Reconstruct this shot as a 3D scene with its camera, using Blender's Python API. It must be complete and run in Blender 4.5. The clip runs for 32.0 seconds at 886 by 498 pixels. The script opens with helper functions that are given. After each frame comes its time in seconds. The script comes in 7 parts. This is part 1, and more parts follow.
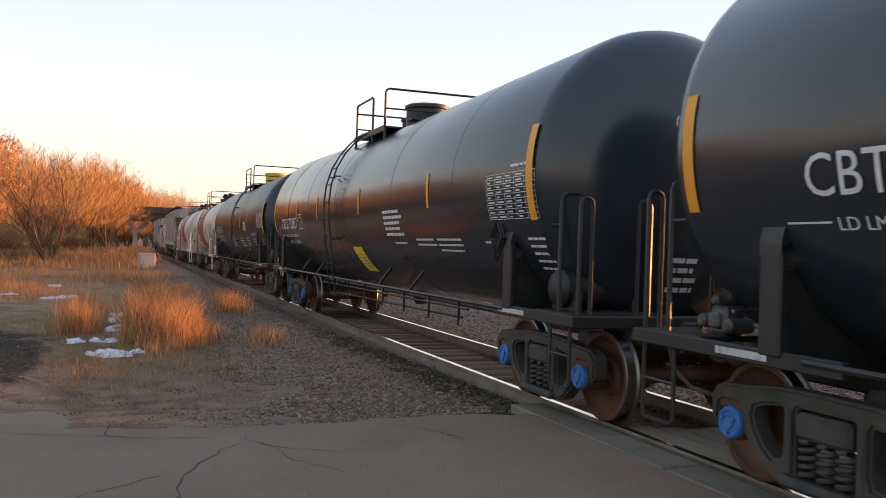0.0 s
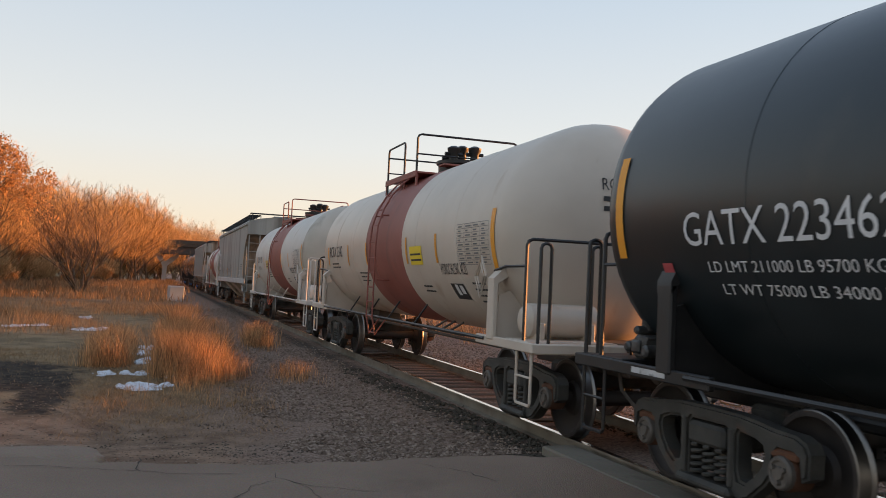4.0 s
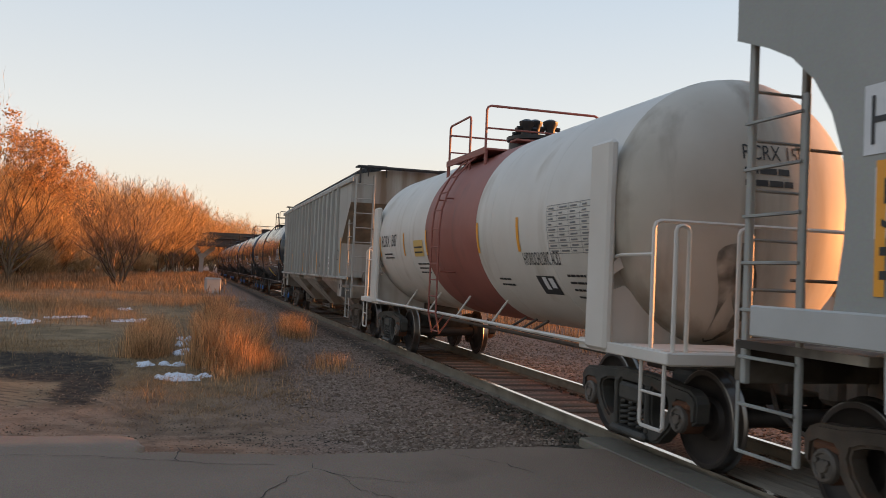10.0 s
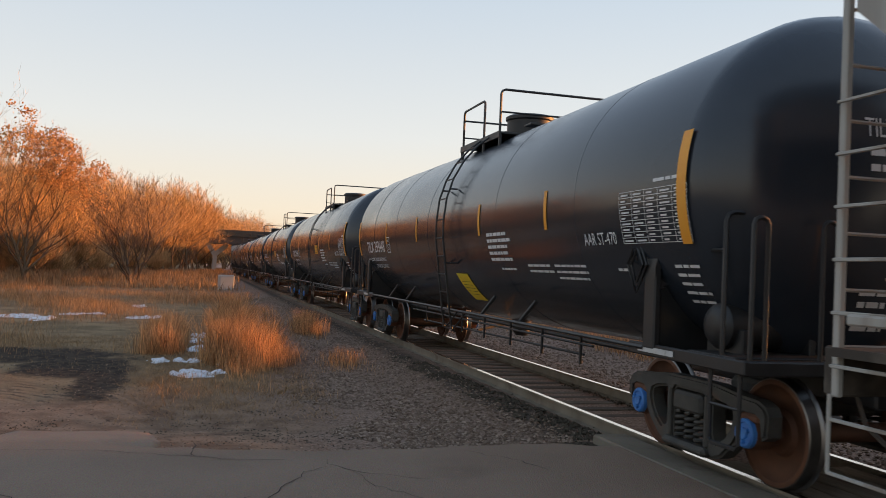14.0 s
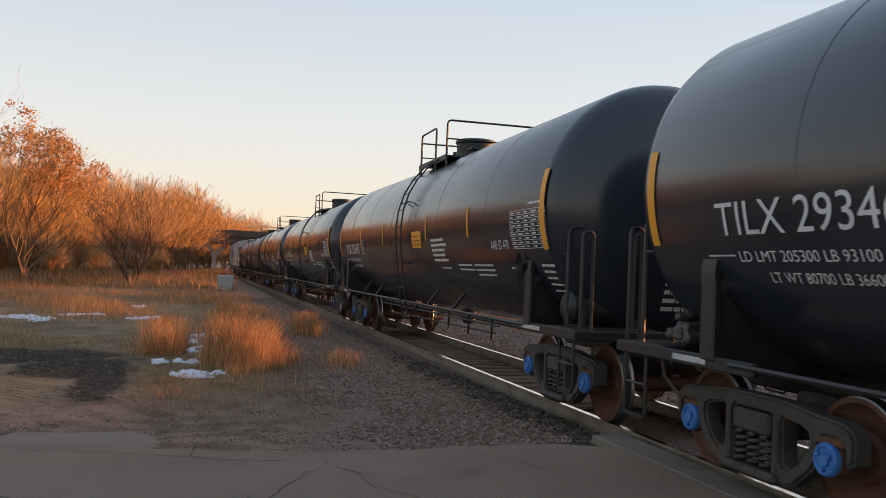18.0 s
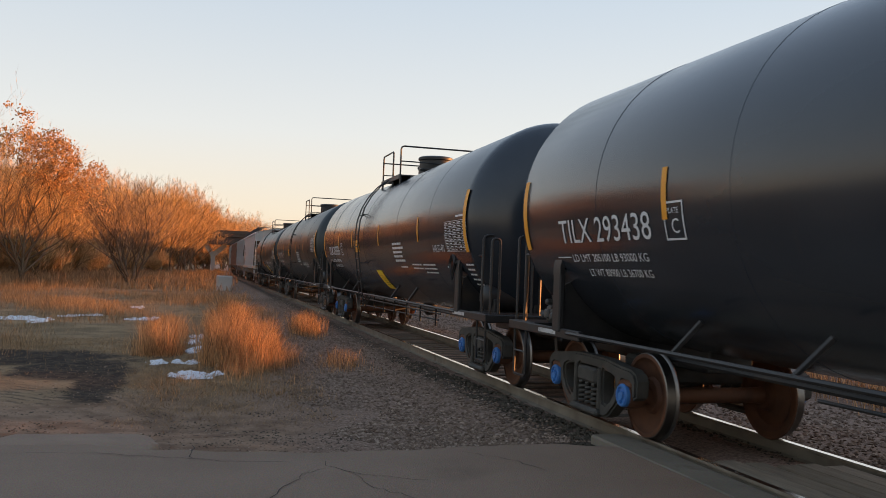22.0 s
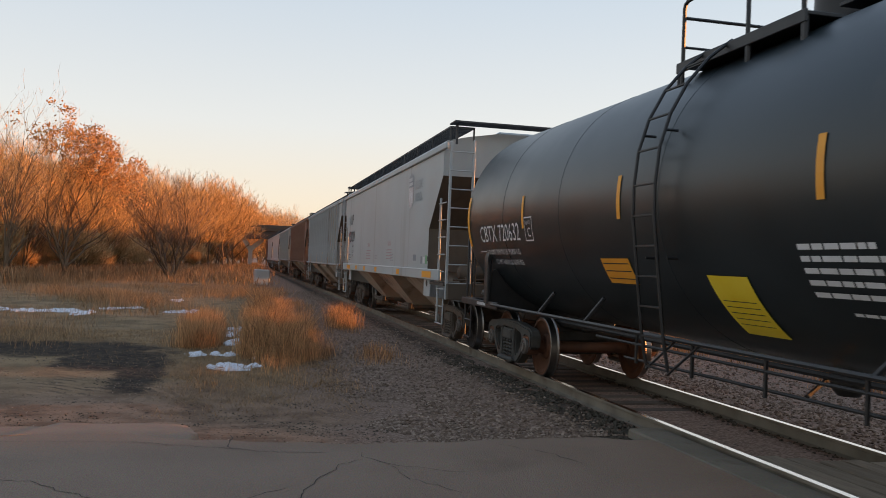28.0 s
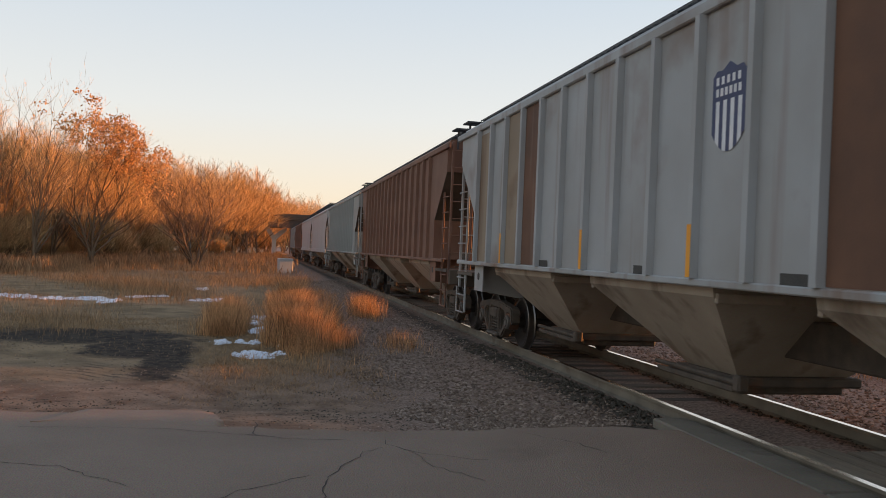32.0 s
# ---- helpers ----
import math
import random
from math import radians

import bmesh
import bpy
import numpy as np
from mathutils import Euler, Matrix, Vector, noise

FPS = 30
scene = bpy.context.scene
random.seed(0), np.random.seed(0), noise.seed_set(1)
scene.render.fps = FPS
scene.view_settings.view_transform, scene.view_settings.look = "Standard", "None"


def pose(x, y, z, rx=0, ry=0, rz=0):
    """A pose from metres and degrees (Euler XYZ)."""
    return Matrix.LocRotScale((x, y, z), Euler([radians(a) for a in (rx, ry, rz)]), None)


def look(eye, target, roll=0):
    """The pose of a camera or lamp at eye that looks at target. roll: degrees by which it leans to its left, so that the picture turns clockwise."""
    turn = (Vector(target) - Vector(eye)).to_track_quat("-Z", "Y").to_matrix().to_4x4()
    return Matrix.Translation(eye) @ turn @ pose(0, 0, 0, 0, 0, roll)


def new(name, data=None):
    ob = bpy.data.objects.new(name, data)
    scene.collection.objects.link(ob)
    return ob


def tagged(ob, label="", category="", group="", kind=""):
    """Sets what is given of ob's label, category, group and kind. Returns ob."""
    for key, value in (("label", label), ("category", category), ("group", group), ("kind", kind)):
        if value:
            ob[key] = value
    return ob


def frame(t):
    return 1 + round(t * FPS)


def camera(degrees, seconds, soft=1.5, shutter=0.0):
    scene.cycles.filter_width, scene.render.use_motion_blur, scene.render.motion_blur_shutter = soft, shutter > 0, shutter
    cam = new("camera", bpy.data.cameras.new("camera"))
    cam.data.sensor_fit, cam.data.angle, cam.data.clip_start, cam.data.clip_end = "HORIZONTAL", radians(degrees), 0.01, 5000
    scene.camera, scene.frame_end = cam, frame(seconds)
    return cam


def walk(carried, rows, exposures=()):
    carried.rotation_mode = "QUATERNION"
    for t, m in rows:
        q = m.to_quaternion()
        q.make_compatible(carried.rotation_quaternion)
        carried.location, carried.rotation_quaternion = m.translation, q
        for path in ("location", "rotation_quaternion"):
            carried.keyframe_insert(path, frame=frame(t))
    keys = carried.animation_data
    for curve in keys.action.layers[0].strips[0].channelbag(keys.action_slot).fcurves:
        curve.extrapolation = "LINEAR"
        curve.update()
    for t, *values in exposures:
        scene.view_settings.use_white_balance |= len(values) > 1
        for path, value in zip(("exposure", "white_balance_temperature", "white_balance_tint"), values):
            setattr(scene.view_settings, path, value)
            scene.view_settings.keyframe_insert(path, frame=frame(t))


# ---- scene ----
# The train runs along y; rail tops lie at z = 0; the camera stands left of the track on the crossing road.
EXPOSURES = [(0.0, 1.2), (0.5, 1.02), (1.0, 0.86), (2.0, 0.84), (8.0, 0.84), (32.0, 0.86)]
cam = camera(54.4, 32.0, soft=0.7, shutter=0.08)
PATH = [
    (0, pose(-5.372, -0.062, 1.667, 90.05, -1.91, -20.39)),
    (0.5, pose(-5.311, -0.047, 1.671, 91.02, -3.33, -19.67)),
    (1, pose(-5.345, -0.052, 1.681, 92.43, -3.11, -19.25)),
    (1.5, pose(-5.424, -0.041, 1.692, 92.96, -2.69, -19.59)),
    (2, pose(-5.441, -0.052, 1.693, 92.88, -2.77, -19.55)),
    (2.5, pose(-5.386, -0.072, 1.691, 92.94, -2.75, -19.59)),
    (3, pose(-5.359, -0.073, 1.676, 92.92, -2.85, -19.55)),
    (3.5, pose(-5.420, -0.045, 1.675, 92.65, -2.85, -18.96)),
    (4, pose(-5.433, -0.025, 1.684, 92.41, -2.70, -18.67)),
    (4.5, pose(-5.426, -0.028, 1.684, 92.17, -2.60, -18.10)),
    (6.5, pose(-5.384, 0.011, 1.682, 92.32, -1.98, -19.05)),
    (7, pose(-5.365, 0.008, 1.677, 91.71, -1.73, -18.91)),
    (7.5, pose(-5.369, 0.010, 1.677, 91.36, -1.62, -18.41)),
    (8, pose(-5.378, 0.022, 1.679, 91.72, -2.18, -17.51)),
    (8.5, pose(-5.393, 0.025, 1.679, 91.73, -2.22, -17.44)),
    (9, pose(-5.418, 0.025, 1.676, 91.75, -2.45, -16.83)),
    (9.5, pose(-5.430, 0.029, 1.675, 91.73, -2.56, -16.46)),
    (10, pose(-5.431, 0.028, 1.681, 91.70, -2.46, -16.41)),
    (10.5, pose(-5.437, 0.020, 1.680, 91.71, -2.41, -16.42)),
    (11, pose(-5.444, 0.019, 1.679, 91.71, -2.44, -16.44)),
    (11.5, pose(-5.446, 0.024, 1.676, 91.63, -2.50, -16.21)),
    (12, pose(-5.450, 0.030, 1.675, 91.51, -2.50, -15.69)),
    (12.5, pose(-5.446, 0.025, 1.678, 91.46, -2.51, -15.57)),
    (13, pose(-5.445, 0.023, 1.676, 91.47, -2.51, -15.56)),
    (13.5, pose(-5.450, 0.025, 1.671, 91.50, -2.53, -15.59)),
    (15.5, pose(-5.456, 0.021, 1.676, 91.52, -2.51, -15.64)),
    (16, pose(-5.457, 0.016, 1.679, 91.50, -2.46, -15.63)),
    (16.5, pose(-5.458, 0.024, 1.678, 91.48, -2.40, -15.63)),
    (17, pose(-5.458, 0.017, 1.681, 91.48, -2.41, -15.60)),
    (17.5, pose(-5.457, 0.010, 1.689, 91.48, -2.42, -15.62)),
    (18, pose(-5.455, 0.005, 1.684, 91.49, -2.44, -15.64)),
    (18.5, pose(-5.455, 0.001, 1.687, 91.49, -2.35, -15.63)),
    (19, pose(-5.450, 0.000, 1.684, 91.50, -2.31, -15.66)),
    (19.5, pose(-5.447, -0.008, 1.686, 91.50, -2.31, -15.67)),
    (20, pose(-5.452, 0.002, 1.683, 91.53, -2.39, -15.69)),
    (20.5, pose(-5.446, -0.003, 1.694, 91.48, -2.25, -15.68)),
    (21, pose(-5.453, -0.002, 1.694, 91.46, -2.26, -15.71)),
    (21.5, pose(-5.447, -0.001, 1.692, 91.47, -2.25, -15.71)),
    (22, pose(-5.449, -0.001, 1.692, 91.48, -2.27, -15.71)),
    (22.5, pose(-5.451, 0.004, 1.675, 91.52, -2.32, -15.70)),
    (23, pose(-5.455, 0.006, 1.676, 91.31, -2.27, -15.37)),
    (23.5, pose(-5.447, 0.015, 1.671, 91.23, -2.26, -14.96)),
    (24, pose(-5.450, 0.018, 1.672, 91.24, -2.36, -14.79)),
    (24.5, pose(-5.442, 0.011, 1.675, 91.19, -2.35, -14.64)),
    (25, pose(-5.440, 0.021, 1.678, 91.16, -2.25, -14.67)),
    (25.5, pose(-5.441, 0.029, 1.674, 91.14, -2.17, -14.54)),
    (27.5, pose(-5.451, 0.028, 1.672, 91.15, -2.18, -13.88)),
    (28, pose(-5.447, 0.030, 1.668, 91.01, -2.31, -13.36)),
    (28.5, pose(-5.451, 0.027, 1.670, 90.97, -2.44, -13.31)),
    (29, pose(-5.451, 0.038, 1.666, 90.92, -2.46, -13.34)),
    (29.5, pose(-5.453, 0.033, 1.667, 90.80, -2.45, -13.11)),
    (30, pose(-5.456, 0.041, 1.660, 90.64, -2.44, -12.80)),
    (30.5, pose(-5.454, 0.039, 1.660, 90.47, -2.48, -12.37)),
    (31, pose(-5.453, 0.040, 1.659, 90.39, -2.52, -12.14)),
    (31.5, pose(-5.453, 0.054, 1.656, 90.28, -2.41, -11.94)),
    (32, pose(-5.455, 0.041, 1.661, 90.23, -2.37, -11.86)),
]
walk(cam, PATH, EXPOSURES)

# ---- light ----
SUN_E, SUN_A = 3.3, -3.0          # degrees above the horizon; degrees from +x towards -y
to_sun = Vector((math.cos(radians(SUN_A)), -math.sin(radians(SUN_A)), math.tan(radians(SUN_E)))).normalized()
world = bpy.data.worlds.new("dusk_sky")
scene.world = world
world.use_nodes = True
wn, wl = world.node_tree.nodes, world.node_tree.links
wn.clear()
w_out = wn.new("ShaderNodeOutputWorld")
w_bg = wn.new("ShaderNodeBackground")
w_sky = wn.new("ShaderNodeTexSky")
w_sky.sky_type, w_sky.sun_disc = "NISHITA", False
w_sky.sun_elevation = radians(SUN_E)
w_sky.sun_rotation = radians(90 + SUN_A)      # from +y, clockwise
w_sky.altitude, w_sky.air_density, w_sky.dust_density, w_sky.ozone_density = 250, 1.0, 1.5, 1.5
w_bg.inputs["Strength"].default_value = 0.63
# thin high haze: pale warm low down, grey-blue above, laid over the clear sky
w_co = wn.new("ShaderNodeTexCoord")
w_sep = wn.new("ShaderNodeSeparateXYZ")
w_ramp = wn.new("ShaderNodeValToRGB")
w_ramp.color_ramp.elements[0].position, w_ramp.color_ramp.elements[0].color = 0.0, (0.95, 0.69, 0.46, 1)
w_ramp.color_ramp.elements[1].position, w_ramp.color_ramp.elements[1].color = 1.0, (0.31, 0.42, 0.6, 1)
for p_, c_ in ((0.06, (0.9, 0.775, 0.635, 1)), (0.15, (0.79, 0.78, 0.765, 1)), (0.32, (0.58, 0.655, 0.74, 1)), (0.55, (0.44, 0.55, 0.71, 1))):
    w_ramp.color_ramp.elements.new(p_).color = c_
w_mix = wn.new("ShaderNodeMix")
w_mix.data_type = "RGBA"
w_mix.inputs[0].default_value = 0.85
w_dim = wn.new("ShaderNodeMix")
w_dim.data_type, w_dim.blend_type = "RGBA", "MULTIPLY"
w_dim.inputs[0].default_value, w_dim.inputs[7].default_value = 1.0, (0.35, 0.35, 0.35, 1)
wl.new(w_co.outputs["Generated"], w_sep.inputs[0])
wl.new(w_sep.outputs[2], w_ramp.inputs[0])
wl.new(w_sky.outputs[0], w_dim.inputs[6])
wl.new(w_dim.outputs[2], w_mix.inputs[6])
wl.new(w_ramp.outputs[0], w_mix.inputs[7])
wl.new(w_mix.outputs[2], w_bg.inputs["Color"])
wl.new(w_bg.outputs[0], w_out.inputs["Surface"])
sun_data = bpy.data.lights.new("sun", "SUN")
sun_data.energy, sun_data.angle, sun_data.color = 5.4, radians(2.0), (1.0, 0.375, 0.11)
sun = new("sun", sun_data)
sun.matrix_world = look(to_sun * 100, (0, 0, 0))

# ---- materials ----
def material(name, a, b, scale=3.0, rough=0.6, metal=0.0, bump=0.0, fine=40.0, grime=None, grime_amount=0.0, grime_scale=1.2,
             stretch=(1, 1, 1), coat=0.0, vary=0.0, rough_vary=0.12, random_tone=0.0, sheen=0.0, streak=0.0, streak_scale=3.0, translucent=0.0, island=0.0):
    """Two tones mixed by noise, a grime colour in larger patches and run-down streaks, roughness variation and a fine bump."""
    m = bpy.data.materials.new(name)
    m.use_nodes = True
    n, l = m.node_tree.nodes, m.node_tree.links
    bsdf = n["Principled BSDF"]
    co = n.new("ShaderNodeTexCoord")
    mp = n.new("ShaderNodeMapping")
    mp.inputs["Scale"].default_value = stretch
    l.new(co.outputs["Object"], mp.inputs["Vector"])

    def noise_node(s, detail=5.0, vec=None):
        t = n.new("ShaderNodeTexNoise")
        t.inputs["Scale"].default_value = s
        t.inputs["Detail"].default_value = detail
        l.new(vec or mp.outputs[0], t.inputs["Vector"])
        return t

    def mix(fac, x, y, kind="MIX"):
        t = n.new("ShaderNodeMix")
        t.data_type, t.blend_type = "RGBA", kind
        if isinstance(fac, (int, float)):
            t.inputs[0].default_value = fac
        else:
            l.new(fac, t.inputs[0])
        for k, v in ((6, x), (7, y)):
            if isinstance(v, tuple):
                t.inputs[k].default_value = (*v, 1)
            else:
                l.new(v, t.inputs[k])
        return t.outputs[2]

    def ramp(src, lo, hi):
        t = n.new("ShaderNodeMapRange")
        t.inputs["From Min"].default_value, t.inputs["From Max"].default_value = lo, hi
        l.new(src, t.inputs["Value"])
        return t.outputs[0]

    big = noise_node(scale)
    small = noise_node(fine, 3.0)
    col = mix(ramp(big.outputs[0], 0.3, 0.7), a, b)
    if grime_amount > 0:
        g = noise_node(grime_scale, 8.0)
        lo = 0.75 - 0.4 * grime_amount
        col = mix(ramp(g.outputs[0], lo, lo + 0.18), col, grime)
    if streak > 0:
        mp2 = n.new("ShaderNodeMapping")
        mp2.inputs["Scale"].default_value = (streak_scale, streak_scale, 0.075 * streak_scale)
        l.new(co.outputs["Object"], mp2.inputs["Vector"])
        g = noise_node(1.0, 6.0, mp2.outputs[0])
        lo = 0.72 - 0.3 * streak
        col = mix(ramp(g.outputs[0], lo, lo + 0.25), col, grime or tuple(v * 0.5 for v in a))
    if vary > 0:
        col = mix(vary, col, small.outputs[1], "OVERLAY")
    if random_tone > 0:
        info = n.new("ShaderNodeObjectInfo")
        hs = n.new("ShaderNodeHueSaturation")
        l.new(ramp(info.outputs["Random"], -1, 1), hs.inputs["Fac"])
        v = n.new("ShaderNodeMapRange")
        v.inputs["To Min"].default_value, v.inputs["To Max"].default_value = 1 - random_tone, 1 + random_tone
        l.new(info.outputs["Random"], v.inputs["Value"])
        l.new(v.outputs[0], hs.inputs["Value"])
        hs.inputs["Fac"].default_value = 1.0
        for link in list(hs.inputs["Fac"].links):
            l.remove(link)
        l.new(col, hs.inputs["Color"])
        col = hs.outputs[0]
    if island > 0:
        geo = n.new("ShaderNodeNewGeometry")
        hs = n.new("ShaderNodeHueSaturation")
        v = n.new("ShaderNodeMapRange")
        v.inputs["To Min"].default_value, v.inputs["To Max"].default_value = 1 - island, 1 + island
        l.new(geo.outputs["Random Per Island"], v.inputs["Value"])
        l.new(v.outputs[0], hs.inputs["Value"])
        l.new(col, hs.inputs["Color"])
        col = hs.outputs[0]
    l.new(col, bsdf.inputs["Base Color"])
    r = n.new("ShaderNodeMapRange")
    r.inputs["To Min"].default_value, r.inputs["To Max"].default_value = max(0.03, rough - rough_vary), min(1, rough + rough_vary)
    l.new(big.outputs[0], r.inputs["Value"])
    l.new(r.outputs[0], bsdf.inputs["Roughness"])
    bsdf.inputs["Metallic"].default_value = metal
    if rough >= 0.85:
        bsdf.inputs["Specular IOR Level"].default_value = 0.15
    bsdf.inputs["Coat Weight"].default_value = coat
    bsdf.inputs["Coat Roughness"].default_value = 0.17
    if bump > 0:
        bp = n.new("ShaderNodeBump")
        bp.inputs["Strength"].default_value = min(1, bump)
        bp.inputs["Distance"].default_value = 0.01 * max(1, bump)
        l.new(small.outputs[0], bp.inputs["Height"])
        l.new(bp.outputs[0], bsdf.inputs["Normal"])
    if translucent > 0:
        tr = n.new("ShaderNodeBsdfTranslucent")
        l.new(col, tr.inputs["Color"])
        ms = n.new("ShaderNodeMixShader")
        ms.inputs[0].default_value = translucent
        l.new(bsdf.outputs[0], ms.inputs[1])
        l.new(tr.outputs[0], ms.inputs[2])
        l.new(ms.outputs[0], n["Material Output"].inputs["Surface"])
    return m


M_BLACK = material("black_tank_paint", (0.019, 0.025, 0.034), (0.028, 0.035, 0.045), 1.5, 0.22, 0, 0.012, 60, (0.04, 0.037, 0.034), 0.26, 0.8, (1, 0.5, 1), rough_vary=0.07, coat=0.15, streak=0.12)
M_GREENBLACK = material("faded_green_black_tank_paint", (0.009, 0.015, 0.018), (0.016, 0.024, 0.028), 1.5, 0.36, 0, 0.015, 60, (0.05, 0.048, 0.04), 0.3, 0.8, rough_vary=0.06, coat=0.0)
M_DULLBLACK = material("dull_black_steel", (0.011, 0.012, 0.013), (0.024, 0.023, 0.023), 6, 0.5, 0, 0.1, 60, (0.055, 0.038, 0.026), 0.32, 2)
M_CREAM = material("cream_tank_paint", (0.54, 0.465, 0.385), (0.62, 0.545, 0.46), 1.2, 0.45, 0, 0.02, 50, (0.38, 0.27, 0.17), 0.32, 0.7, streak=0.35)
M_WHITE = material("white_tank_paint", (0.56, 0.52, 0.465), (0.64, 0.6, 0.545), 1.2, 0.55, 0, 0.02, 50, (0.36, 0.29, 0.21), 0.34, 0.7, streak=0.5, streak_scale=1.8)
M_HEADDIRT = material("stained_white_head_paint", (0.42, 0.37, 0.3), (0.55, 0.5, 0.43), 1.0, 0.65, 0, 0.03, 50, (0.16, 0.115, 0.075), 0.5, 0.8, streak=0.7, streak_scale=1.8)
M_MAROON = material("maroon_band_paint", (0.25, 0.075, 0.055), (0.31, 0.11, 0.085), 2, 0.6, 0, 0.02, 50, (0.17, 0.075, 0.06), 0.3, 1, streak=0.5)
M_HOPGREY = material("weathered_grey_hopper_paint", (0.28, 0.285, 0.262), (0.345, 0.345, 0.322), 0.8, 0.6, 0, 0.04, 50, (0.13, 0.12, 0.105), 0.22, 0.6, streak=0.8, streak_scale=1.3, vary=0.12)
M_HOPLIGHT = material("light_grey_hopper_paint", (0.36, 0.385, 0.385), (0.425, 0.45, 0.45), 0.8, 0.5, 0, 0.03, 50, (0.24, 0.225, 0.2), 0.2, 0.6, streak=0.5, streak_scale=2.0, vary=0.1)
M_HOPDIRTY = material("dingy_grey_paint_with_brown_runs", (0.33, 0.32, 0.29), (0.4, 0.385, 0.35), 0.8, 0.65, 0, 0.05, 50, (0.17, 0.12, 0.08), 0.25, 0.6, streak=0.8, streak_scale=2.6)
M_SILL = material("scuffed_pale_sill_paint", (0.4, 0.4, 0.385), (0.47, 0.47, 0.455), 1.5, 0.6, 0, 0.05, 50, (0.22, 0.2, 0.175), 0.4, 1.4, streak=0.4)
M_HOPRUST = material("grey_hopper_paint_with_rust", (0.38, 0.39, 0.39), (0.3, 0.29, 0.27), 0.7, 0.65, 0, 0.05, 50, (0.16, 0.085, 0.045), 0.42, 0.5, streak=0.6, streak_scale=2.2)
M_RUST = material("rusted_brown_steel", (0.17, 0.08, 0.05), (0.24, 0.13, 0.085), 1.2, 0.8, 0, 0.1, 50, (0.1, 0.05, 0.035), 0.4, 1.0, streak=0.5)
M_ENDTAN = material("tan_dusty_end_sheet", (0.22, 0.185, 0.14), (0.31, 0.265, 0.205), 1.3, 0.8, 0, 0.05, 40, (0.045, 0.036, 0.028), 0.78, 0.8, streak=0.75, streak_scale=1.4)
M_SOOT = material("black_soot_smear", (0.04, 0.034, 0.028), (0.1, 0.08, 0.062), 5.0, 0.9, 0, 0.05, 40)
soot_nodes, soot_links = M_SOOT.node_tree.nodes, M_SOOT.node_tree.links
soot_noise, soot_range, soot_co = soot_nodes.new("ShaderNodeTexNoise"), soot_nodes.new("ShaderNodeMapRange"), soot_nodes.new("ShaderNodeTexCoord")
soot_noise.inputs["Scale"].default_value, soot_noise.inputs["Detail"].default_value = 3.5, 6.0
soot_range.inputs["From Min"].default_value, soot_range.inputs["From Max"].default_value, soot_range.inputs["To Max"].default_value = 0.3, 0.62, 0.92
soot_links.new(soot_co.outputs["Object"], soot_noise.inputs["Vector"])
soot_links.new(soot_noise.outputs[0], soot_range.inputs["Value"])
soot_links.new(soot_range.outputs[0], soot_nodes["Principled BSDF"].inputs["Alpha"])
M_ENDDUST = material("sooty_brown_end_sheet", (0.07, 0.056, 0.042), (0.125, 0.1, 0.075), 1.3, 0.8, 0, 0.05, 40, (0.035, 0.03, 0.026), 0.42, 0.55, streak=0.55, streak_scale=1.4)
M_CARDUST = material("brown_dust_over_grey_paint", (0.24, 0.175, 0.115), (0.31, 0.235, 0.16), 0.9, 0.75, 0, 0.05, 40, (0.13, 0.07, 0.035), 0.4, 0.8, streak=0.7, streak_scale=2.0)
M_SLOPE = material("dusty_beige_hopper_steel", (0.32, 0.26, 0.2), (0.4, 0.34, 0.27), 1.5, 0.75, 0, 0.05, 40, (0.12, 0.08, 0.055), 0.5, 0.9, streak=0.6, vary=0.15)
M_TRUCK = material("grimy_cast_steel", (0.034, 0.034, 0.031), (0.075, 0.07, 0.06), 5, 0.72, 0.1, 0.3, 70, (0.11, 0.055, 0.03), 0.34, 3, vary=0.2)
M_TRUCKBROWN = material("dusty_brown_cast_steel", (0.055, 0.043, 0.034), (0.115, 0.09, 0.068), 5, 0.8, 0.1, 0.3, 70, (0.14, 0.072, 0.042), 0.4, 3, vary=0.2)
M_WHEEL = material("rusty_wheel_steel", (0.15, 0.062, 0.03), (0.085, 0.042, 0.026), 4, 0.7, 0.3, 0.1, 60)
M_WHEELDARK = material("dark_wheel_steel", (0.035, 0.03, 0.028), (0.06, 0.05, 0.045), 4, 0.65, 0.4, 0.1, 60)
M_TREAD = material("polished_tread_steel", (0.15, 0.14, 0.13), (0.24, 0.225, 0.21), 4, 0.38, 1.0)
M_BLUECAP = material("blue_bearing_cap_paint", (0.03, 0.13, 0.42), (0.05, 0.2, 0.5), 10, 0.5)
M_GREYCAP = material("dull_bearing_cap_steel", (0.1, 0.09, 0.08), (0.17, 0.15, 0.13), 10, 0.6, 0.4)
M_YELLOW = material("yellow_reflective_stripe", (0.78, 0.31, 0.02), (0.82, 0.36, 0.03), 8, 0.5)
M_YELLOWLABEL = material("bright_yellow_label", (0.85, 0.6, 0.02), (0.88, 0.66, 0.05), 4, 0.5)
M_YELLOWDOME = material("yellow_dome_paint", (0.7, 0.5, 0.04), (0.6, 0.42, 0.03), 4, 0.5)
M_LETTERW = material("white_lettering", (0.72, 0.72, 0.72), (0.6, 0.6, 0.6), 6, 0.6)
M_LETTERK = material("black_lettering", (0.02, 0.02, 0.022), (0.04, 0.04, 0.04), 6, 0.6)
M_RAIL = material("rusty_rail_steel", (0.15, 0.125, 0.095), (0.23, 0.2, 0.155), 2.5, 0.85, 0.0, 0.15, 60, (0.1, 0.07, 0.05), 0.4, 1.6)
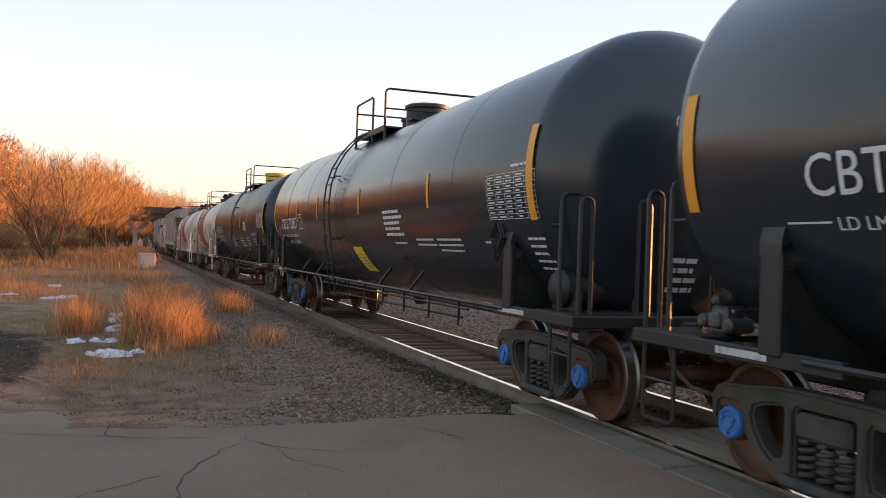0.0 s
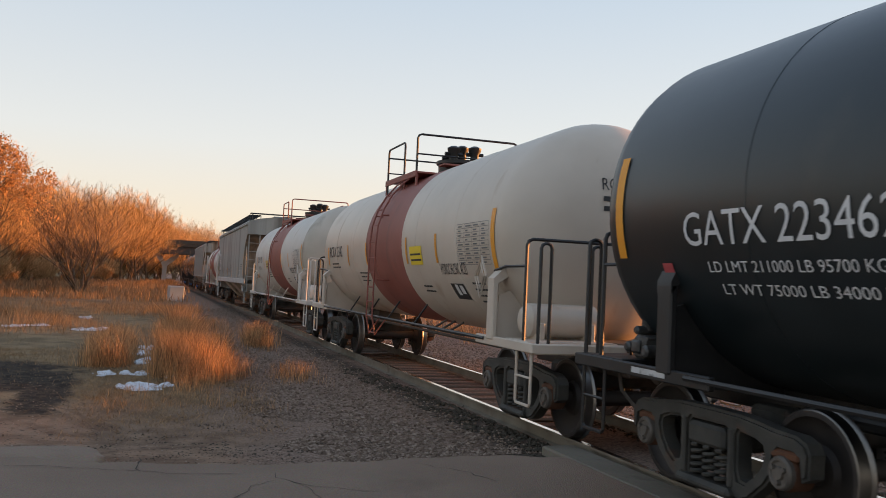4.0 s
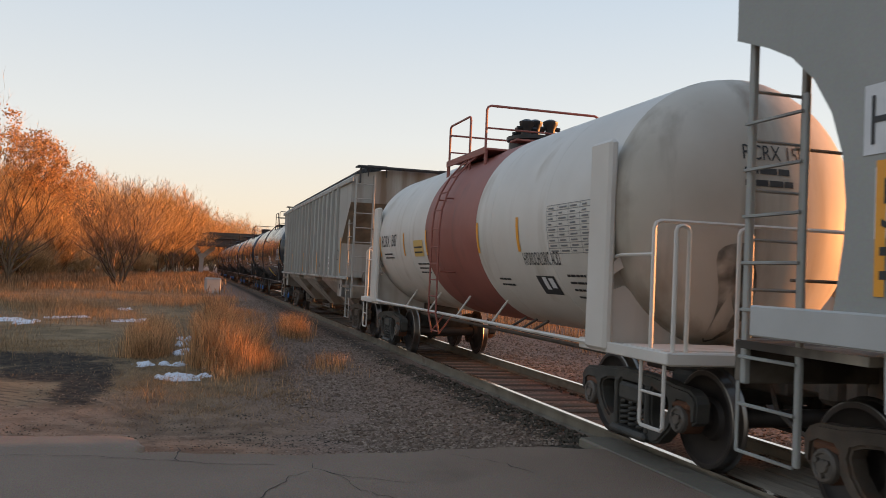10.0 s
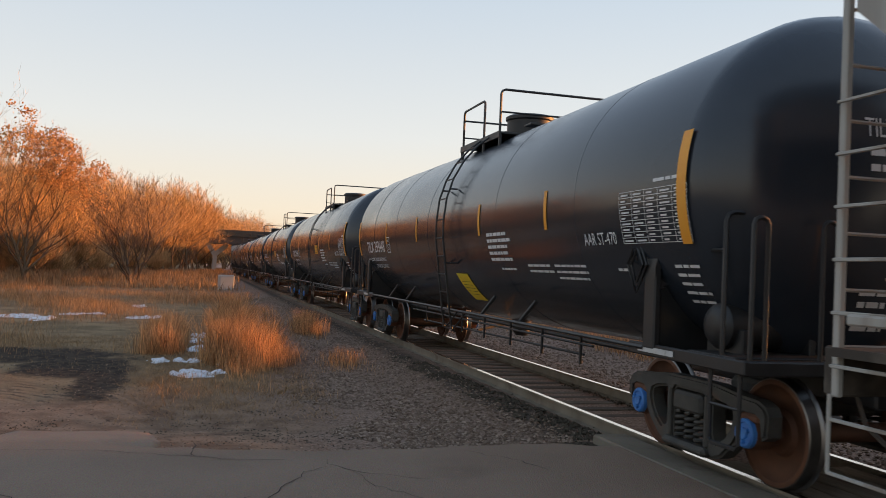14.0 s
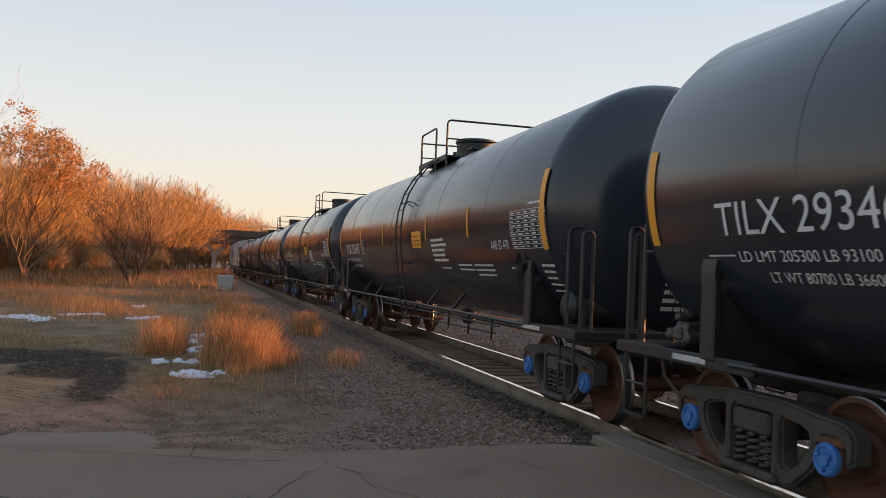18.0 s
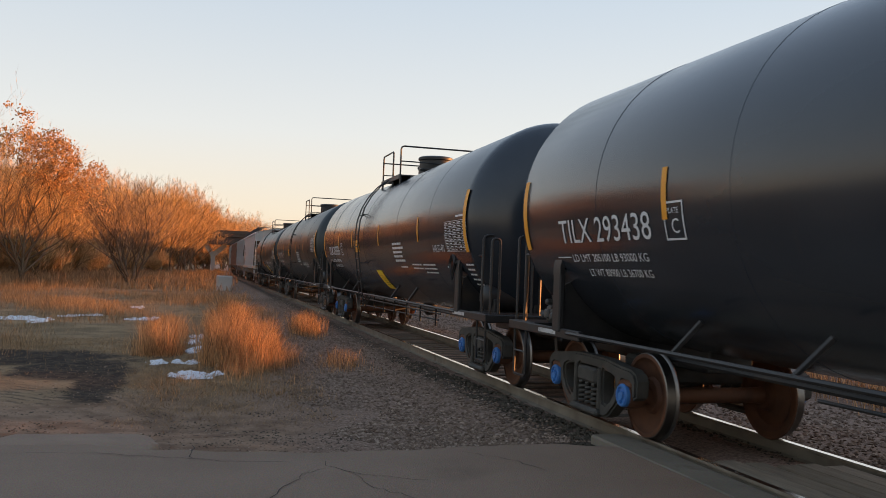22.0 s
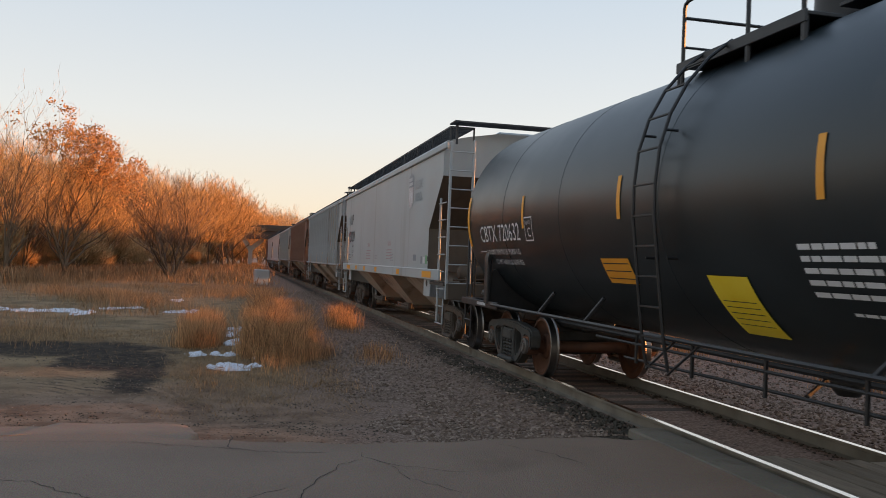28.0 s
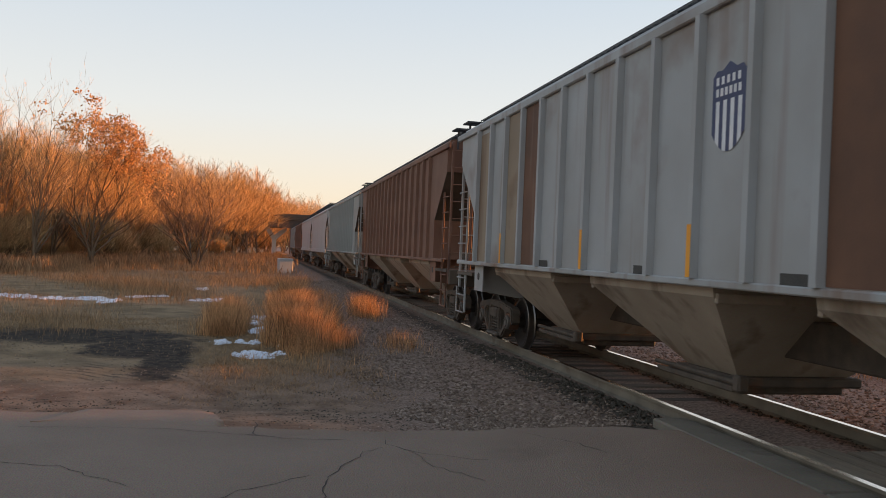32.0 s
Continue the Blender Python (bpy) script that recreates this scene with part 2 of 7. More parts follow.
M_RAILTOP = material("shiny_rail_head", (0.62, 0.6, 0.58), (0.7, 0.68, 0.66), 4, 0.18, 1.0)
M_TIE = material("weathered_sleeper_wood", (0.09, 0.07, 0.055), (0.16, 0.13, 0.1), 3, 0.9, 0, 0.5, 30, (0.05, 0.04, 0.03), 0.4, 2, (1, 8, 1), random_tone=0.25)
M_PLANK = material("worn_crossing_timber", (0.17, 0.14, 0.108), (0.27, 0.228, 0.175), 2, 0.88, 0, 0.6, 30, (0.07, 0.06, 0.05), 0.4, 2, (8, 1, 1), random_tone=0.2)
M_STONE = material("ballast_stone", (0.2, 0.17, 0.165), (0.32, 0.28, 0.27), 6, 0.9, 0, 0.3, 60, (0.12, 0.1, 0.095), 0.4, 5)
M_CONCRETE = material("pale_concrete", (0.42, 0.4, 0.37), (0.5, 0.48, 0.45), 1, 0.85, 0, 0.2, 40, (0.3, 0.27, 0.24), 0.3, 0.8)
M_GIRDER = material("dark_bridge_girder", (0.05, 0.04, 0.035), (0.08, 0.06, 0.05), 0.5, 0.7)
M_SNOW = material("old_snow", (0.6, 0.62, 0.67), (0.74, 0.76, 0.8), 5, 0.7, 0, 0.8, 30, (0.34, 0.29, 0.23), 0.5, 5)
M_GRASS = material("dry_grass_blades", (0.4, 0.215, 0.095), (0.5, 0.29, 0.14), 0.8, 0.8, translucent=0.3, island=0.75)
M_GRASSPALE = material("pale_dead_grass", (0.27, 0.172, 0.092), (0.37, 0.245, 0.138), 0.6, 0.85, translucent=0.35, island=0.55)
M_VALVE = material("dull_grey_valve_casting", (0.03, 0.03, 0.03), (0.14, 0.135, 0.13), 9, 0.45, 0.2, 0.1, 60)
M_SILLTAG = material("scuffed_white_stencil", (0.42, 0.42, 0.41), (0.56, 0.56, 0.55), 7, 0.6, 0, 0, 40, (0.12, 0.12, 0.12), 0.5, 12)
M_RUSTPANEL = material("dark_rust_bleeding_through_paint", (0.095, 0.046, 0.026), (0.165, 0.08, 0.045), 1.6, 0.8, 0, 0.1, 50, (0.27, 0.22, 0.18), 0.18, 1.4, streak=0.42, streak_scale=2.6)
M_BARK = material("grey_brown_bark", (0.125, 0.085, 0.053), (0.2, 0.14, 0.09), 3, 0.9, 0, 0.4, 30, stretch=(4, 4, 1))
M_TWIG = material("pale_brown_twigs", (0.46, 0.27, 0.108), (0.64, 0.41, 0.17), 0.5, 0.85, island=0.6)
# darker twig tone: the spreading tree's shade is put into its colour
M_SHADETWIG = material("shaded_brown_twigs", (0.15, 0.1, 0.065), (0.24, 0.165, 0.11), 0.5, 0.85, island=0.4)
M_BRUSH = material("grey_brown_brush_twigs", (0.42, 0.27, 0.13), (0.56, 0.38, 0.19), 0.5, 0.85, island=0.6)
M_LEAF = material("withered_oak_leaves", (0.34, 0.17, 0.06), (0.48, 0.26, 0.095), 2, 0.75, translucent=0.35, island=0.45)
M_ROOFBOARD = material("dark_grating_steel", (0.05, 0.05, 0.052), (0.09, 0.09, 0.09), 5, 0.6, 0.5)

# ---- mesh helpers ----
class Geo:
    """Collects vertices and faces; every face carries a material slot."""

    def __init__(self):
        self.v, self.f, self.m = [], [], []

    def add(self, verts, faces, slot=0):
        k = len(self.v)
        self.v.extend(tuple(p) for p in verts)
        self.f.extend(tuple(i + k for i in q) for q in faces)
        self.m.extend([slot] * len(faces))
        return self

    def box(self, x0, x1, y0, y1, z0, z1, c=0.0, slot=0):
        """A box with chamfered long and short edges of width c."""
        if c <= 0:
            vs = [(x, y, z) for x in (x0, x1) for y in (y0, y1) for z in (z0, z1)]
            return self.add(vs, [(0, 1, 3, 2), (4, 6, 7, 5), (0, 4, 5, 1), (2, 3, 7, 6), (0, 2, 6, 4), (1, 5, 7, 3)], slot)
        c = min(c, (x1 - x0) * 0.45, (y1 - y0) * 0.45, (z1 - z0) * 0.45)
        vs, ids = [], {}
        for i, (x, dx) in enumerate(((x0, 1), (x1, -1))):
            for j, (y, dy) in enumerate(((y0, 1), (y1, -1))):
                for k, (z, dz) in enumerate(((z0, 1), (z1, -1))):
                    for a in range(3):
                        p = [x + dx * c, y + dy * c, z + dz * c]
                        p[a] = (x, y, z)[a]
                        ids[i, j, k, a] = len(vs)
                        vs.append(p)
        g = lambda a, *t: [ids[(*q, a)] for q in t]
        fs = [g(0, (0, 0, 0), (0, 0, 1), (0, 1, 1), (0, 1, 0)), g(0, (1, 0, 0), (1, 1, 0), (1, 1, 1), (1, 0, 1)),
              g(1, (0, 0, 0), (1, 0, 0), (1, 0, 1), (0, 0, 1)), g(1, (0, 1, 0), (0, 1, 1), (1, 1, 1), (1, 1, 0)),
              g(2, (0, 0, 0), (0, 1, 0), (1, 1, 0), (1, 0, 0)), g(2, (0, 0, 1), (1, 0, 1), (1, 1, 1), (0, 1, 1))]
        for i in (0, 1):
            for j in (0, 1):
                fs.append([ids[i, j, 0, 0], ids[i, j, 1, 0], ids[i, j, 1, 1], ids[i, j, 0, 1]])
                fs.append([ids[i, 0, j, 0], ids[i, 1, j, 0], ids[i, 1, j, 2], ids[i, 0, j, 2]])
                fs.append([ids[0, i, j, 1], ids[1, i, j, 1], ids[1, i, j, 2], ids[0, i, j, 2]])
                for k in (0, 1):
                    fs.append([ids[i, j, k, 0], ids[i, j, k, 1], ids[i, j, k, 2]])
        return self.add(vs, fs, slot)

    def tube(self, path, r, n=6, slot=0, closed=False, taper=None):
        """A round bar along a path of points."""
        path = [Vector(p) for p in path]
        rings, up = [], None
        for i, p in enumerate(path):
            d = (path[min(i + 1, len(path) - 1)] - path[max(i - 1, 0)])
            if closed:
                d = path[(i + 1) % len(path)] - path[i - 1]
            d.normalize()
            if up is None:
                up = Vector((0, 0, 1)) if abs(d.z) < 0.9 else Vector((1, 0, 0))
            a = d.cross(up)
            if a.length < 1e-4:
                a = d.orthogonal()
            a.normalize()
            up = a.cross(d)
            rr = r if taper is None else r + (taper - r) * i / (len(path) - 1)
            rings.append([p + (a * math.cos(t) + up * math.sin(t)) * rr for t in (2 * math.pi * k / n for k in range(n))])
        vs = [q for ring in rings for q in ring]
        fs = []
        m = len(rings)
        for i in range(m if closed else m - 1):
            j = (i + 1) % m
            for k in range(n):
                fs.append((i * n + k, i * n + (k + 1) % n, j * n + (k + 1) % n, j * n + k))
        if not closed:
            fs += [tuple(range(n - 1, -1, -1)), tuple(range((m - 1) * n, m * n))]
        return self.add(vs, fs, slot)

    def cyl(self, p0, p1, r, n=16, slot=0):
        return self.tube([p0, p1], r, n, slot)

    def prism(self, poly, axis, a, b, slot=0):
        """A polygon (pairs of the two other axes, in order) pushed along an axis from a to b."""
        def place(q, t):
            return {"x": (t, q[0], q[1]), "y": (q[0], t, q[1]), "z": (q[0], q[1], t)}[axis]
        n = len(poly)
        vs = [place(q, a) for q in poly] + [place(q, b) for q in poly]
        fs = [tuple(range(n - 1, -1, -1)), tuple(range(n, 2 * n))] + [(i, (i + 1) % n, n + (i + 1) % n, n + i) for i in range(n)]
        return self.add(vs, fs, slot)

    def lathe(self, profile, axis, n=32, centre=(0, 0, 0), slots=None, close=True):
        """Turns a profile of (along, radius) pairs round an axis."""
        def place(s, r, t):
            c, d = r * math.cos(t), r * math.sin(t)
            q = {"x": (s, c, d), "y": (d, s, c), "z": (c, d, s)}[axis]
            return (q[0] + centre[0], q[1] + centre[1], q[2] + centre[2])
        vs, fs, ms = [], [], []
        for s, r in profile:
            vs += [place(s, r, 2 * math.pi * k / n) for k in range(n)]
        for i in range(len(profile) - 1):
            for k in range(n):
                fs.append((i * n + k, i * n + (k + 1) % n, (i + 1) * n + (k + 1) % n, (i + 1) * n + k))
                ms.append(slots[i] if slots else 0)
        if close:
            fs += [tuple(range(n - 1, -1, -1)), tuple(range((len(profile) - 1) * n, len(profile) * n))]
            ms += [slots[0] if slots else 0, slots[-1] if slots else 0]
        k0 = len(self.v)
        self.v.extend(vs)
        self.f.extend(tuple(i + k0 for i in q) for q in fs)
        self.m.extend(ms)
        return self

    def mesh(self, name, mats, sharp=35):
        me = bpy.data.meshes.new(name)
        me.from_pydata(self.v, [], self.f)
        for m in (mats if isinstance(mats, (list, tuple)) else [mats]):
            me.materials.append(m)
        me.polygons.foreach_set("material_index", self.m)
        bm = bmesh.new()
        bm.from_mesh(me)
        if len(bm.faces) < 40000:
            bmesh.ops.recalc_face_normals(bm, faces=bm.faces)
        bm.to_mesh(me)
        bm.free()
        if sharp:
            me.polygons.foreach_set("use_smooth", [True] * len(me.polygons))
            me.set_sharp_from_angle(angle=radians(sharp))
        me.update()
        return me


def part(name, geo, mats, parent, label="", sharp=35):
    """One mesh object under a thing or a part; geo may be a Geo or a ready mesh."""
    me = geo.mesh(name, mats, sharp) if isinstance(geo, Geo) else geo
    ob = new(name, me)
    ob.parent = parent
    if label:
        tagged(ob, label)
    return ob


def thing(name, label, category, group="", m=None):
    ob = new(name)
    tagged(ob, label, category, group)
    if m is not None:
        ob.matrix_world = m
    return ob


def setting(name, geo, mats, label, category="", sharp=35):
    ob = new(name, geo.mesh(name, mats, sharp) if isinstance(geo, Geo) else geo)
    return tagged(ob, label, category or name.split("_")[0], "", "structure")


# ---- the line of the track: straight, then a gentle bend to the right ----
BEND_AT, BEND_R = 115.0, 650.0


def along(s, x=0.0, z=0.0):
    """The pose on the track s metres from the crossing, x metres to its right."""
    if s <= BEND_AT:
        return pose(x, s, z)
    a = (s - BEND_AT) / BEND_R
    return pose(BEND_R - (BEND_R - x) * math.cos(a), BEND_AT + (BEND_R - x) * math.sin(a), z, 0, 0, -math.degrees(a))


# ---- ground ----
def fbm(x, y, s):
    return noise.fractal(Vector((x * s, y * s, 3.7)), 1.0, 2.0, 4)


def smooth(a, b, t):
    t = max(0.0, min(1.0, (t - a) / (b - a)))
    return t * t * (3 - 2 * t)


def track_x(y):
    """How far the track has bent to the right at y."""
    return 0.0 if y <= BEND_AT else BEND_R - math.sqrt(max(1.0, BEND_R ** 2 - min(y - BEND_AT, 600) ** 2))


def ground_z(x, y):
    """Height of the earth: a low ballast bed, rough verge, a grassy bank beyond the track."""
    d = x - track_x(y)
    near_road = 1 - smooth(8.6, 11.5, y)
    bed = 1 - smooth(1.6, 3.6, abs(d))
    z = -0.33 + 0.155 * bed + (0.05 * fbm(x, y, 0.35) + 0.02 * fbm(x, y, 1.7)) * (1 - bed * 0.8)
    z += 0.035 * smooth(0.75, 1.0, -d) * (1 - smooth(1.3, 2.4, -d))      # dirt heaped against the rail
    z += 0.4 * smooth(4.8, 7.5, d) * (1 - smooth(30, 60, d)) * smooth(7.5, 10, y)
    z = z * (1 - near_road * 0.6) + (-0.14) * near_road * 0.6
    # unseen mound beyond the crossing, added to keep the low sun off the road
    z += 3.2 * smooth(20, 30, x) * (1 - smooth(9.2, 12.4, y)) * (1 - smooth(60, 90, x))
    far = smooth(60, 200, math.hypot(x, y - 20))
    return z * (1 - far) + far * (-0.5 + 0.6 * fbm(x, y, 0.01))


def ground_mesh():
    g = Geo()
    xs = [-2500, -900, -400, -200, -120, -80, -60, -45, -35] + [-28 + 0.7 * i for i in range(22)] + [-12.6 + 0.3 * i for i in range(62)] + [6.3 + 0.7 * i for i in range(16)] + [20, 28, 40, 60, 90, 140, 250, 500, 1000, 2500]
    ys = [-2500, -800, -300, -120, -60, -30, -18, -12] + [-8 + 0.8 * i for i in range(19)] + [7.2 + 0.25 * i for i in range(90)] + [30 + 1.0 * i for i in range(40)] + [72, 78, 86, 96, 108, 122, 140, 160, 185, 215, 260, 320, 420, 600, 1000, 2500]
    vs = [(x, y, ground_z(x, y)) for y in ys for x in xs]
    n = len(xs)
    fs = [(j * n + i, j * n + i + 1, (j + 1) * n + i + 1, (j + 1) * n + i) for j in range(len(ys) - 1) for i in range(n - 1)]
    return g.add(vs, fs)


def ground_material():
    """Bare brown earth and packed gravel near the road, dead turf beyond, churned black mud in one spot."""
    m = bpy.data.materials.new("earth_gravel_and_dead_turf")
    m.use_nodes = True
    n, l = m.node_tree.nodes, m.node_tree.links
    bsdf = n["Principled BSDF"]
    geo = n.new("ShaderNodeNewGeometry")
    sep = n.new("ShaderNodeSeparateXYZ")
    l.new(geo.outputs["Position"], sep.inputs[0])

    def tex(scale, detail=6.0):
        t = n.new("ShaderNodeTexNoise")
        t.inputs["Scale"].default_value, t.inputs["Detail"].default_value = scale, detail
        l.new(geo.outputs["Position"], t.inputs["Vector"])
        return t.outputs[0]

    def math_node(op, x, y):
        t = n.new("ShaderNodeMath")
        t.operation = op
        for k, v in enumerate((x, y)):
            if isinstance(v, (int, float)):
                t.inputs[k].default_value = v
            else:
                l.new(v, t.inputs[k])
        return t.outputs[0]

    def step(v, a, b):
        t = n.new("ShaderNodeMapRange")
        t.interpolation_type = "SMOOTHSTEP"
        t.inputs["From Min"].default_value, t.inputs["From Max"].default_value = a, b
        l.new(v, t.inputs["Value"])
        return t.outputs[0]

    def mix(f, x, y):
        t = n.new("ShaderNodeMix")
        t.data_type = "RGBA"
        l.new(f, t.inputs[0])
        for k, v in ((6, x), (7, y)):
            if isinstance(v, tuple):
                t.inputs[k].default_value = (*v, 1)
            else:
                l.new(v, t.inputs[k])
        return t.outputs[2]

    wob = math_node("MULTIPLY", math_node("SUBTRACT", tex(0.5), 0.5), 4.0)
    x, y = math_node("ADD", sep.outputs[0], wob), math_node("ADD", sep.outputs[1], wob)
    earth = mix(step(tex(2.2), 0.35, 0.65), (0.165, 0.105, 0.07), (0.285, 0.19, 0.13))
    gravel = mix(step(tex(28, 3), 0.4, 0.6), (0.18, 0.122, 0.092), (0.3, 0.213, 0.165))
    turf = mix(step(tex(1.3), 0.35, 0.65), (0.185, 0.128, 0.074), (0.3, 0.208, 0.12))
    col = mix(step(math_node("SUBTRACT", y, 0.0), 11.5, 15.5), earth, turf)
    col = mix(step(x, -4.9, -3.7), col, gravel)
    # churned mud: a broad band with a tail that turns towards the road
    def oval(cx, cy, ra, rb):
        p = math_node("DIVIDE", math_node("SUBTRACT", sep.outputs[0], cx), ra)
        q = math_node("DIVIDE", math_node("SUBTRACT", sep.outputs[1], cy), rb)
        return math_node("SQRT", math_node("ADD", math_node("MULTIPLY", p, p), math_node("MULTIPLY", q, q)), 0)
    mud = math_node("MINIMUM", math_node("MINIMUM", oval(-9.0, 18.7, 2.6, 1.5), oval(-6.95, 15.2, 0.42, 2.8)), oval(-7.6, 16.6, 1.1, 1.5))
    mud = math_node("ADD", mud, math_node("ADD", math_node("MULTIPLY", tex(1.4), 1.1), math_node("MULTIPLY", tex(7.0), 0.5)))
    col = mix(step(mud, 1.95, 1.5), col, mix(step(tex(6.0), 0.4, 0.62), (0.034, 0.026, 0.02), (0.075, 0.055, 0.04)))
    # tyre ruts: thin rings about one turning point, broken by the same noise
    rx, ry = math_node("ADD", sep.outputs[0], 9.4), math_node("SUBTRACT", sep.outputs[1], 11.6)
    rad = math_node("SQRT", math_node("ADD", math_node("MULTIPLY", rx, rx), math_node("MULTIPLY", ry, ry)), 0)
    ring = math_node("SINE", math_node("MULTIPLY", math_node("ADD", rad, math_node("MULTIPLY", tex(0.9), 0.5)), 30.0), 0)
    zone = math_node("MULTIPLY", step(math_node("ADD", rad, math_node("MULTIPLY", tex(1.5), 1.5)), 2.6, 3.1), step(math_node("ADD", rad, math_node("MULTIPLY", tex(1.1), 1.2)), 4.4, 3.7))
    zone = math_node("MULTIPLY", zone, math_node("MULTIPLY", step(sep.outputs[0], -8.6, -7.9), step(sep.outputs[1], 12.0, 12.9)))
    rut = math_node("MULTIPLY", math_node("MULTIPLY", step(ring, -0.2, 0.8), zone), step(tex(2.2), 0.44, 0.58))
    col = mix(math_node("MULTIPLY", rut, 0.6), col, (0.03, 0.024, 0.02))
    # scattered dark bits of bark and mud along the shoulder
    bits = math_node("MULTIPLY", step(tex(9.0), 0.6, 0.68), step(tex(0.8), 0.42, 0.6))
    col = mix(math_node("MULTIPLY", bits, 0.75), col, (0.03, 0.024, 0.02))
    dark = math_node("ABSOLUTE", math_node("ADD", sep.outputs[0], 1.35), 0)
    col = mix(step(math_node("ADD", dark, math_node("MULTIPLY", tex(4.0), 0.7)), 0.75, 0.4), col, (0.09, 0.07, 0.055))
    l.new(col, bsdf.inputs["Base Color"])
    bsdf.inputs["Roughness"].default_value = 0.95
    bsdf.inputs["Specular IOR Level"].default_value = 0.12
    bp = n.new("ShaderNodeBump")
    bp.inputs["Strength"].default_value, bp.inputs["Distance"].default_value = 1.0, 0.045
    l.new(math_node("ADD", tex(14), math_node("MULTIPLY", tex(45), 0.4)), bp.inputs["Height"])
    l.new(bp.outputs[0], bsdf.inputs["Normal"])
    return m


ground = setting("ground", ground_mesh(), ground_material(), "bare brown earth and gravel verge with dead turf", "ground")


def asphalt_material():
    m = material("old_grey_asphalt", (0.212, 0.149, 0.109), (0.262, 0.19, 0.141), 0.7, 0.9, 0, 0.9, 70, (0.15, 0.105, 0.077), 0.35, 0.5, vary=0.5)
    return m


def road_edge(x):
    """The ragged far edge of the asphalt."""
    return 8.45 + 0.35 * fbm(x, 2.0, 0.45) + 0.09 * fbm(x, 5.0, 2.5) + 0.55 * smooth(-5.6, -7.2, x) - 0.25 * smooth(-2.2, -1.2, x)


def road_mesh(x_from, x_to, n):
    g = Geo()
    rows = [-7.0, -4, -1, 1.5, 3.5, 5.0, 6.0, 6.8, 7.4, None]
    vs = []
    for i in range(n + 1):
        x = x_from + (x_to - x_from) * i / n
        e = road_edge(x) - (2.6 if x > 0 else 0.0)
        for y in rows:
            yy = e if y is None else min(y, e - 0.08)
            vs.append((x, yy, -0.075 + 0.012 * fbm(x, yy, 0.5) + 0.03 * smooth(-3.5, -1.3, -abs(x))))
        vs.append((x, e + 0.04, -0.3))
    k = len(rows) + 1
    fs = [(i * k + j, (i + 1) * k + j, (i + 1) * k + j + 1, i * k + j + 1) for i in range(n) for j in range(k - 1)]
    return g.add(vs, fs)


M_ASPHALT = asphalt_material()
setting("road_1", road_mesh(-60, -1.24, 220), M_ASPHALT, "cracked grey asphalt road at the crossing", "road")
setting("road_2", road_mesh(1.24, 19, 60), M_ASPHALT, "cracked grey asphalt road beyond the crossing", "road")


# ---- railway track ----
track = tagged(new("railway_track"), "single railway track with rusty rails on worn sleepers", "track", "", "structure")


def rail_mesh(x):
    head = [(-0.037, 0.0), (0.037, 0.0), (0.037, -0.03), (0.01, -0.042), (0.009, -0.135), (0.07, -0.155), (0.07, -0.172), (-0.07, -0.172), (-0.07, -0.155), (-0.009, -0.135), (-0.01, -0.042), (-0.037, -0.03)]
    stations = [-60, -20, 0, 5, 10, 15, 20, 30, 40, 60, 90, 115] + [115 + 12 * i for i in range(1, 40)]
    vs, fs, ms = [], [], []
    for s in stations:
        m = along(s)
        vs += [m @ Vector((x + a, 0, b)) for a, b in head]
    k = len(head)
    for i in range(len(stations) - 1):
        for j in range(k):
            fs.append((i * k + j, i * k + (j + 1) % k, (i + 1) * k + (j + 1) % k, (i + 1) * k + j))
            ms.append(1 if j == 0 else 0)
    g = Geo().add(vs, fs)
    g.m = ms
    return g


for side in (-1, 1):
    part("rail", rail_mesh(0.7525 * side), [M_RAIL, M_RAILTOP], track, "rusty steel rail with a polished head", sharp=30)

rng = random.Random(5)
tie_mesh = Geo().box(-1.28, 1.28, -0.11, 0.11, -0.33, -0.152, 0.012).mesh("sleeper", M_TIE)
for i in range(150):
    s = 6.9 + 0.54 * i
    ob = part("sleeper", tie_mesh, None, track)
    ob.matrix_basis = along(s + rng.uniform(-0.04, 0.04), 0, rng.uniform(-0.02, 0.0)) @ pose(rng.uniform(-0.04, 0.04), 0, 0, 0, 0, rng.uniform(-1.2, 1.2))

# ---- road bridge over the track, far off ----
bridge = thing("road_bridge", "dark steel girder road bridge on a pale Y-shaped pier", "bridge", m=pose(0, 197, 0))
part("deck", Geo().box(-4.6, 40, -4.5, 4.5, 7.3, 7.9, 0.05).box(-4.6, 40, -4.6, -4.3, 7.9, 8.7, 0.03).box(-4.6, 40, 4.3, 4.6, 7.9, 8.7, 0.03), M_TRUCKBROWN, bridge)
for y in (-4.0, -1.4, 1.4, 4.0):
    part("girder", Geo().box(-4.3, 40, y - 0.1, y + 0.1, 5.75, 7.3, 0.02).box(-4.3, 40, y - 0.25, y + 0.25, 5.7, 5.8).box(-4.3, 40, y - 0.25, y + 0.25, 7.22, 7.297), M_GIRDER, bridge)
part("pier", Geo().prism([(-3.3, -1.5), (-2.5, -1.5), (-2.45, 3.0), (-0.1, 5.1), (-0.1, 5.7), (-1.0, 5.7), (-2.85, 4.0), (-4.0, 5.7), (-4.9, 5.7), (-4.9, 5.3), (-3.35, 3.0)], "y", -0.6, 0.6), M_CONCRETE, bridge, "pale concrete Y-shaped pier")

# ---- running gear, shared by all cars ----
MESHES = {}


def cached(key, make):
    if key not in MESHES:
        MESHES[key] = make()
    return MESHES[key]


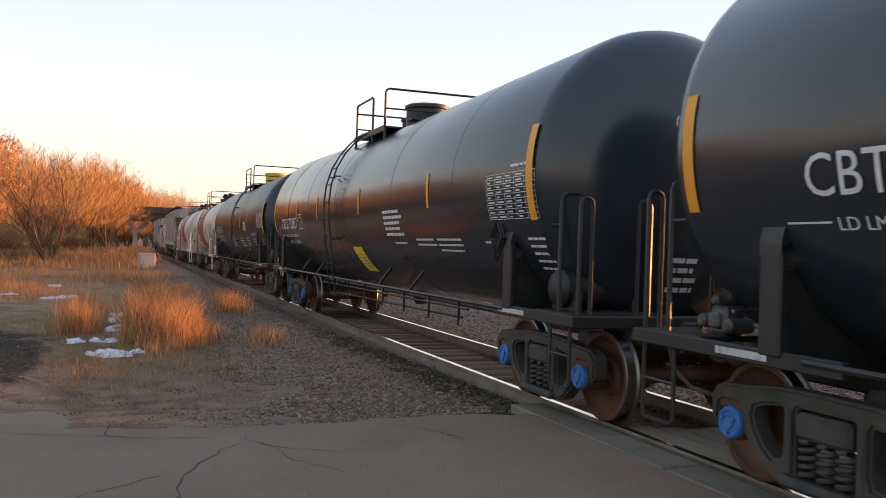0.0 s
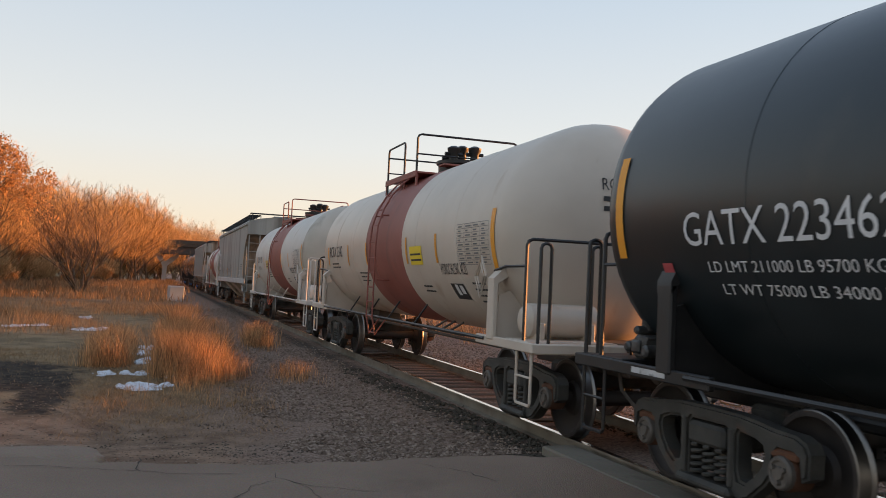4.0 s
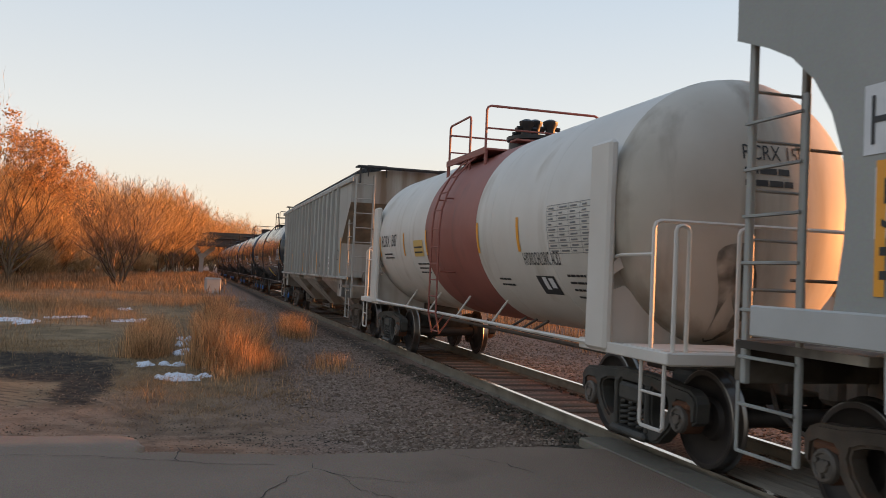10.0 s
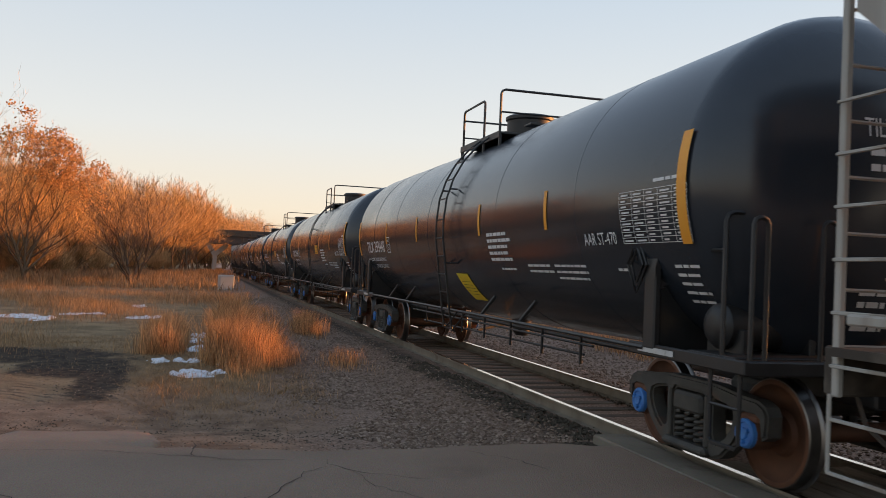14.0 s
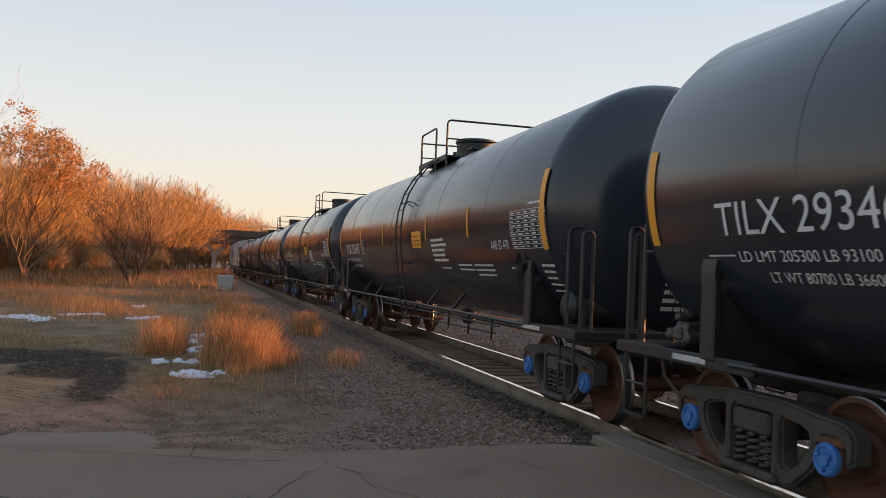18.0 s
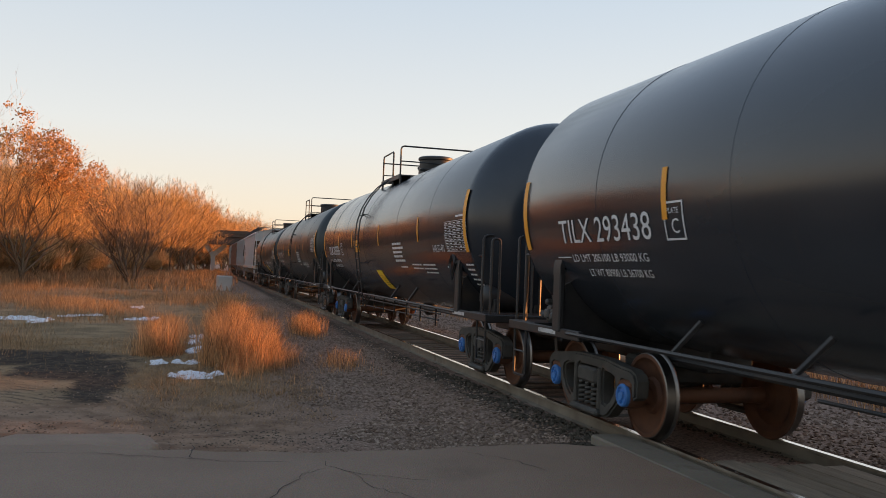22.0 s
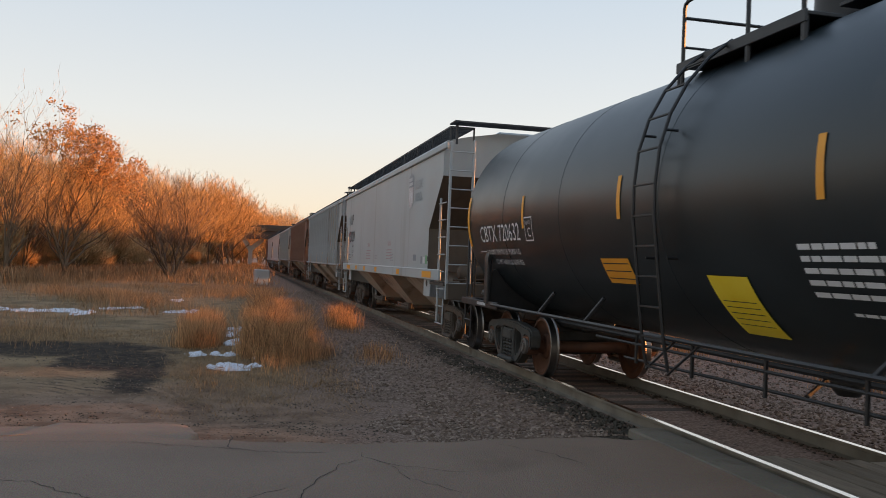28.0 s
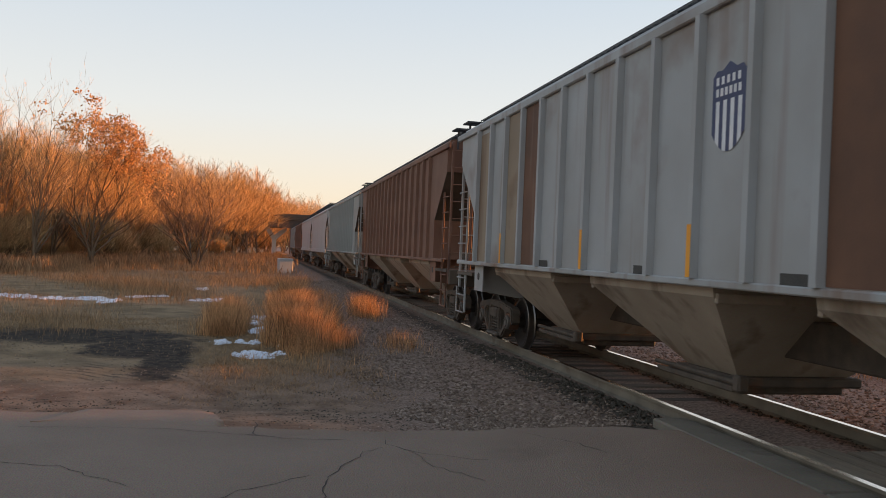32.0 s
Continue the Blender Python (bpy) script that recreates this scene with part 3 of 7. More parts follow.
def cast_plate(outline, holes, half, bevel):
    """A thick casting in the y-z plane: an outline with windows through it, its edges rounded."""
    bm = bmesh.new()
    for ring in [outline] + holes:
        vs = [bm.verts.new((-half, y, z)) for y, z in ring]
        for i in range(len(vs)):
            bm.edges.new((vs[i - 1], vs[i]))
    bmesh.ops.triangle_fill(bm, use_beauty=True, use_dissolve=False, edges=bm.edges[:])
    made = bmesh.ops.extrude_face_region(bm, geom=bm.faces[:])
    bmesh.ops.translate(bm, vec=(2 * half, 0, 0), verts=[v for v in made["geom"] if isinstance(v, bmesh.types.BMVert)])
    bmesh.ops.recalc_face_normals(bm, faces=bm.faces[:])
    rim = [e for e in bm.edges if len(e.link_faces) == 2 and e.calc_face_angle(0) > 1.2 and abs(e.verts[0].co.x - e.verts[1].co.x) < 1e-4]
    bmesh.ops.bevel(bm, geom=rim, offset=bevel, segments=2, affect="EDGES", clamp_overlap=True)
    bm.verts.index_update()
    g = Geo().add([tuple(v.co) for v in bm.verts], [tuple(v.index for v in f.verts) for f in bm.faces])
    bm.free()
    return g


def side_frame_geo():
    """A cast side frame: arched top chord, diagonals round two triangular windows, the spring window and the pedestals over the bearings."""
    side = [(0.0, 0.8), (0.4, 0.795), (0.6, 0.775), (0.78, 0.75), (1.0, 0.74), (1.1, 0.7), (1.145, 0.63), (1.135, 0.46), (1.06, 0.42), (1.04, 0.58), (0.98, 0.61), (0.84, 0.61), (0.795, 0.57), (0.775, 0.42), (0.7, 0.32), (0.52, 0.175), (0.42, 0.14), (0.0, 0.13)]
    outline = side + [(-y, z) for y, z in reversed(side[1:-1])]
    tri = [(0.39, 0.665), (0.56, 0.645), (0.66, 0.61), (0.68, 0.55), (0.645, 0.45), (0.56, 0.35), (0.47, 0.29), (0.4, 0.3), (0.375, 0.36), (0.37, 0.63)]
    window = [(-0.23, 0.68), (0.23, 0.68), (0.26, 0.65), (0.26, 0.24), (0.24, 0.215), (-0.24, 0.215), (-0.26, 0.24), (-0.26, 0.65)]
    g = cast_plate(outline, [tri, [(-y, z) for y, z in reversed(tri)], window], 0.085, 0.024)
    g.box(-0.15, 0.15, -0.36, 0.36, 0.135, 0.215, 0.03)
    for s in (-1, 1):
        g.box(-0.105, 0.105, s * 0.31 - 0.03, s * 0.31 + 0.03, 0.215, 0.68, 0.015)
    return g


def spring_geo():
    g = Geo()
    turns, n = 4.6, 56
    g.tube([(0.06 * math.cos(2 * math.pi * turns * i / n), 0.06 * math.sin(2 * math.pi * turns * i / n), 0.225 + 0.25 * i / n) for i in range(n + 1)], 0.018, 6)
    return g


def wheelset_geo():
    """Axle with two dished wheels; slot 1 is the worn tread."""
    g = Geo()
    g.lathe([(-1.04, 0.075), (-0.95, 0.08), (-0.85, 0.1), (-0.62, 0.1), (-0.5, 0.085), (0.5, 0.085), (0.62, 0.1), (0.85, 0.1), (0.95, 0.08), (1.04, 0.075)], "x", 14)
    prof = [(0.6, 0.1), (0.6, 0.15), (0.68, 0.17), (0.7, 0.2), (0.735, 0.33), (0.705, 0.39), (0.69, 0.4), (0.69, 0.475), (0.705, 0.485), (0.72, 0.475), (0.728, 0.459), (0.82, 0.452), (0.828, 0.44), (0.828, 0.4), (0.8, 0.385), (0.765, 0.33), (0.74, 0.2), (0.78, 0.17), (0.79, 0.1)]
    slots = [0] * 8 + [1, 1, 1, 1] + [0] * 6
    for s in (1, -1):
        g.lathe([(s * a, r) for a, r in prof], "x", 40, slots=slots)
    return g


def bearing_geo():
    """The roller bearing and its adapter, outside the wheel."""
    g = Geo().lathe([(0.9, 0.1), (0.9, 0.135), (1.05, 0.135), (1.07, 0.125)], "x", 20)
    g.box(0.92, 1.085, -0.15, 0.15, 0.09, 0.165, 0.02)
    return g


def cap_geo():
    g = Geo().lathe([(1.06, 0.06), (1.06, 0.126), (1.105, 0.122), (1.12, 0.108), (1.12, 0.09), (1.108, 0.082), (1.108, 0.05), (1.125, 0.044), (1.125, 0.01)], "x", 24)
    for k in range(3):
        a = 2 * math.pi * k / 3 + 0.5
        g.cyl((1.1, 0.066 * math.cos(a), 0.066 * math.sin(a)), (1.135, 0.066 * math.cos(a), 0.066 * math.sin(a)), 0.019, 6)
    return g


def bolster_geo():
    g = Geo().box(-1.11, 1.11, -0.24, 0.24, 0.48, 0.66, 0.03).box(-0.5, 0.5, -0.24, 0.24, 0.6, 0.8, 0.04)
    g.lathe([(0.8, 0.2), (0.93, 0.2)], "z", 20)
    for y in (-0.52, 0.52):
        g.tube([(-0.8, y, 0.42), (-0.3, y, 0.34), (0.3, y, 0.34), (0.8, y, 0.42)], 0.035, 6)
        for x in (-0.76, 0.76):
            s = 1 if y > 0 else -1
            g.prism([(y - 0.03 * s, 0.28), (y - 0.05 * s, 0.58), (y - 0.11 * s, 0.56), (y - 0.09 * s, 0.3)], "x", x - 0.04, x + 0.04)
    return g


def add_truck(car, y, frame_mat, wheel_mat, cap_mat, wheels):
    """A two-axle truck under a car; its wheelsets are listed for the rolling motion."""
    truck = part("truck", cached(("bolster", frame_mat.name), lambda: bolster_geo().mesh("truck", frame_mat)), None, car)
    truck.matrix_basis = pose(0, y, 0)
    for s in (-1, 1):
        fr = part("side_frame", cached(("frame", frame_mat.name), lambda: side_frame_geo().mesh("side_frame", frame_mat)), None, truck)
        fr.matrix_basis = pose(1.0 * s, 0, 0)
        for k in (-0.2, 0.0, 0.2):
            sp = part("spring", cached(("spring", frame_mat.name), lambda: spring_geo().mesh("spring", frame_mat)), None, truck)
            sp.matrix_basis = pose(1.03 * s, k * 0.8, 0)
    for a in (-0.889, 0.889):
        ws = part("wheelset", cached(("wheels", wheel_mat.name), lambda: wheelset_geo().mesh("wheelset", [wheel_mat, M_TREAD])), None, truck, "steel wheels with worn shiny treads on an axle")
        ws.matrix_basis = pose(0, a, 0.457)
        wheels.append((ws, a, y))
        for s in (0, 180):
            be = part("bearing", cached(("bearing",), lambda: bearing_geo().mesh("bearing", M_WHEEL)), None, truck)
            be.matrix_basis = Matrix.Translation((0, a, 0.457)) @ (pose(0, 0, 0) if s == 0 else Matrix.Diagonal((-1, 1, 1, 1)))
            cp = part("bearing_cap", cached(("cap", cap_mat.name), lambda: cap_geo().mesh("bearing_cap", cap_mat)), None, truck)
            cp.matrix_basis = pose(0, a, 0.457, 0, 0, s)
    return truck


def coupler_geo(L, s):
    g = Geo()
    if s:
        e = s * L / 2
        y0, y1 = sorted((e - s * 0.75, e - s * 0.17))
        g.box(-0.09, 0.09, y0, y1, 0.76, 0.94, 0.03)
        y0, y1 = sorted((e - s * 0.22, e - s * 0.005))
        g.box(-0.15, 0.13, y0, y1, 0.7, 1.0, 0.05)
        g.tube([(-0.25, e - s * 0.7, 0.85), (-0.32, e - s * 0.5, 0.6), (-0.3, e - s * 0.25, 0.45), (-0.25, e - s * 0.02, 0.42)], 0.022, 6)
    return g


# ---- lettering and marks on the near side ----
def letters(text, height, width=0.0):
    """Flat letters as (u, v) triangles; u runs with the reading direction, v up; width squeezes or stretches the line."""
    cu = bpy.data.curves.new("letters", "FONT")
    cu.body, cu.size, cu.resolution_u, cu.fill_mode = text, height / 0.7, 3, "FRONT"
    ob = new("letters", cu)
    bpy.context.view_layer.update()
    me = bpy.data.meshes.new_from_object(ob.evaluated_get(bpy.context.evaluated_depsgraph_get()))
    bpy.data.objects.remove(ob)
    bpy.data.curves.remove(cu)
    bm = bmesh.new()
    bm.from_mesh(me)
    bpy.data.meshes.remove(me)
    step = 0.07
    for k in range(1, int(height / step) + 1):
        bmesh.ops.bisect_plane(bm, geom=bm.verts[:] + bm.edges[:] + bm.faces[:], plane_co=(0, k * step, 0), plane_no=(0, 1, 0))
    vs = [v.co.copy() for v in bm.verts]
    bm.verts.index_update()
    fs = [[v.index for v in f.verts] for f in bm.faces]
    bm.free()
    w = max((v.x for v in vs), default=1)
    k = width / w if width else 1.0
    return [(v.x * k, v.y) for v in vs], fs


class Marks:
    """Gathers flat marks (u to the reader's right, v up) and lays them on a tank's round side or a flat wall; each is a part of its own."""

    def __init__(self, wrap, mat, name="lettering"):
        self.wrap, self.mat, self.name, self.items = wrap, mat, name, []

    def start(self, name, mat=None):
        g = Geo()
        self.items.append((name or self.name, g, mat or self.mat))
        return g

    def text(self, s, y, z, height, width=0.0):
        vs, fs = letters(s, height, width)
        at = [self.wrap(y - u, z, v) for u, v in vs]
        if height < 0.075:
            self.start("lettering").add(at, fs)
            return self
        home = list(range(len(vs)))          # each letter that can be told apart is a mark of its own

        def root(i):
            while home[i] != i:
                i = home[i]
            return i
        for f in fs:
            for i in f[1:]:
                home[root(i)] = root(f[0])
        pieces = {}
        for f in fs:
            pieces.setdefault(root(f[0]), []).append(f)
        for faces in pieces.values():
            used = sorted({i for f in faces for i in f})
            place = {i: k for k, i in enumerate(used)}
            self.start("letter").add([at[i] for i in used], [[place[i] for i in f] for f in faces])
        return self

    def quad(self, g, y, z, w, h, v0=0.0):
        n = max(1, int(h / 0.09))
        vs = []
        for i in range(n + 1):
            v = v0 + h * i / n
            vs += [self.wrap(y, z, v), self.wrap(y - w, z, v)]
        g.add(vs, [(2 * i, 2 * i + 1, 2 * i + 3, 2 * i + 2) for i in range(n)])

    def rect(self, y, z, w, h, name="", mat=None):
        """A rectangle from its lower left corner as read."""
        self.quad(self.start(name, mat), y, z, w, h)
        return self

    def box(self, y, z, w, h, t=0.018):
        g = self.start("frame_mark")
        for a, b, c, d in ((y, 0, w, t), (y, h - t, w, t), (y, 0, t, h), (y - w + t, 0, t, h)):
            self.quad(g, a, z, c, d, b)
        return self

    def bars(self, y, z, w, rows, pitch=0.075, h=0.03, seed=1):
        """Small print that cannot be read: rows of short bars."""
        r = random.Random(seed)
        for k in range(rows):
            g = self.start("small_print")
            u, end = 0.0, w * r.uniform(0.75, 1.0)
            while u < end:
                b = min(r.uniform(0.07, 0.2), end - u)
                if b > 0.02:
                    self.quad(g, y - u, z - k * pitch, b, h)
                u += b + 0.018
        return self

    def table(self, y, z, w, h, rows, cols, seed=2):
        t = 0.006
        r = random.Random(seed)
        g = self.start("data_table")
        for k in range(rows + 1):
            self.quad(g, y, z, w, t, h * k / rows)
        for k in range(cols + 1):
            self.quad(g, y - (w - t) * k / cols, z, t, h)
        for a in range(rows):
            for b in range(cols):
                self.quad(g, y - w * (b + 0.15) / cols, z, w / cols * r.uniform(0.3, 0.7), h / rows * 0.3, h * (a + 0.35) / rows)
        return self

    def scrawl(self, y, z, w, n, size, seed, thick=0.011):
        """A loose hand-drawn tag of crossing strokes."""
        r = random.Random(seed)
        g = self.start("graffiti")
        for j in range(n):
            x0, z0 = y - w * j / n, z + r.uniform(-0.25, 0.25) * size
            a, b, c, k = r.uniform(1.2, 2.6), r.uniform(0, 6.3), r.uniform(0.3, 0.75), r.uniform(0.5, 1.1)
            m = 22
            pts = [(x0 - size * k * i / m + 0.22 * size * math.sin(6.3 * a * i / m + b), z0 + size * c * 0.55 * math.sin(6.3 * a * 0.7 * i / m + 2 * b) + 0.12 * size * math.sin(11 * i / m + b)) for i in range(m + 1)]
            for i, ((ya, za), (yb, zb)) in enumerate(zip(pts, pts[1:])):
                d = math.hypot(yb - ya, zb - za) or 1
                q = thick * (0.45 + 0.55 * math.sin(math.pi * (i + 0.5) / m))
                oy, oz = -(zb - za) / d * q, (yb - ya) / d * q
                g.add([self.wrap(ya - oy, za - oz, 0), self.wrap(yb - oy, zb - oz, 0), self.wrap(yb + oy, zb + oz, 0), self.wrap(ya + oy, za + oz, 0)], [(0, 1, 2, 3)])
        return self


PART_LABELS = {"stripe": "amber reflective stripe", "notice_label": "amber notice label", "warning_label": "bright yellow warning label"}


def add_marks(car, marks):
    for mk in marks:
        for name, g, mat in mk.items:
            part(name, g, mat, car, PART_LABELS.get(name, ""), sharp=0)


SAG = [0.0, 1.0]      # how far a tank dips to its middle, and half its straight length


def dip(y):
    return SAG[0] * max(0.0, 1 - abs(y) / SAG[1])


def tank_wrap(r, zc, off=0.006, back=0.05):
    """Lays marks on the side of a tank; they sit a little behind their drawn place."""
    def wrap(y, z, v):
        y -= back
        c = zc - dip(y)
        a = math.asin(max(-1, min(1, (z - c) / r))) + v / r
        return (-(r + off) * math.cos(a), y, c + (r + off) * math.sin(a))
    return wrap


def head_wrap(r, zc, yt, head, off=0.006):
    """Lays marks on the round leading head; u runs to the right as one faces it."""
    def wrap(y, z, v):
        x, dz = -y, z + v - zc
        k = min(0.999, math.hypot(x, dz) / r) ** (1 / 0.9)
        return (x, -yt - (head + off) * math.sqrt(1 - k * k), z + v)
    return wrap


def flat_wrap(x):
    return lambda y, z, v: (-x, y, z + v)


def loop(p, q, h, r=0.02):
    """An upside-down U of bar from p to q, h high, with rounded corners."""
    p, q = Vector(p), Vector(q)
    d, up = (q - p).normalized(), Vector((0, 0, h))
    c = min(0.07, (q - p).length * 0.4)
    return [p, p + up - Vector((0, 0, c)), p + up - Vector((0, 0, c * 0.3)) + d * c * 0.3, p + up + d * c, q + up - d * c, q + up - Vector((0, 0, c * 0.3)) - d * c * 0.3, q + up - Vector((0, 0, c)), q]


def diamond_geo(x, y, z, s):
    g = Geo()
    for k in (1.0, 0.62):
        pts = [(x, y, z - s * k), (x, y - s * k * 0.75, z), (x, y, z + s * k), (x, y + s * k * 0.75, z)]
        g.tube(pts, 0.014, 4, closed=True)
    return g


TRAIN = []      # (thing, place of its middle in the train, wheelsets)


def tank_car(label, L, r, zc, body, fittings, group, u, band=None, dome=None, valves=False, frame_mat=None, wheel_mat=None, cap_mat=None,
             marks=None, rim=1.28, head=0.62, reservoir=True, shields=False, rail_mat=None, overhang=(1.85, 2.2), yl=-0.56, ym=0.0, yp=None, sag=0.0, ladder_mat=None):
    car = thing("tank_car", label, "tank car", group)
    frame_mat, wheel_mat, cap_mat, rail_mat = frame_mat or M_TRUCK, wheel_mat or M_WHEEL, cap_mat or M_BLUECAP, rail_mat or fittings
    h = L / 2
    over = {-1: overhang[0], 1: overhang[1]}
    yt = h - rim                        # where the round heads begin
    SAG[:] = sag, yt
    key = (body.name, fittings.name, round(L, 3), r, zc, band, valves, rim, head, overhang, yl, ym, yp, sag)

    def shell():
        prof, slots = [], []
        for k in range(9):
            a = math.pi / 2 * k / 8
            prof.append((-yt - head * math.cos(a), max(0.02, r * math.sin(a) ** 0.9)))
        for s in (band or (-yt / 2, 0.0, yt / 2)):
            prof.append((s, r))
        for k in range(8, -1, -1):
            a = math.pi / 2 * k / 8
            prof.append((yt + head * math.cos(a), max(0.02, r * math.sin(a) ** 0.9)))
        for i in range(len(prof) - 1):
            m = (prof[i][0] + prof[i + 1][0]) / 2
            slots.append(1 if band and band[0] < m < band[1] else 2 if band and abs(m) > yt - 0.01 else 0)
        g = Geo().lathe(prof, "y", 64, (0, 0, zc), slots)
        g.v = [(x, y, z - dip(y)) for x, y, z in g.v]
        return g.mesh("tank", [body, M_MAROON, M_HEADDIRT if body is M_WHITE else body], 30)

    part("tank", cached(("tank",) + key, shell), None, car)
    for k in (-0.72, -0.38, 0.1, 0.44, 0.74):
        y = yt * k
        part("weld_seam", cached(("seam", k) + key, lambda: Geo().lathe([(y - 0.014, r - 0.004), (y - 0.008, r + 0.003), (y + 0.008, r + 0.003), (y + 0.014, r - 0.004)], "y", 64, (0, 0, zc - dip(y)), close=False).mesh("weld_seam", M_MAROON if band and band[0] < y < band[1] else body)), None, car)
    # centre sill stubs, bolsters with their saddles, end platforms
    for s in (-1, 1):
        y0, y1 = sorted((s * (h - 0.45), s * (h - (2.9 if band else 3.4))))
        part("stub_sill", cached(("sill", s) + key, lambda: Geo().box(-0.27, 0.27, y0, y1, 0.72, zc - r + 0.1, 0.02).mesh("stub_sill", M_TRUCKBROWN if band else fittings)), None, car)

    def saddle(s, x):
        g = Geo()
        y = s * (h - over[s]) + (0.0 if band else 0.1)
        g.prism([(x * 0.25, 0.85), (x * 1.42, 0.98), (x * 1.42, 1.1), (x * 1.36, 1.6), (x * 1.22, 1.65), (x * 0.9, 1.38), (x * 0.25, 1.14)], "y", y - 0.03, y + 0.03)
        a, b = sorted((x * 1.4, x * 1.47))
        g.box(a, b, y - 0.1, y + 0.1, 1.05, 1.78, 0.015)
        g.prism([(x * 1.47, 1.7), (x * 1.47, 1.8), (x * (r * 0.9), 1.98), (x * (r * 0.86), 1.86)], "y", y - 0.1, y + 0.1)
        return g.mesh("bolster", fittings)

    def platform(s):
        g = Geo()
        a, b = sorted((s * (h - 0.62), s * (h - 0.5)))
        g.box(-1.42, 1.42, a, b, 0.97, 1.09, 0.015)
        a, b = sorted((s * (h - 0.66), s * (h - 1.35)))
        g.box(-1.42, -0.3, a, b, 1.06, 1.1, 0.005).box(0.3, 1.42, a, b, 1.06, 1.1, 0.005)
        for x in (-1.45, 1.39):
            a, b = sorted((s * (h - 0.5), s * (h - over[s] - 0.5)))
            g.box(x, x + 0.06, a, b, 0.98, 1.09, 0.01)
        return g.mesh("end_platform", fittings)

    def step(s, x):
        y0, y1 = s * (h - 0.62), s * (h - 1.02)
        g = Geo().tube([(x, y0, 1.0), (x, y0, 0.42), (x, y0 - s * 0.03, 0.39), (x, y1 + s * 0.03, 0.39), (x, y1, 0.42), (x, y1, 1.0)], 0.018, 6)
        g.tube([(x, y0, 0.7), (x, y1, 0.7)], 0.014, 6)
        return g.mesh("step", fittings)

    for s in (-1, 1):
        for x in (-1, 1):
            part("bolster", cached(("saddle", s, x) + key, lambda: saddle(s, x)), None, car)
        part("end_platform", cached(("platform", s) + key, lambda: platform(s)), None, car)
        ye = s * (h - 0.56)
        part("end_rail", cached(("endrail", s) + key, lambda: Geo().tube(loop((-1.38, s * (h - 0.9), 1.08), (1.38, s * (h - 0.9), 1.08), 1.18), 0.021, 6).tube([(-1.38, s * (h - 0.9), 1.95), (-1.38, s * (h - 1.5), 1.95), (-1.36, s * (h - 1.9), 1.9)], 0.018, 6).mesh("end_rail", rail_mat)), None, car)
        for x in (-1.36, -0.72, 0.72, 1.36):
            part("grab_iron", cached(("grab", s, x) + key, lambda: Geo().tube(loop((x, ye, 1.0), (x + (0.13 if x < 0 else -0.13), ye, 1.0), 1.2), 0.02, 6).mesh("grab_iron", rail_mat)), None, car)
        for x in (-1.4, 1.4):
            part("step", cached(("step", s, x) + key, lambda: step(s, x)), None, car)
            if not shields and s < 0:
                part("placard_holder", cached(("diamond", s, x) + key, lambda: diamond_geo(x * 1.06, s * (h - over[s] - 0.32), 1.82, 0.26).mesh("placard_holder", fittings)), None, car)
        if shields:
            for x in (-1.44, 1.44):
                y0, y1 = s * (h - over[s] + 0.14), s * (h - over[s] - 0.3)
                part("side_post", cached(("post", s, x) + key, lambda: Geo().box(x - 0.05, x + 0.05, min(y0, y1), max(y0, y1), 1.0, 3.1, 0.03).mesh("side_post", body)), None, car)
        add_truck(car, s * (h - over[s]), frame_mat, wheel_mat, cap_mat, TRUCK_WHEELS)
    for s in (-1, 1):
        part("coupler", cached(("coupler", L, s), lambda: coupler_geo(L, s).mesh("coupler", M_TRUCKBROWN)), None, car)
    if not band:
        def control_valve():
            y = h - 1.25
            g = Geo().box(-1.2, -1.0, y - 0.09, y + 0.09, 1.1, 1.32, 0.03).box(-1.24, -1.18, y - 0.06, y + 0.07, 1.15, 1.27, 0.02)
            for dy, z, rr in ((-0.15, 1.18, 0.055), (0.15, 1.2, 0.05), (0.0, 1.36, 0.04)):
                g.lathe([(-1.24, rr * 0.6), (-1.22, rr), (-1.02, rr), (-1.0, rr * 0.6)], "x", 14, (0, y + dy, z))
            g.lathe([(1.36, 0.05), (1.44, 0.06), (1.46, 0.03), (1.52, 0.03)], "z", 10, (-1.1, y, 0))
            g.tube([(-1.1, y - 0.3, 1.2), (-1.12, y - 0.55, 1.16), (-1.1, y - 0.75, 1.12)], 0.02, 6).tube([(-1.1, y + 0.3, 1.22), (-1.0, y + 0.45, 1.1), (-0.6, y + 0.5, 1.0)], 0.02, 6)
            g.tube([(-1.3, y - 0.3, 1.3), (-0.2, y - 0.28, 1.34)], 0.017, 6)
            return g.mesh("brake_control_valve", M_VALVE)
        part("brake_control_valve", cached(("valve_box",) + key, control_valve), None, car, "dull grey brake valve with pipes")
        for y0, y1 in ((h - 1.57, h - 2.08), (-h + 2.15, -h + 1.52)):
            part("sill_stencil", cached(("stencil", y0) + key, lambda: Geo().box(-1.458, -1.454, y1, y0, 1.012, 1.062).mesh("sill_stencil", M_SILLTAG)), None, car)
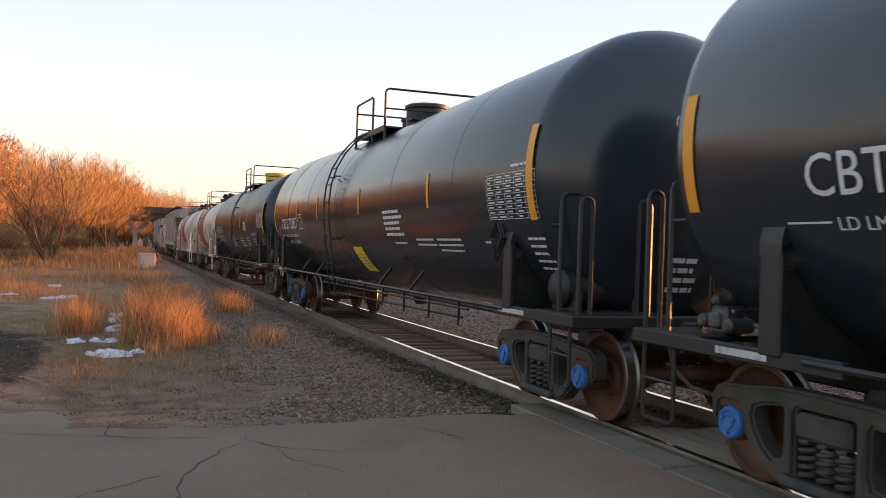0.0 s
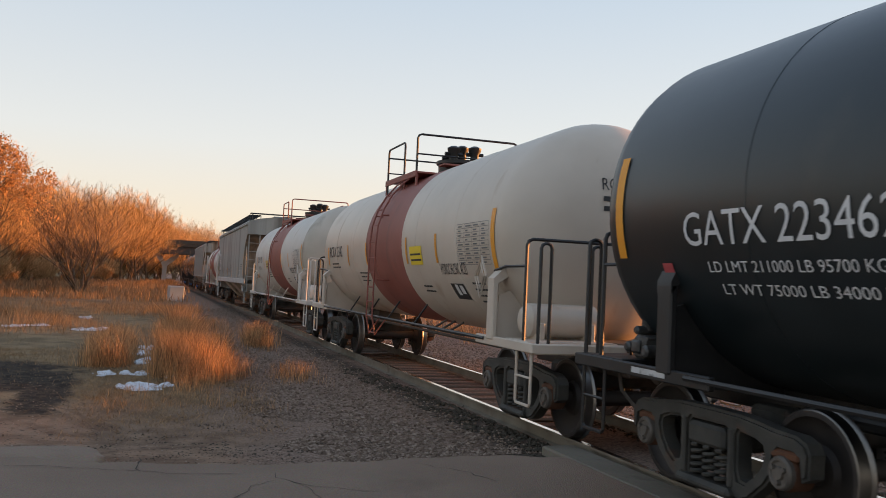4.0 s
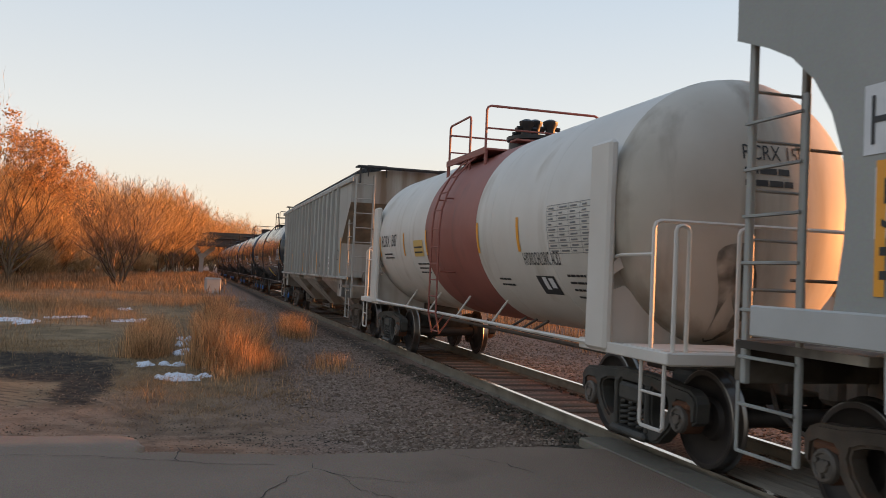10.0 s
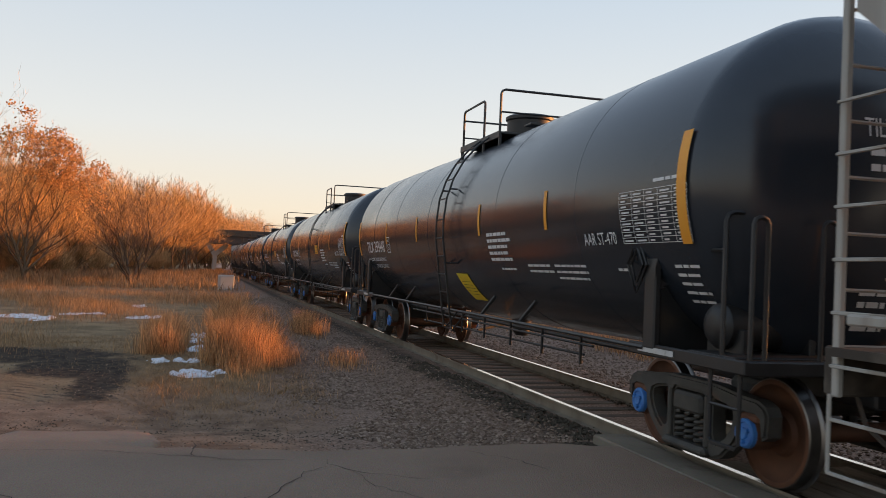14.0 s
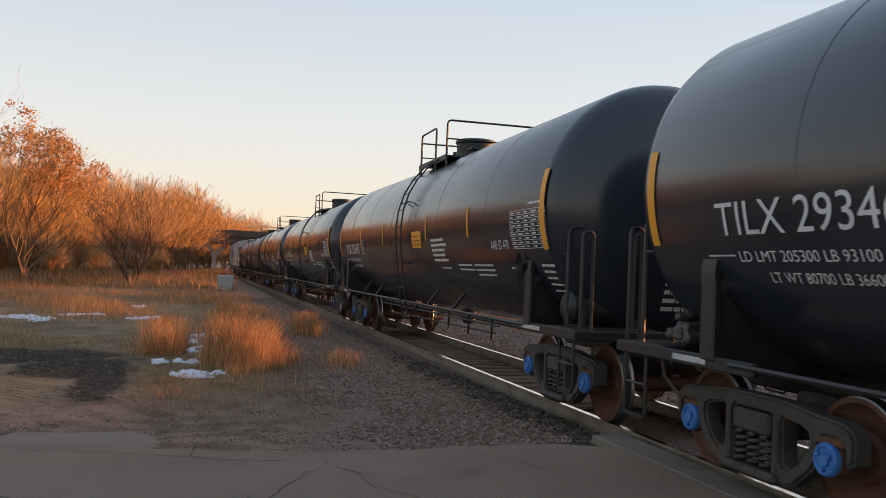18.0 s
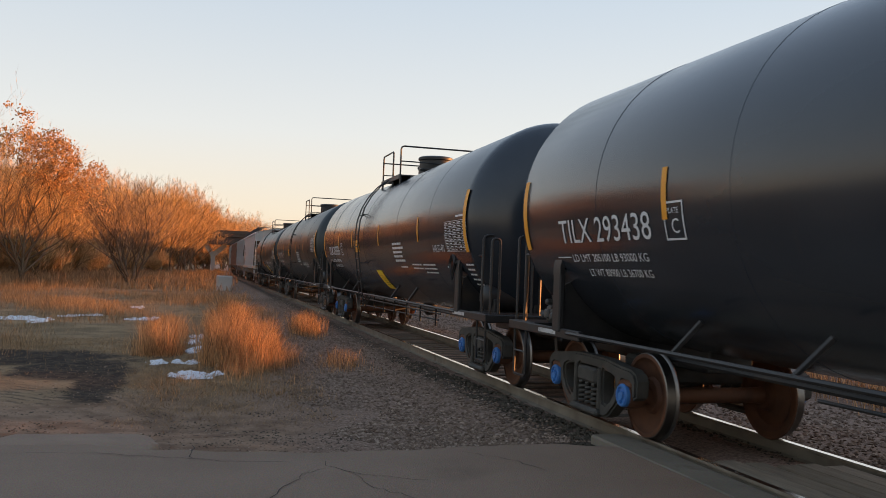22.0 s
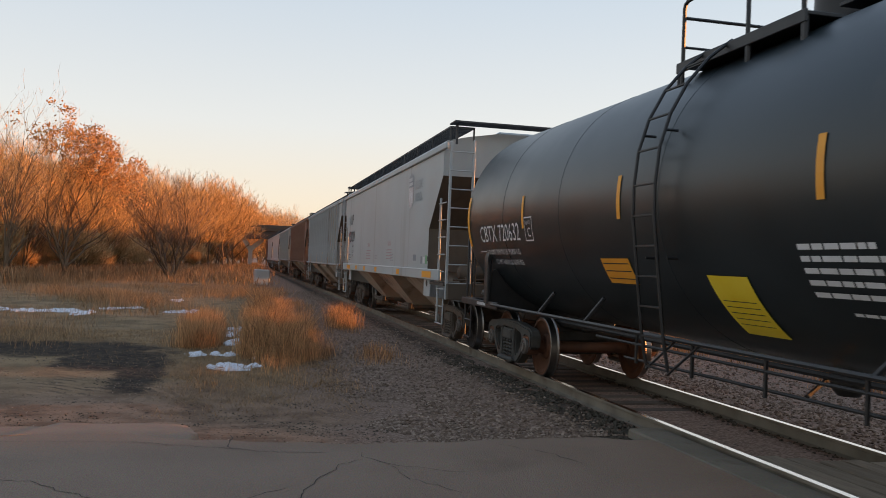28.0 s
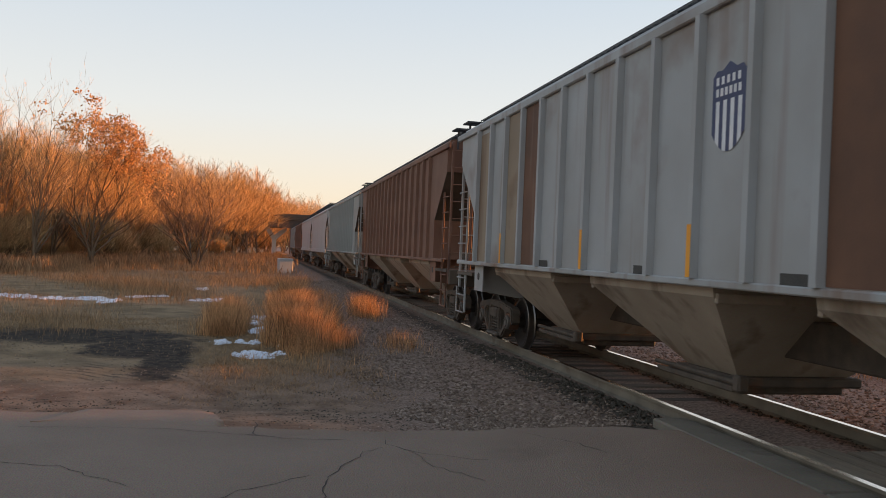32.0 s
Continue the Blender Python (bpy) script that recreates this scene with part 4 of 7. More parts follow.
    # side pipe with struts to the tank, rods and hangers below
    for x in (-1.45, 1.45):
        part("side_pipe", cached(("pipe", x) + key, lambda: Geo().tube([(x, -(h - over[-1] - 0.2), 1.05), (x, h - over[1] - 0.2, 1.05)], 0.024, 6).mesh("side_pipe", rail_mat)), None, car)
        for y in (-h + 5.0, -h + 6.6, h - 6.6, h - 5.0) if band else (-h + 5.35, -h + 6.95, h - 6.25, h - 4.65):
            part("strut", cached(("strut", x, y) + key, lambda: Geo().tube([(x, y, 1.05), (x * 0.9, y - 0.22, zc - r * 0.74)], 0.015 if band else 0.026, 6).mesh("strut", rail_mat)), None, car)
    def rods():
        g = Geo()
        a, b = -h * 0.62, h * 0.3
        if band:
            g.tube([(-0.6, -h + 2.6, 0.84), (-0.6, h - 2.6, 0.84)], 0.03, 6).tube([(-0.95, -h * 0.45, 0.95), (-0.95, h * 0.4, 0.98)], 0.02, 6)
            for y in (-2.6, -2.2, -1.8):
                g.tube([(-0.95, y, 0.96), (-0.8, y - 0.25, zc - r + 0.12)], 0.02, 5)
            return g.mesh("brake_rigging", M_TRUCKBROWN)
        g.tube([(-1.3, a, 0.93), (-1.3, b, 0.9)], 0.016, 6).tube([(-1.22, a + 0.4, 0.8), (-1.22, b - 0.6, 0.72)], 0.016, 6).tube([(-0.6, -h + 3.0, 0.86), (-0.6, h - 3.0, 0.86)], 0.03, 6)
        y = a + 0.3
        while y < b:
            g.box(-1.315, -1.285, y, y + 0.03, 0.7, 1.04, 0.004)
            y += 1.15
        g.lathe([(0.62, 0.1), (0.7, 0.16), (0.86, 0.16), (zc - r + 0.05, 0.22)], "z", 12)
        g.tube([(-1.1, -0.9, 0.75), (-0.35, -0.2, 0.82)], 0.02, 6)
        return g.mesh("brake_rigging", fittings)
    part("brake_rigging", cached(("rods",) + key, rods), None, car)
    if band:
        part("side_bracket", cached(("bracket",) + key, lambda: Geo().box(-1.23, -1.09, -1.2, 1.0, 1.885, 1.9, 0.004).box(-1.235, -1.215, -1.2, 1.0, 1.82, 1.9, 0.004).box(-1.235, -1.09, -1.22, -1.2, 1.81, 1.91).mesh("side_bracket", M_MAROON)), None, car)
    # ladder on the side, top platform, manway

    arc = [(-1.5, 0.75), (-1.56, 1.05), (-r - 0.13, zc - 0.3)] + [(-(r + 0.13) * math.cos(a), zc + (r + 0.13) * math.sin(a)) for a in (0.0, 0.2, 0.4, 0.6, 0.8, 0.98)]
    lad_mat = ladder_mat or rail_mat

    def stile(y):
        g = Geo().tube([(x, y, z) for x, z in arc], 0.017, 6)
        for z in (zc - 0.7, zc + 0.5):
            a = math.asin((z - zc) / (r + 0.13))
            g.tube([(-(r + 0.13) * math.cos(a), y, z), (-(r - 0.02) * math.cos(a), y, z)], 0.014, 5)
        return g
    lad = part("ladder", cached(("ladder_a",) + key, lambda: stile(yl - 0.22).mesh("ladder", lad_mat)), None, car)
    part("stile", cached(("ladder_b",) + key, lambda: stile(yl + 0.22).mesh("stile", lad_mat)), None, lad)
    rung_mesh = cached(("tank_rung", lad_mat.name), lambda: Geo().tube([(0, -0.22, 0), (0, 0.22, 0)], 0.012, 5).mesh("rung", lad_mat))
    for (xa, za), (xb, zb) in zip(arc, arc[1:]):
        n = max(1, round(math.hypot(xb - xa, zb - za) / 0.3))
        for i in range(n):
            part("rung", rung_mesh, None, lad).matrix_basis = pose(xa + (xb - xa) * i / n, yl, za + (zb - za) * i / n)
    # braces from the ladder's foot to the belly
    part("brace", cached(("ladder_brace",) + key, lambda: Geo().tube([(-1.5, yl - 0.22, 0.72), (-1.4, yl - 0.62, 1.04)], 0.014, 5).tube([(-1.5, yl + 0.22, 0.72), (-1.4, yl - 0.18, 1.04)], 0.014, 5).mesh("brace", lad_mat)), None, lad)
    top = zc + r - 0.85 * sag

    xr = 0.98
    deck = zc + math.sqrt(r * r - xr * xr) - 0.03 - 0.85 * sag

    dy = (yl + 0.56) if yp is None else yp
    ya, yb = -1.3 + dy, 0.85 + dy
    pm = M_MAROON if band else fittings
    for s in (-1, 1):
        a, b = sorted((s * 0.5, s * xr))
        part("walkway_board", cached(("walkway", s) + key, lambda: Geo().box(a, b, ya, yb, top - 0.16, top - 0.125, 0.006).mesh("walkway_board", pm)), None, car)
        a, b = sorted((s * xr, s * (xr + 0.03)))
        part("toe_board", cached(("toe", s) + key, lambda: Geo().box(a, b, ya, yb, top - 0.22, top - 0.11, 0.006).mesh("toe_board", pm)), None, car)
        for y in (ya + 0.03, ya + 0.85, yb - 0.03):
            part("platform_post", cached(("ppost", s, y) + key, lambda: Geo().tube([(s * xr, y, top - 0.16), (s * xr, y, deck)], 0.025, 6).mesh("platform_post", pm)), None, car)
    for y in (ya - 0.05, yb - 0.25):
        part("end_board", cached(("endboard", y) + key, lambda: Geo().box(-0.5, 0.5, y, y + 0.3, top + 0.02, top + 0.055, 0.006).mesh("end_board", pm)), None, car)
    hr = M_MAROON if body is M_WHITE else rail_mat
    for x in (-xr, xr):
        part("handrail", cached(("handrail", x) + key, lambda: Geo().tube(loop((x, 0.76 + dy, deck), (x, -0.43 + dy, deck), top + 0.52 - deck), 0.021, 6).mesh("handrail", hr)), None, car)
    part("handrail", cached(("handrail_front",) + key, lambda: Geo().tube(loop((-xr, -1.24 + dy, deck), (xr, -1.24 + dy, deck), top + 0.56 - deck), 0.021, 6).tube([(-xr, -1.24 + dy, top + 0.2), (xr, -1.24 + dy, top + 0.2)], 0.016, 6).mesh("handrail", hr)), None, car)
    part("handrail", cached(("handrail_rear",) + key, lambda: Geo().tube([(-xr, 0.76 + dy, top + 0.36), (xr, 0.76 + dy, top + 0.36)], 0.018, 6).tube([(-xr, 0.76 + dy, top + 0.05), (xr, 0.76 + dy, top + 0.05)], 0.014, 6).mesh("handrail", hr)), None, car)
    if valves:
        def valve_geo():
            g = Geo().lathe([(top - 0.1, 0.42), (top + 0.08, 0.42), (top + 0.1, 0.46), (top + 0.16, 0.46), (top + 0.18, 0.3)], "z", 20, (0, ym, 0))
            for x, y, k in ((-0.2, -0.15, 0.34), (0.1, 0.22, 0.42), (-0.12, 0.25, 0.3), (0.2, -0.2, 0.36)):
                g.lathe([(top + 0.16, 0.09), (top + k * 0.8, 0.08), (top + k, 0.12), (top + k + 0.06, 0.13), (top + k + 0.1, 0.05)], "z", 10, (x, y + ym, 0))
                g.tube([(x - 0.17, y + ym, top + k * 0.85), (x + 0.17, y + ym, top + k * 0.85)], 0.035, 6)
            return g.mesh("valve_manifold", M_DULLBLACK)
        part("valve_manifold", cached(("valves",) + key, valve_geo), None, car, "black valve fittings on top")
    else:
        part("manway", cached(("dome", (dome or fittings).name) + key, lambda: Geo().lathe([(top - 0.25, 0.4), (top + 0.3, 0.4), (top + 0.32, 0.43), (top + 0.37, 0.43), (top + 0.4, 0.38)], "z", 24).mesh("manway", dome or fittings)), None, car)
        part("vent_valve", cached(("vent",) + key, lambda: Geo().lathe([(top - 0.1, 0.12), (top + 0.18, 0.12), (top + 0.2, 0.15), (top + 0.24, 0.15)], "z", 12, (-0.1, 0.85, 0)).mesh("vent_valve", fittings)), None, car)
    if reservoir:
        def air_tank():
            y = -h + 1.22
            g = Geo().lathe([(-1.28, 0.08), (-1.26, 0.15), (-1.2, 0.2), (-0.35, 0.2), (-0.29, 0.15), (-0.27, 0.08)], "x", 20, (0, y, 1.32))
            g.box(-1.15, -1.08, y - 0.26, y + 0.26, 1.08, 1.3, 0.01).box(-0.5, -0.43, y - 0.26, y + 0.26, 1.08, 1.3, 0.01)
            return g.mesh("air_reservoir", body if body in (M_CREAM, M_WHITE) else M_DULLBLACK)
        part("air_reservoir", cached(("air",) + key, air_tank), None, car)
        def brake_wheel():
            y = -h + 0.7
            ring = [(0.75 + 0.26 * math.cos(a), y, 1.95 + 0.26 * math.sin(a)) for a in (2 * math.pi * k / 20 for k in range(20))]
            g = Geo().tube(ring, 0.016, 5, closed=True)
            for k in range(4):
                a = math.pi * k / 2 + 0.4
                g.tube([(0.75, y, 1.95), (0.75 + 0.26 * math.cos(a), y, 1.95 + 0.26 * math.sin(a))], 0.012, 5)
            g.box(0.6, 0.9, y + 0.02, y + 0.2, 1.75, 2.15, 0.04).box(0.7, 0.8, y + 0.05, y + 0.15, 1.08, 1.8)
            return g.mesh("hand_brake", fittings)
        part("hand_brake", cached(("brake",) + key, brake_wheel), None, car)
    if marks:
        add_marks(car, marks(h, yt, r, zc))
    TRAIN.append((car, u, TRUCK_WHEELS[:]))
    TRUCK_WHEELS.clear()
    return car


TRUCK_WHEELS = []


def hopper_car(label, L, body, group, u, ribs=0, bays=3, sill_mat=None, slope=None, frame_mat=None, wheel_mat=None, marks=None, top=4.02, sill=1.5, curved=False, board=(0.5, 0.33), pitch=0.83, edge=0.45, end_mat=None, over=1.82, rib_at=0.0, bay_at=0.0, bay_half=1.45, bay_pitch=4.42):
    car = thing("covered_hopper", label, "hopper car", group)
    frame_mat, wheel_mat, slope, sill_mat = frame_mat or M_TRUCKBROWN, wheel_mat or M_WHEELDARK, slope or M_SLOPE, sill_mat or body
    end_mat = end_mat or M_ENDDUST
    h = L / 2
    W = 1.58
    wide = ribs == 0
    key = (body.name, L, ribs, bays, curved, edge, end_mat.name, over)

    def side_outline():
        e = h - edge
        if curved:
            arc = [(e, top - 0.5)] + [(e - 0.08 - 1.08 * math.sin(math.pi / 2 * k / 6), top - 0.58 - 1.1 * (1 - math.cos(math.pi / 2 * k / 6)) - 0.12 * k / 6) for k in range(1, 7)]
            rim = [(e, top), *arc, (h - 1.6, sill + 0.5), (h - 1.52, sill)]
        else:
            rim = [(e, top), (e, 3.42), (h - 1.92, 2.4), (h - 1.92, sill)]
        return rim + [(-y, z) for y, z in reversed(rim)]

    def body_geo():
        g = Geo().prism(side_outline(), "x", -W, W)
        e = h - edge
        g.prism([(-W, top), (-W + 0.06, top + 0.1), (-W + 0.5, top + 0.2), (-0.5, top + 0.3), (0.5, top + 0.3), (W - 0.5, top + 0.2), (W - 0.06, top + 0.1), (W, top)], "y", -e, e)
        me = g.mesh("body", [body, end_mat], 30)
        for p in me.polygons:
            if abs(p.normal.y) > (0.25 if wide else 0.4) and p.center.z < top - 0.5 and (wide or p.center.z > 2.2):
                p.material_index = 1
        return me
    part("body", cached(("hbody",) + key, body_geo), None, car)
    part("top_sill", cached(("topsill",) + key, lambda: Geo().box(-W - 0.05, -W + 0.01, -h + 0.45, h - 0.45, top - 0.1, top + 0.02, 0.015).box(W - 0.01, W + 0.05, -h + 0.45, h - 0.45, top - 0.1, top + 0.02, 0.015).mesh("top_sill", body)), None, car)
    for x in (-W - 0.04, W - 0.02):
        part("side_sill", cached(("sidesill", x) + key, lambda: Geo().box(x, x + 0.06, -h + 0.75, h - 0.75, sill - (0.16 if wide else 0.05), sill + (0.06 if wide else 0.02), 0.012).mesh("side_sill", sill_mat)), None, car)
    if ribs:
        rib_mesh = cached(("rib", body.name, top), lambda: Geo().prism([(-0.05, 0), (-0.042, -0.075), (0.042, -0.075), (0.05, 0)], "z", sill + 0.02, top - 0.1).mesh("rib", body))
        span = pitch * (ribs - 1)
        for k in range(ribs):
            y = rib_at - span / 2 + span * k / (ribs - 1)
            for s in (0, 180):
                rb = part("rib", rib_mesh, None, car)
                rb.matrix_basis = pose(0, y, 0) @ pose(0, 0, 0, 0, 0, 90 if s else -90) @ pose(0, -W, 0)
    # discharge bays
    for k in range(bays):
        yc = bay_at + bay_pitch * (k - (bays - 1) / 2)

        def bay():
            g = Geo()
            t, o, lo, w = bay_half, 0.5, 0.5, 0.62
            g.add([(-1.5, -t, sill), (1.5, -t, sill), (1.5, t, sill), (-1.5, t, sill), (-1.48, -t, sill - 0.14), (1.48, -t, sill - 0.14), (1.48, t, sill - 0.14), (-1.48, t, sill - 0.14),
                   (-w, -o, lo), (w, -o, lo), (w, o, lo), (-w, o, lo)],
                  [(0, 1, 5, 4), (1, 2, 6, 5), (2, 3, 7, 6), (3, 0, 4, 7), (4, 5, 9, 8), (5, 6, 10, 9), (6, 7, 11, 10), (7, 4, 8, 11), (8, 9, 10, 11)])
            for s in (-1, 1):
                g.box(-1.46, 1.46, s * t - 0.03, s * t + 0.03, sill - 0.2, sill - 0.1, 0.01)
            return g.mesh("hopper_bay", slope, 20)
        by = part("hopper_bay", cached(("bay", slope.name, sill, bay_half), bay), None, car)
        by.matrix_basis = pose(0, yc, 0)
        part("outlet_gate", cached(("gate", slope.name), lambda: Geo().box(-0.72, 0.72, -0.66, 0.66, 0.42, 0.52, 0.02).box(-0.6, 0.6, -0.52, 0.52, 0.33, 0.42, 0.02).box(-0.86, -0.7, -0.8, 0.85, 0.4, 0.46, 0.01).tube([(-0.84, -0.9, 0.5), (-0.84, 0.9, 0.5)], 0.03, 6).box(-0.9, -0.78, -0.98, -0.86, 0.42, 0.58, 0.02).mesh("outlet_gate", M_TRUCKBROWN)), None, by)
    part("centre_sill", cached(("hsill",) + key, lambda: Geo().box(-0.3, 0.3, -h + 0.45, h - 0.45, 0.75, 1.15, 0.02).mesh("centre_sill", frame_mat)), None, car)

    def end_geo(s):
        g = Geo()
        a, c = sorted((s * (h - 0.42), s * (h - 0.56)))
        g.box(-1.5, 1.5, a, c, 0.98, 1.3, 0.015)
        a, c = sorted((s * (h - 0.56), s * (h - 1.8)))
        g.box(-1.55, 1.55, a, c, 1.24, 1.3)
        # grab bars across the end
        for z in (1.75, 2.75):
            g.tube([(-1.06, s * (h - 0.47), z), (1.06, s * (h - 0.47), z)], 0.014, 5)
        for x in (-0.55, 0.55):
            g.prism([(s * (h - 0.7), 1.3), (s * (h - 1.7), 2.3), (s * (h - 1.74), 2.2), (s * (h - 0.95), 1.3)], "x", x - 0.02, x + 0.02)
        return g.mesh("end_frame", end_mat)

    def ladder_geo(s, x):
        g = Geo()
        ye = s * (h - 0.55)
        d = -1 if x < 0 else 1
        g.box(min(d * 1.52, d * 1.47), max(d * 1.52, d * 1.47), ye - 0.03, ye + 0.03, 0.98, top + 0.05, 0.008)
        return g.mesh("ladder", body)

    def add_rungs(lad, s, x):
        ye = s * (h - 0.55)
        y1 = s * (h - 1.16)
        part("stile", cached(("stile_a", s, x) + key, lambda: Geo().box(min(x * 1.06, x * 1.01), max(x * 1.06, x * 1.01), ye - 0.03, ye + 0.03, 0.98, top + 0.1, 0.008).mesh("stile", body)), None, lad)
        part("stile", cached(("stile_b", s, x) + key, lambda: Geo().box(min(x * 1.54, x * 1.5), max(x * 1.54, x * 1.5), y1 - 0.025, y1 + 0.025, 0.5, 3.0, 0.008).mesh("stile", body)), None, lad)
        part("stile", cached(("stile_c", s, x) + key, lambda: Geo().tube([(x * 1.55, ye, 1.0), (x * 1.55, ye, 0.5)], 0.015, 5).mesh("stile", body)), None, lad)
        end_rung = cached(("end_rung", body.name), lambda: Geo().tube([(-0.23, 0, 0), (0.23, 0, 0)], 0.013, 5).mesh("rung", body))
        side_rung = cached(("side_rung", body.name), lambda: Geo().tube([(0, -0.305, 0), (0, 0.305, 0)], 0.014, 5).mesh("rung", body))
        for k in range(8):
            part("rung", end_rung, None, lad).matrix_basis = pose(x * 1.27, ye + 0.03 * s, 1.3 + (top - 1.45) * k / 7)
            part("rung", side_rung, None, lad).matrix_basis = pose(x * 1.55, s * (h - 0.855), 0.5 + 0.34 * k)

    def bolster(s, side):
        g = Geo()
        y = s * (h - 2.2)
        for x in (side,):
            a, c = sorted((x * 1.52, x * 1.5))
            g.prism([(y - 0.32, sill), (y + 0.32, sill), (y + 0.3, 0.98), (y - 0.3, 0.98)], "x", a, c)
            g.prism([(x * 0.3, 0.8), (x * 1.5, 0.98), (x * 1.5, sill), (x * 0.3, sill)], "y", y - 0.04, y + 0.04)
            # the plate's hole is a black disc, its inner shade put into the colour
            a, c = sorted((x * 1.528, x * 1.522))
            g.lathe([(a, 0.07), (c, 0.07)], "x", 14, (0, y, 1.25), [1])
        return g.mesh("bolster", [sill_mat, M_LETTERK])

    for s in (-1, 1):
        part("end_frame", cached(("hend", s) + key, lambda: end_geo(s)), None, car)
        for x in (-1, 1):
            add_rungs(part("ladder", cached(("hladder", s, x) + key, lambda: ladder_geo(s, x)), None, car), s, x)
            part("bolster", cached(("hbolster", s, x, sill_mat.name) + key, lambda: bolster(s, x)), None, car)
        add_truck(car, s * (h - over), frame_mat, wheel_mat, M_GREYCAP, TRUCK_WHEELS)
        part("crossover_board", cached(("cross", s) + key, lambda: grating(-1.5, 1.5, *sorted((s * (h - 0.75), s * (h - 0.3))), top + (0.4 if wide else 0.28), True).mesh("crossover_board", M_ROOFBOARD)), None, car)
    for s in (-1, 1):
        part("coupler", cached(("coupler", L, s), lambda: coupler_geo(L, s).mesh("coupler", M_TRUCKBROWN)), None, car)

    def brake_gear():
        y = -h + 1.25
        g = Geo().lathe([(-1.1, 0.06), (-1.08, 0.13), (-1.02, 0.17), (-0.3, 0.17), (-0.24, 0.13), (-0.22, 0.06)], "x", 18, (0, y, 1.5))
        g.box(-1.0, -0.95, y - 0.2, y + 0.2, 1.3, 1.42, 0.01).box(-0.4, -0.35, y - 0.2, y + 0.2, 1.3, 1.42, 0.01)
        g.box(0.2, 0.55, y - 0.1, y + 0.25, 1.3, 1.7, 0.03).tube([(-0.2, y, 1.5), (0.2, y + 0.05, 1.5)], 0.025, 6)
        g.tube([(-1.3, y - 0.45, 1.36), (-0.5, y - 0.4, 1.4), (0.9, y - 0.4, 1.4)], 0.02, 6)
        return g.mesh("brake_gear", end_mat)
    part("brake_gear", cached(("brakegear",) + key, brake_gear), None, car)
    bw, bz = board
    for x in ((-1.52, 1.52 - bw) if wide else (-1.2, 1.2 - bw)):
        part("running_board", cached(("board", x, bz) + key, lambda: grating(x, x + bw, -h + 0.6, h - 0.6, top + bz, False).mesh("running_board", M_ROOFBOARD)), None, car)

    hatch_mesh = cached(("hatch", body.name, top), lambda: Geo().box(-0.42, 0.42, -0.6, 0.6, top + 0.28, top + 0.38, 0.03).mesh("hatch_cover", body))
    for k in range(10):
        part("hatch_cover", hatch_mesh, None, car).matrix_basis = pose(0, -h + 1.6 + (L - 3.2) * k / 9, 0)
    if marks:
        add_marks(car, marks(h, W))
    TRAIN.append((car, u, TRUCK_WHEELS[:]))
    TRUCK_WHEELS.clear()
    return car


def grating(x0, x1, y0, y1, z, across):
    """Bars on edge with cross bars, on short posts."""
    g = Geo()
    if across:
        n = 8
        for k in range(n):
            y = y0 + (y1 - y0 - 0.02) * k / (n - 1)
            g.box(x0, x1, y, y + 0.008, z, z + 0.03)
        k = x0
        while k < x1:
            g.box(k, k + 0.015, y0, y1, z + 0.005, z + 0.03)
            k += 0.12
        for x in (x0 + 0.1, x1 - 0.1):
            g.box(x - 0.02, x + 0.02, (y0 + y1) / 2 - 0.02, (y0 + y1) / 2 + 0.02, z - 0.4, z)
    else:
        for k in range(11):
            x = x0 + (x1 - x0 - 0.014) * k / 10
            g.box(x, x + 0.006, y0, y1, z, z + 0.03)
        y = y0
        i = 0
        while y < y1:
            g.box(x0, x1, y, y + 0.015, z + 0.004, z + 0.03)
            if i % 8 == 0:
                g.box(x0, x0 + 0.03, y, y + 0.03, z - 0.26, z)
                g.box(x1 - 0.03, x1, y, y + 0.03, z - 0.26, z)
            y += 0.2
            i += 1
    return g

# ---- the train: places of the coupling planes, counted back from the first car ----
GROUP = "cars of the freight train"


def middle(a, b):
    return (a + b) / 2, b - a


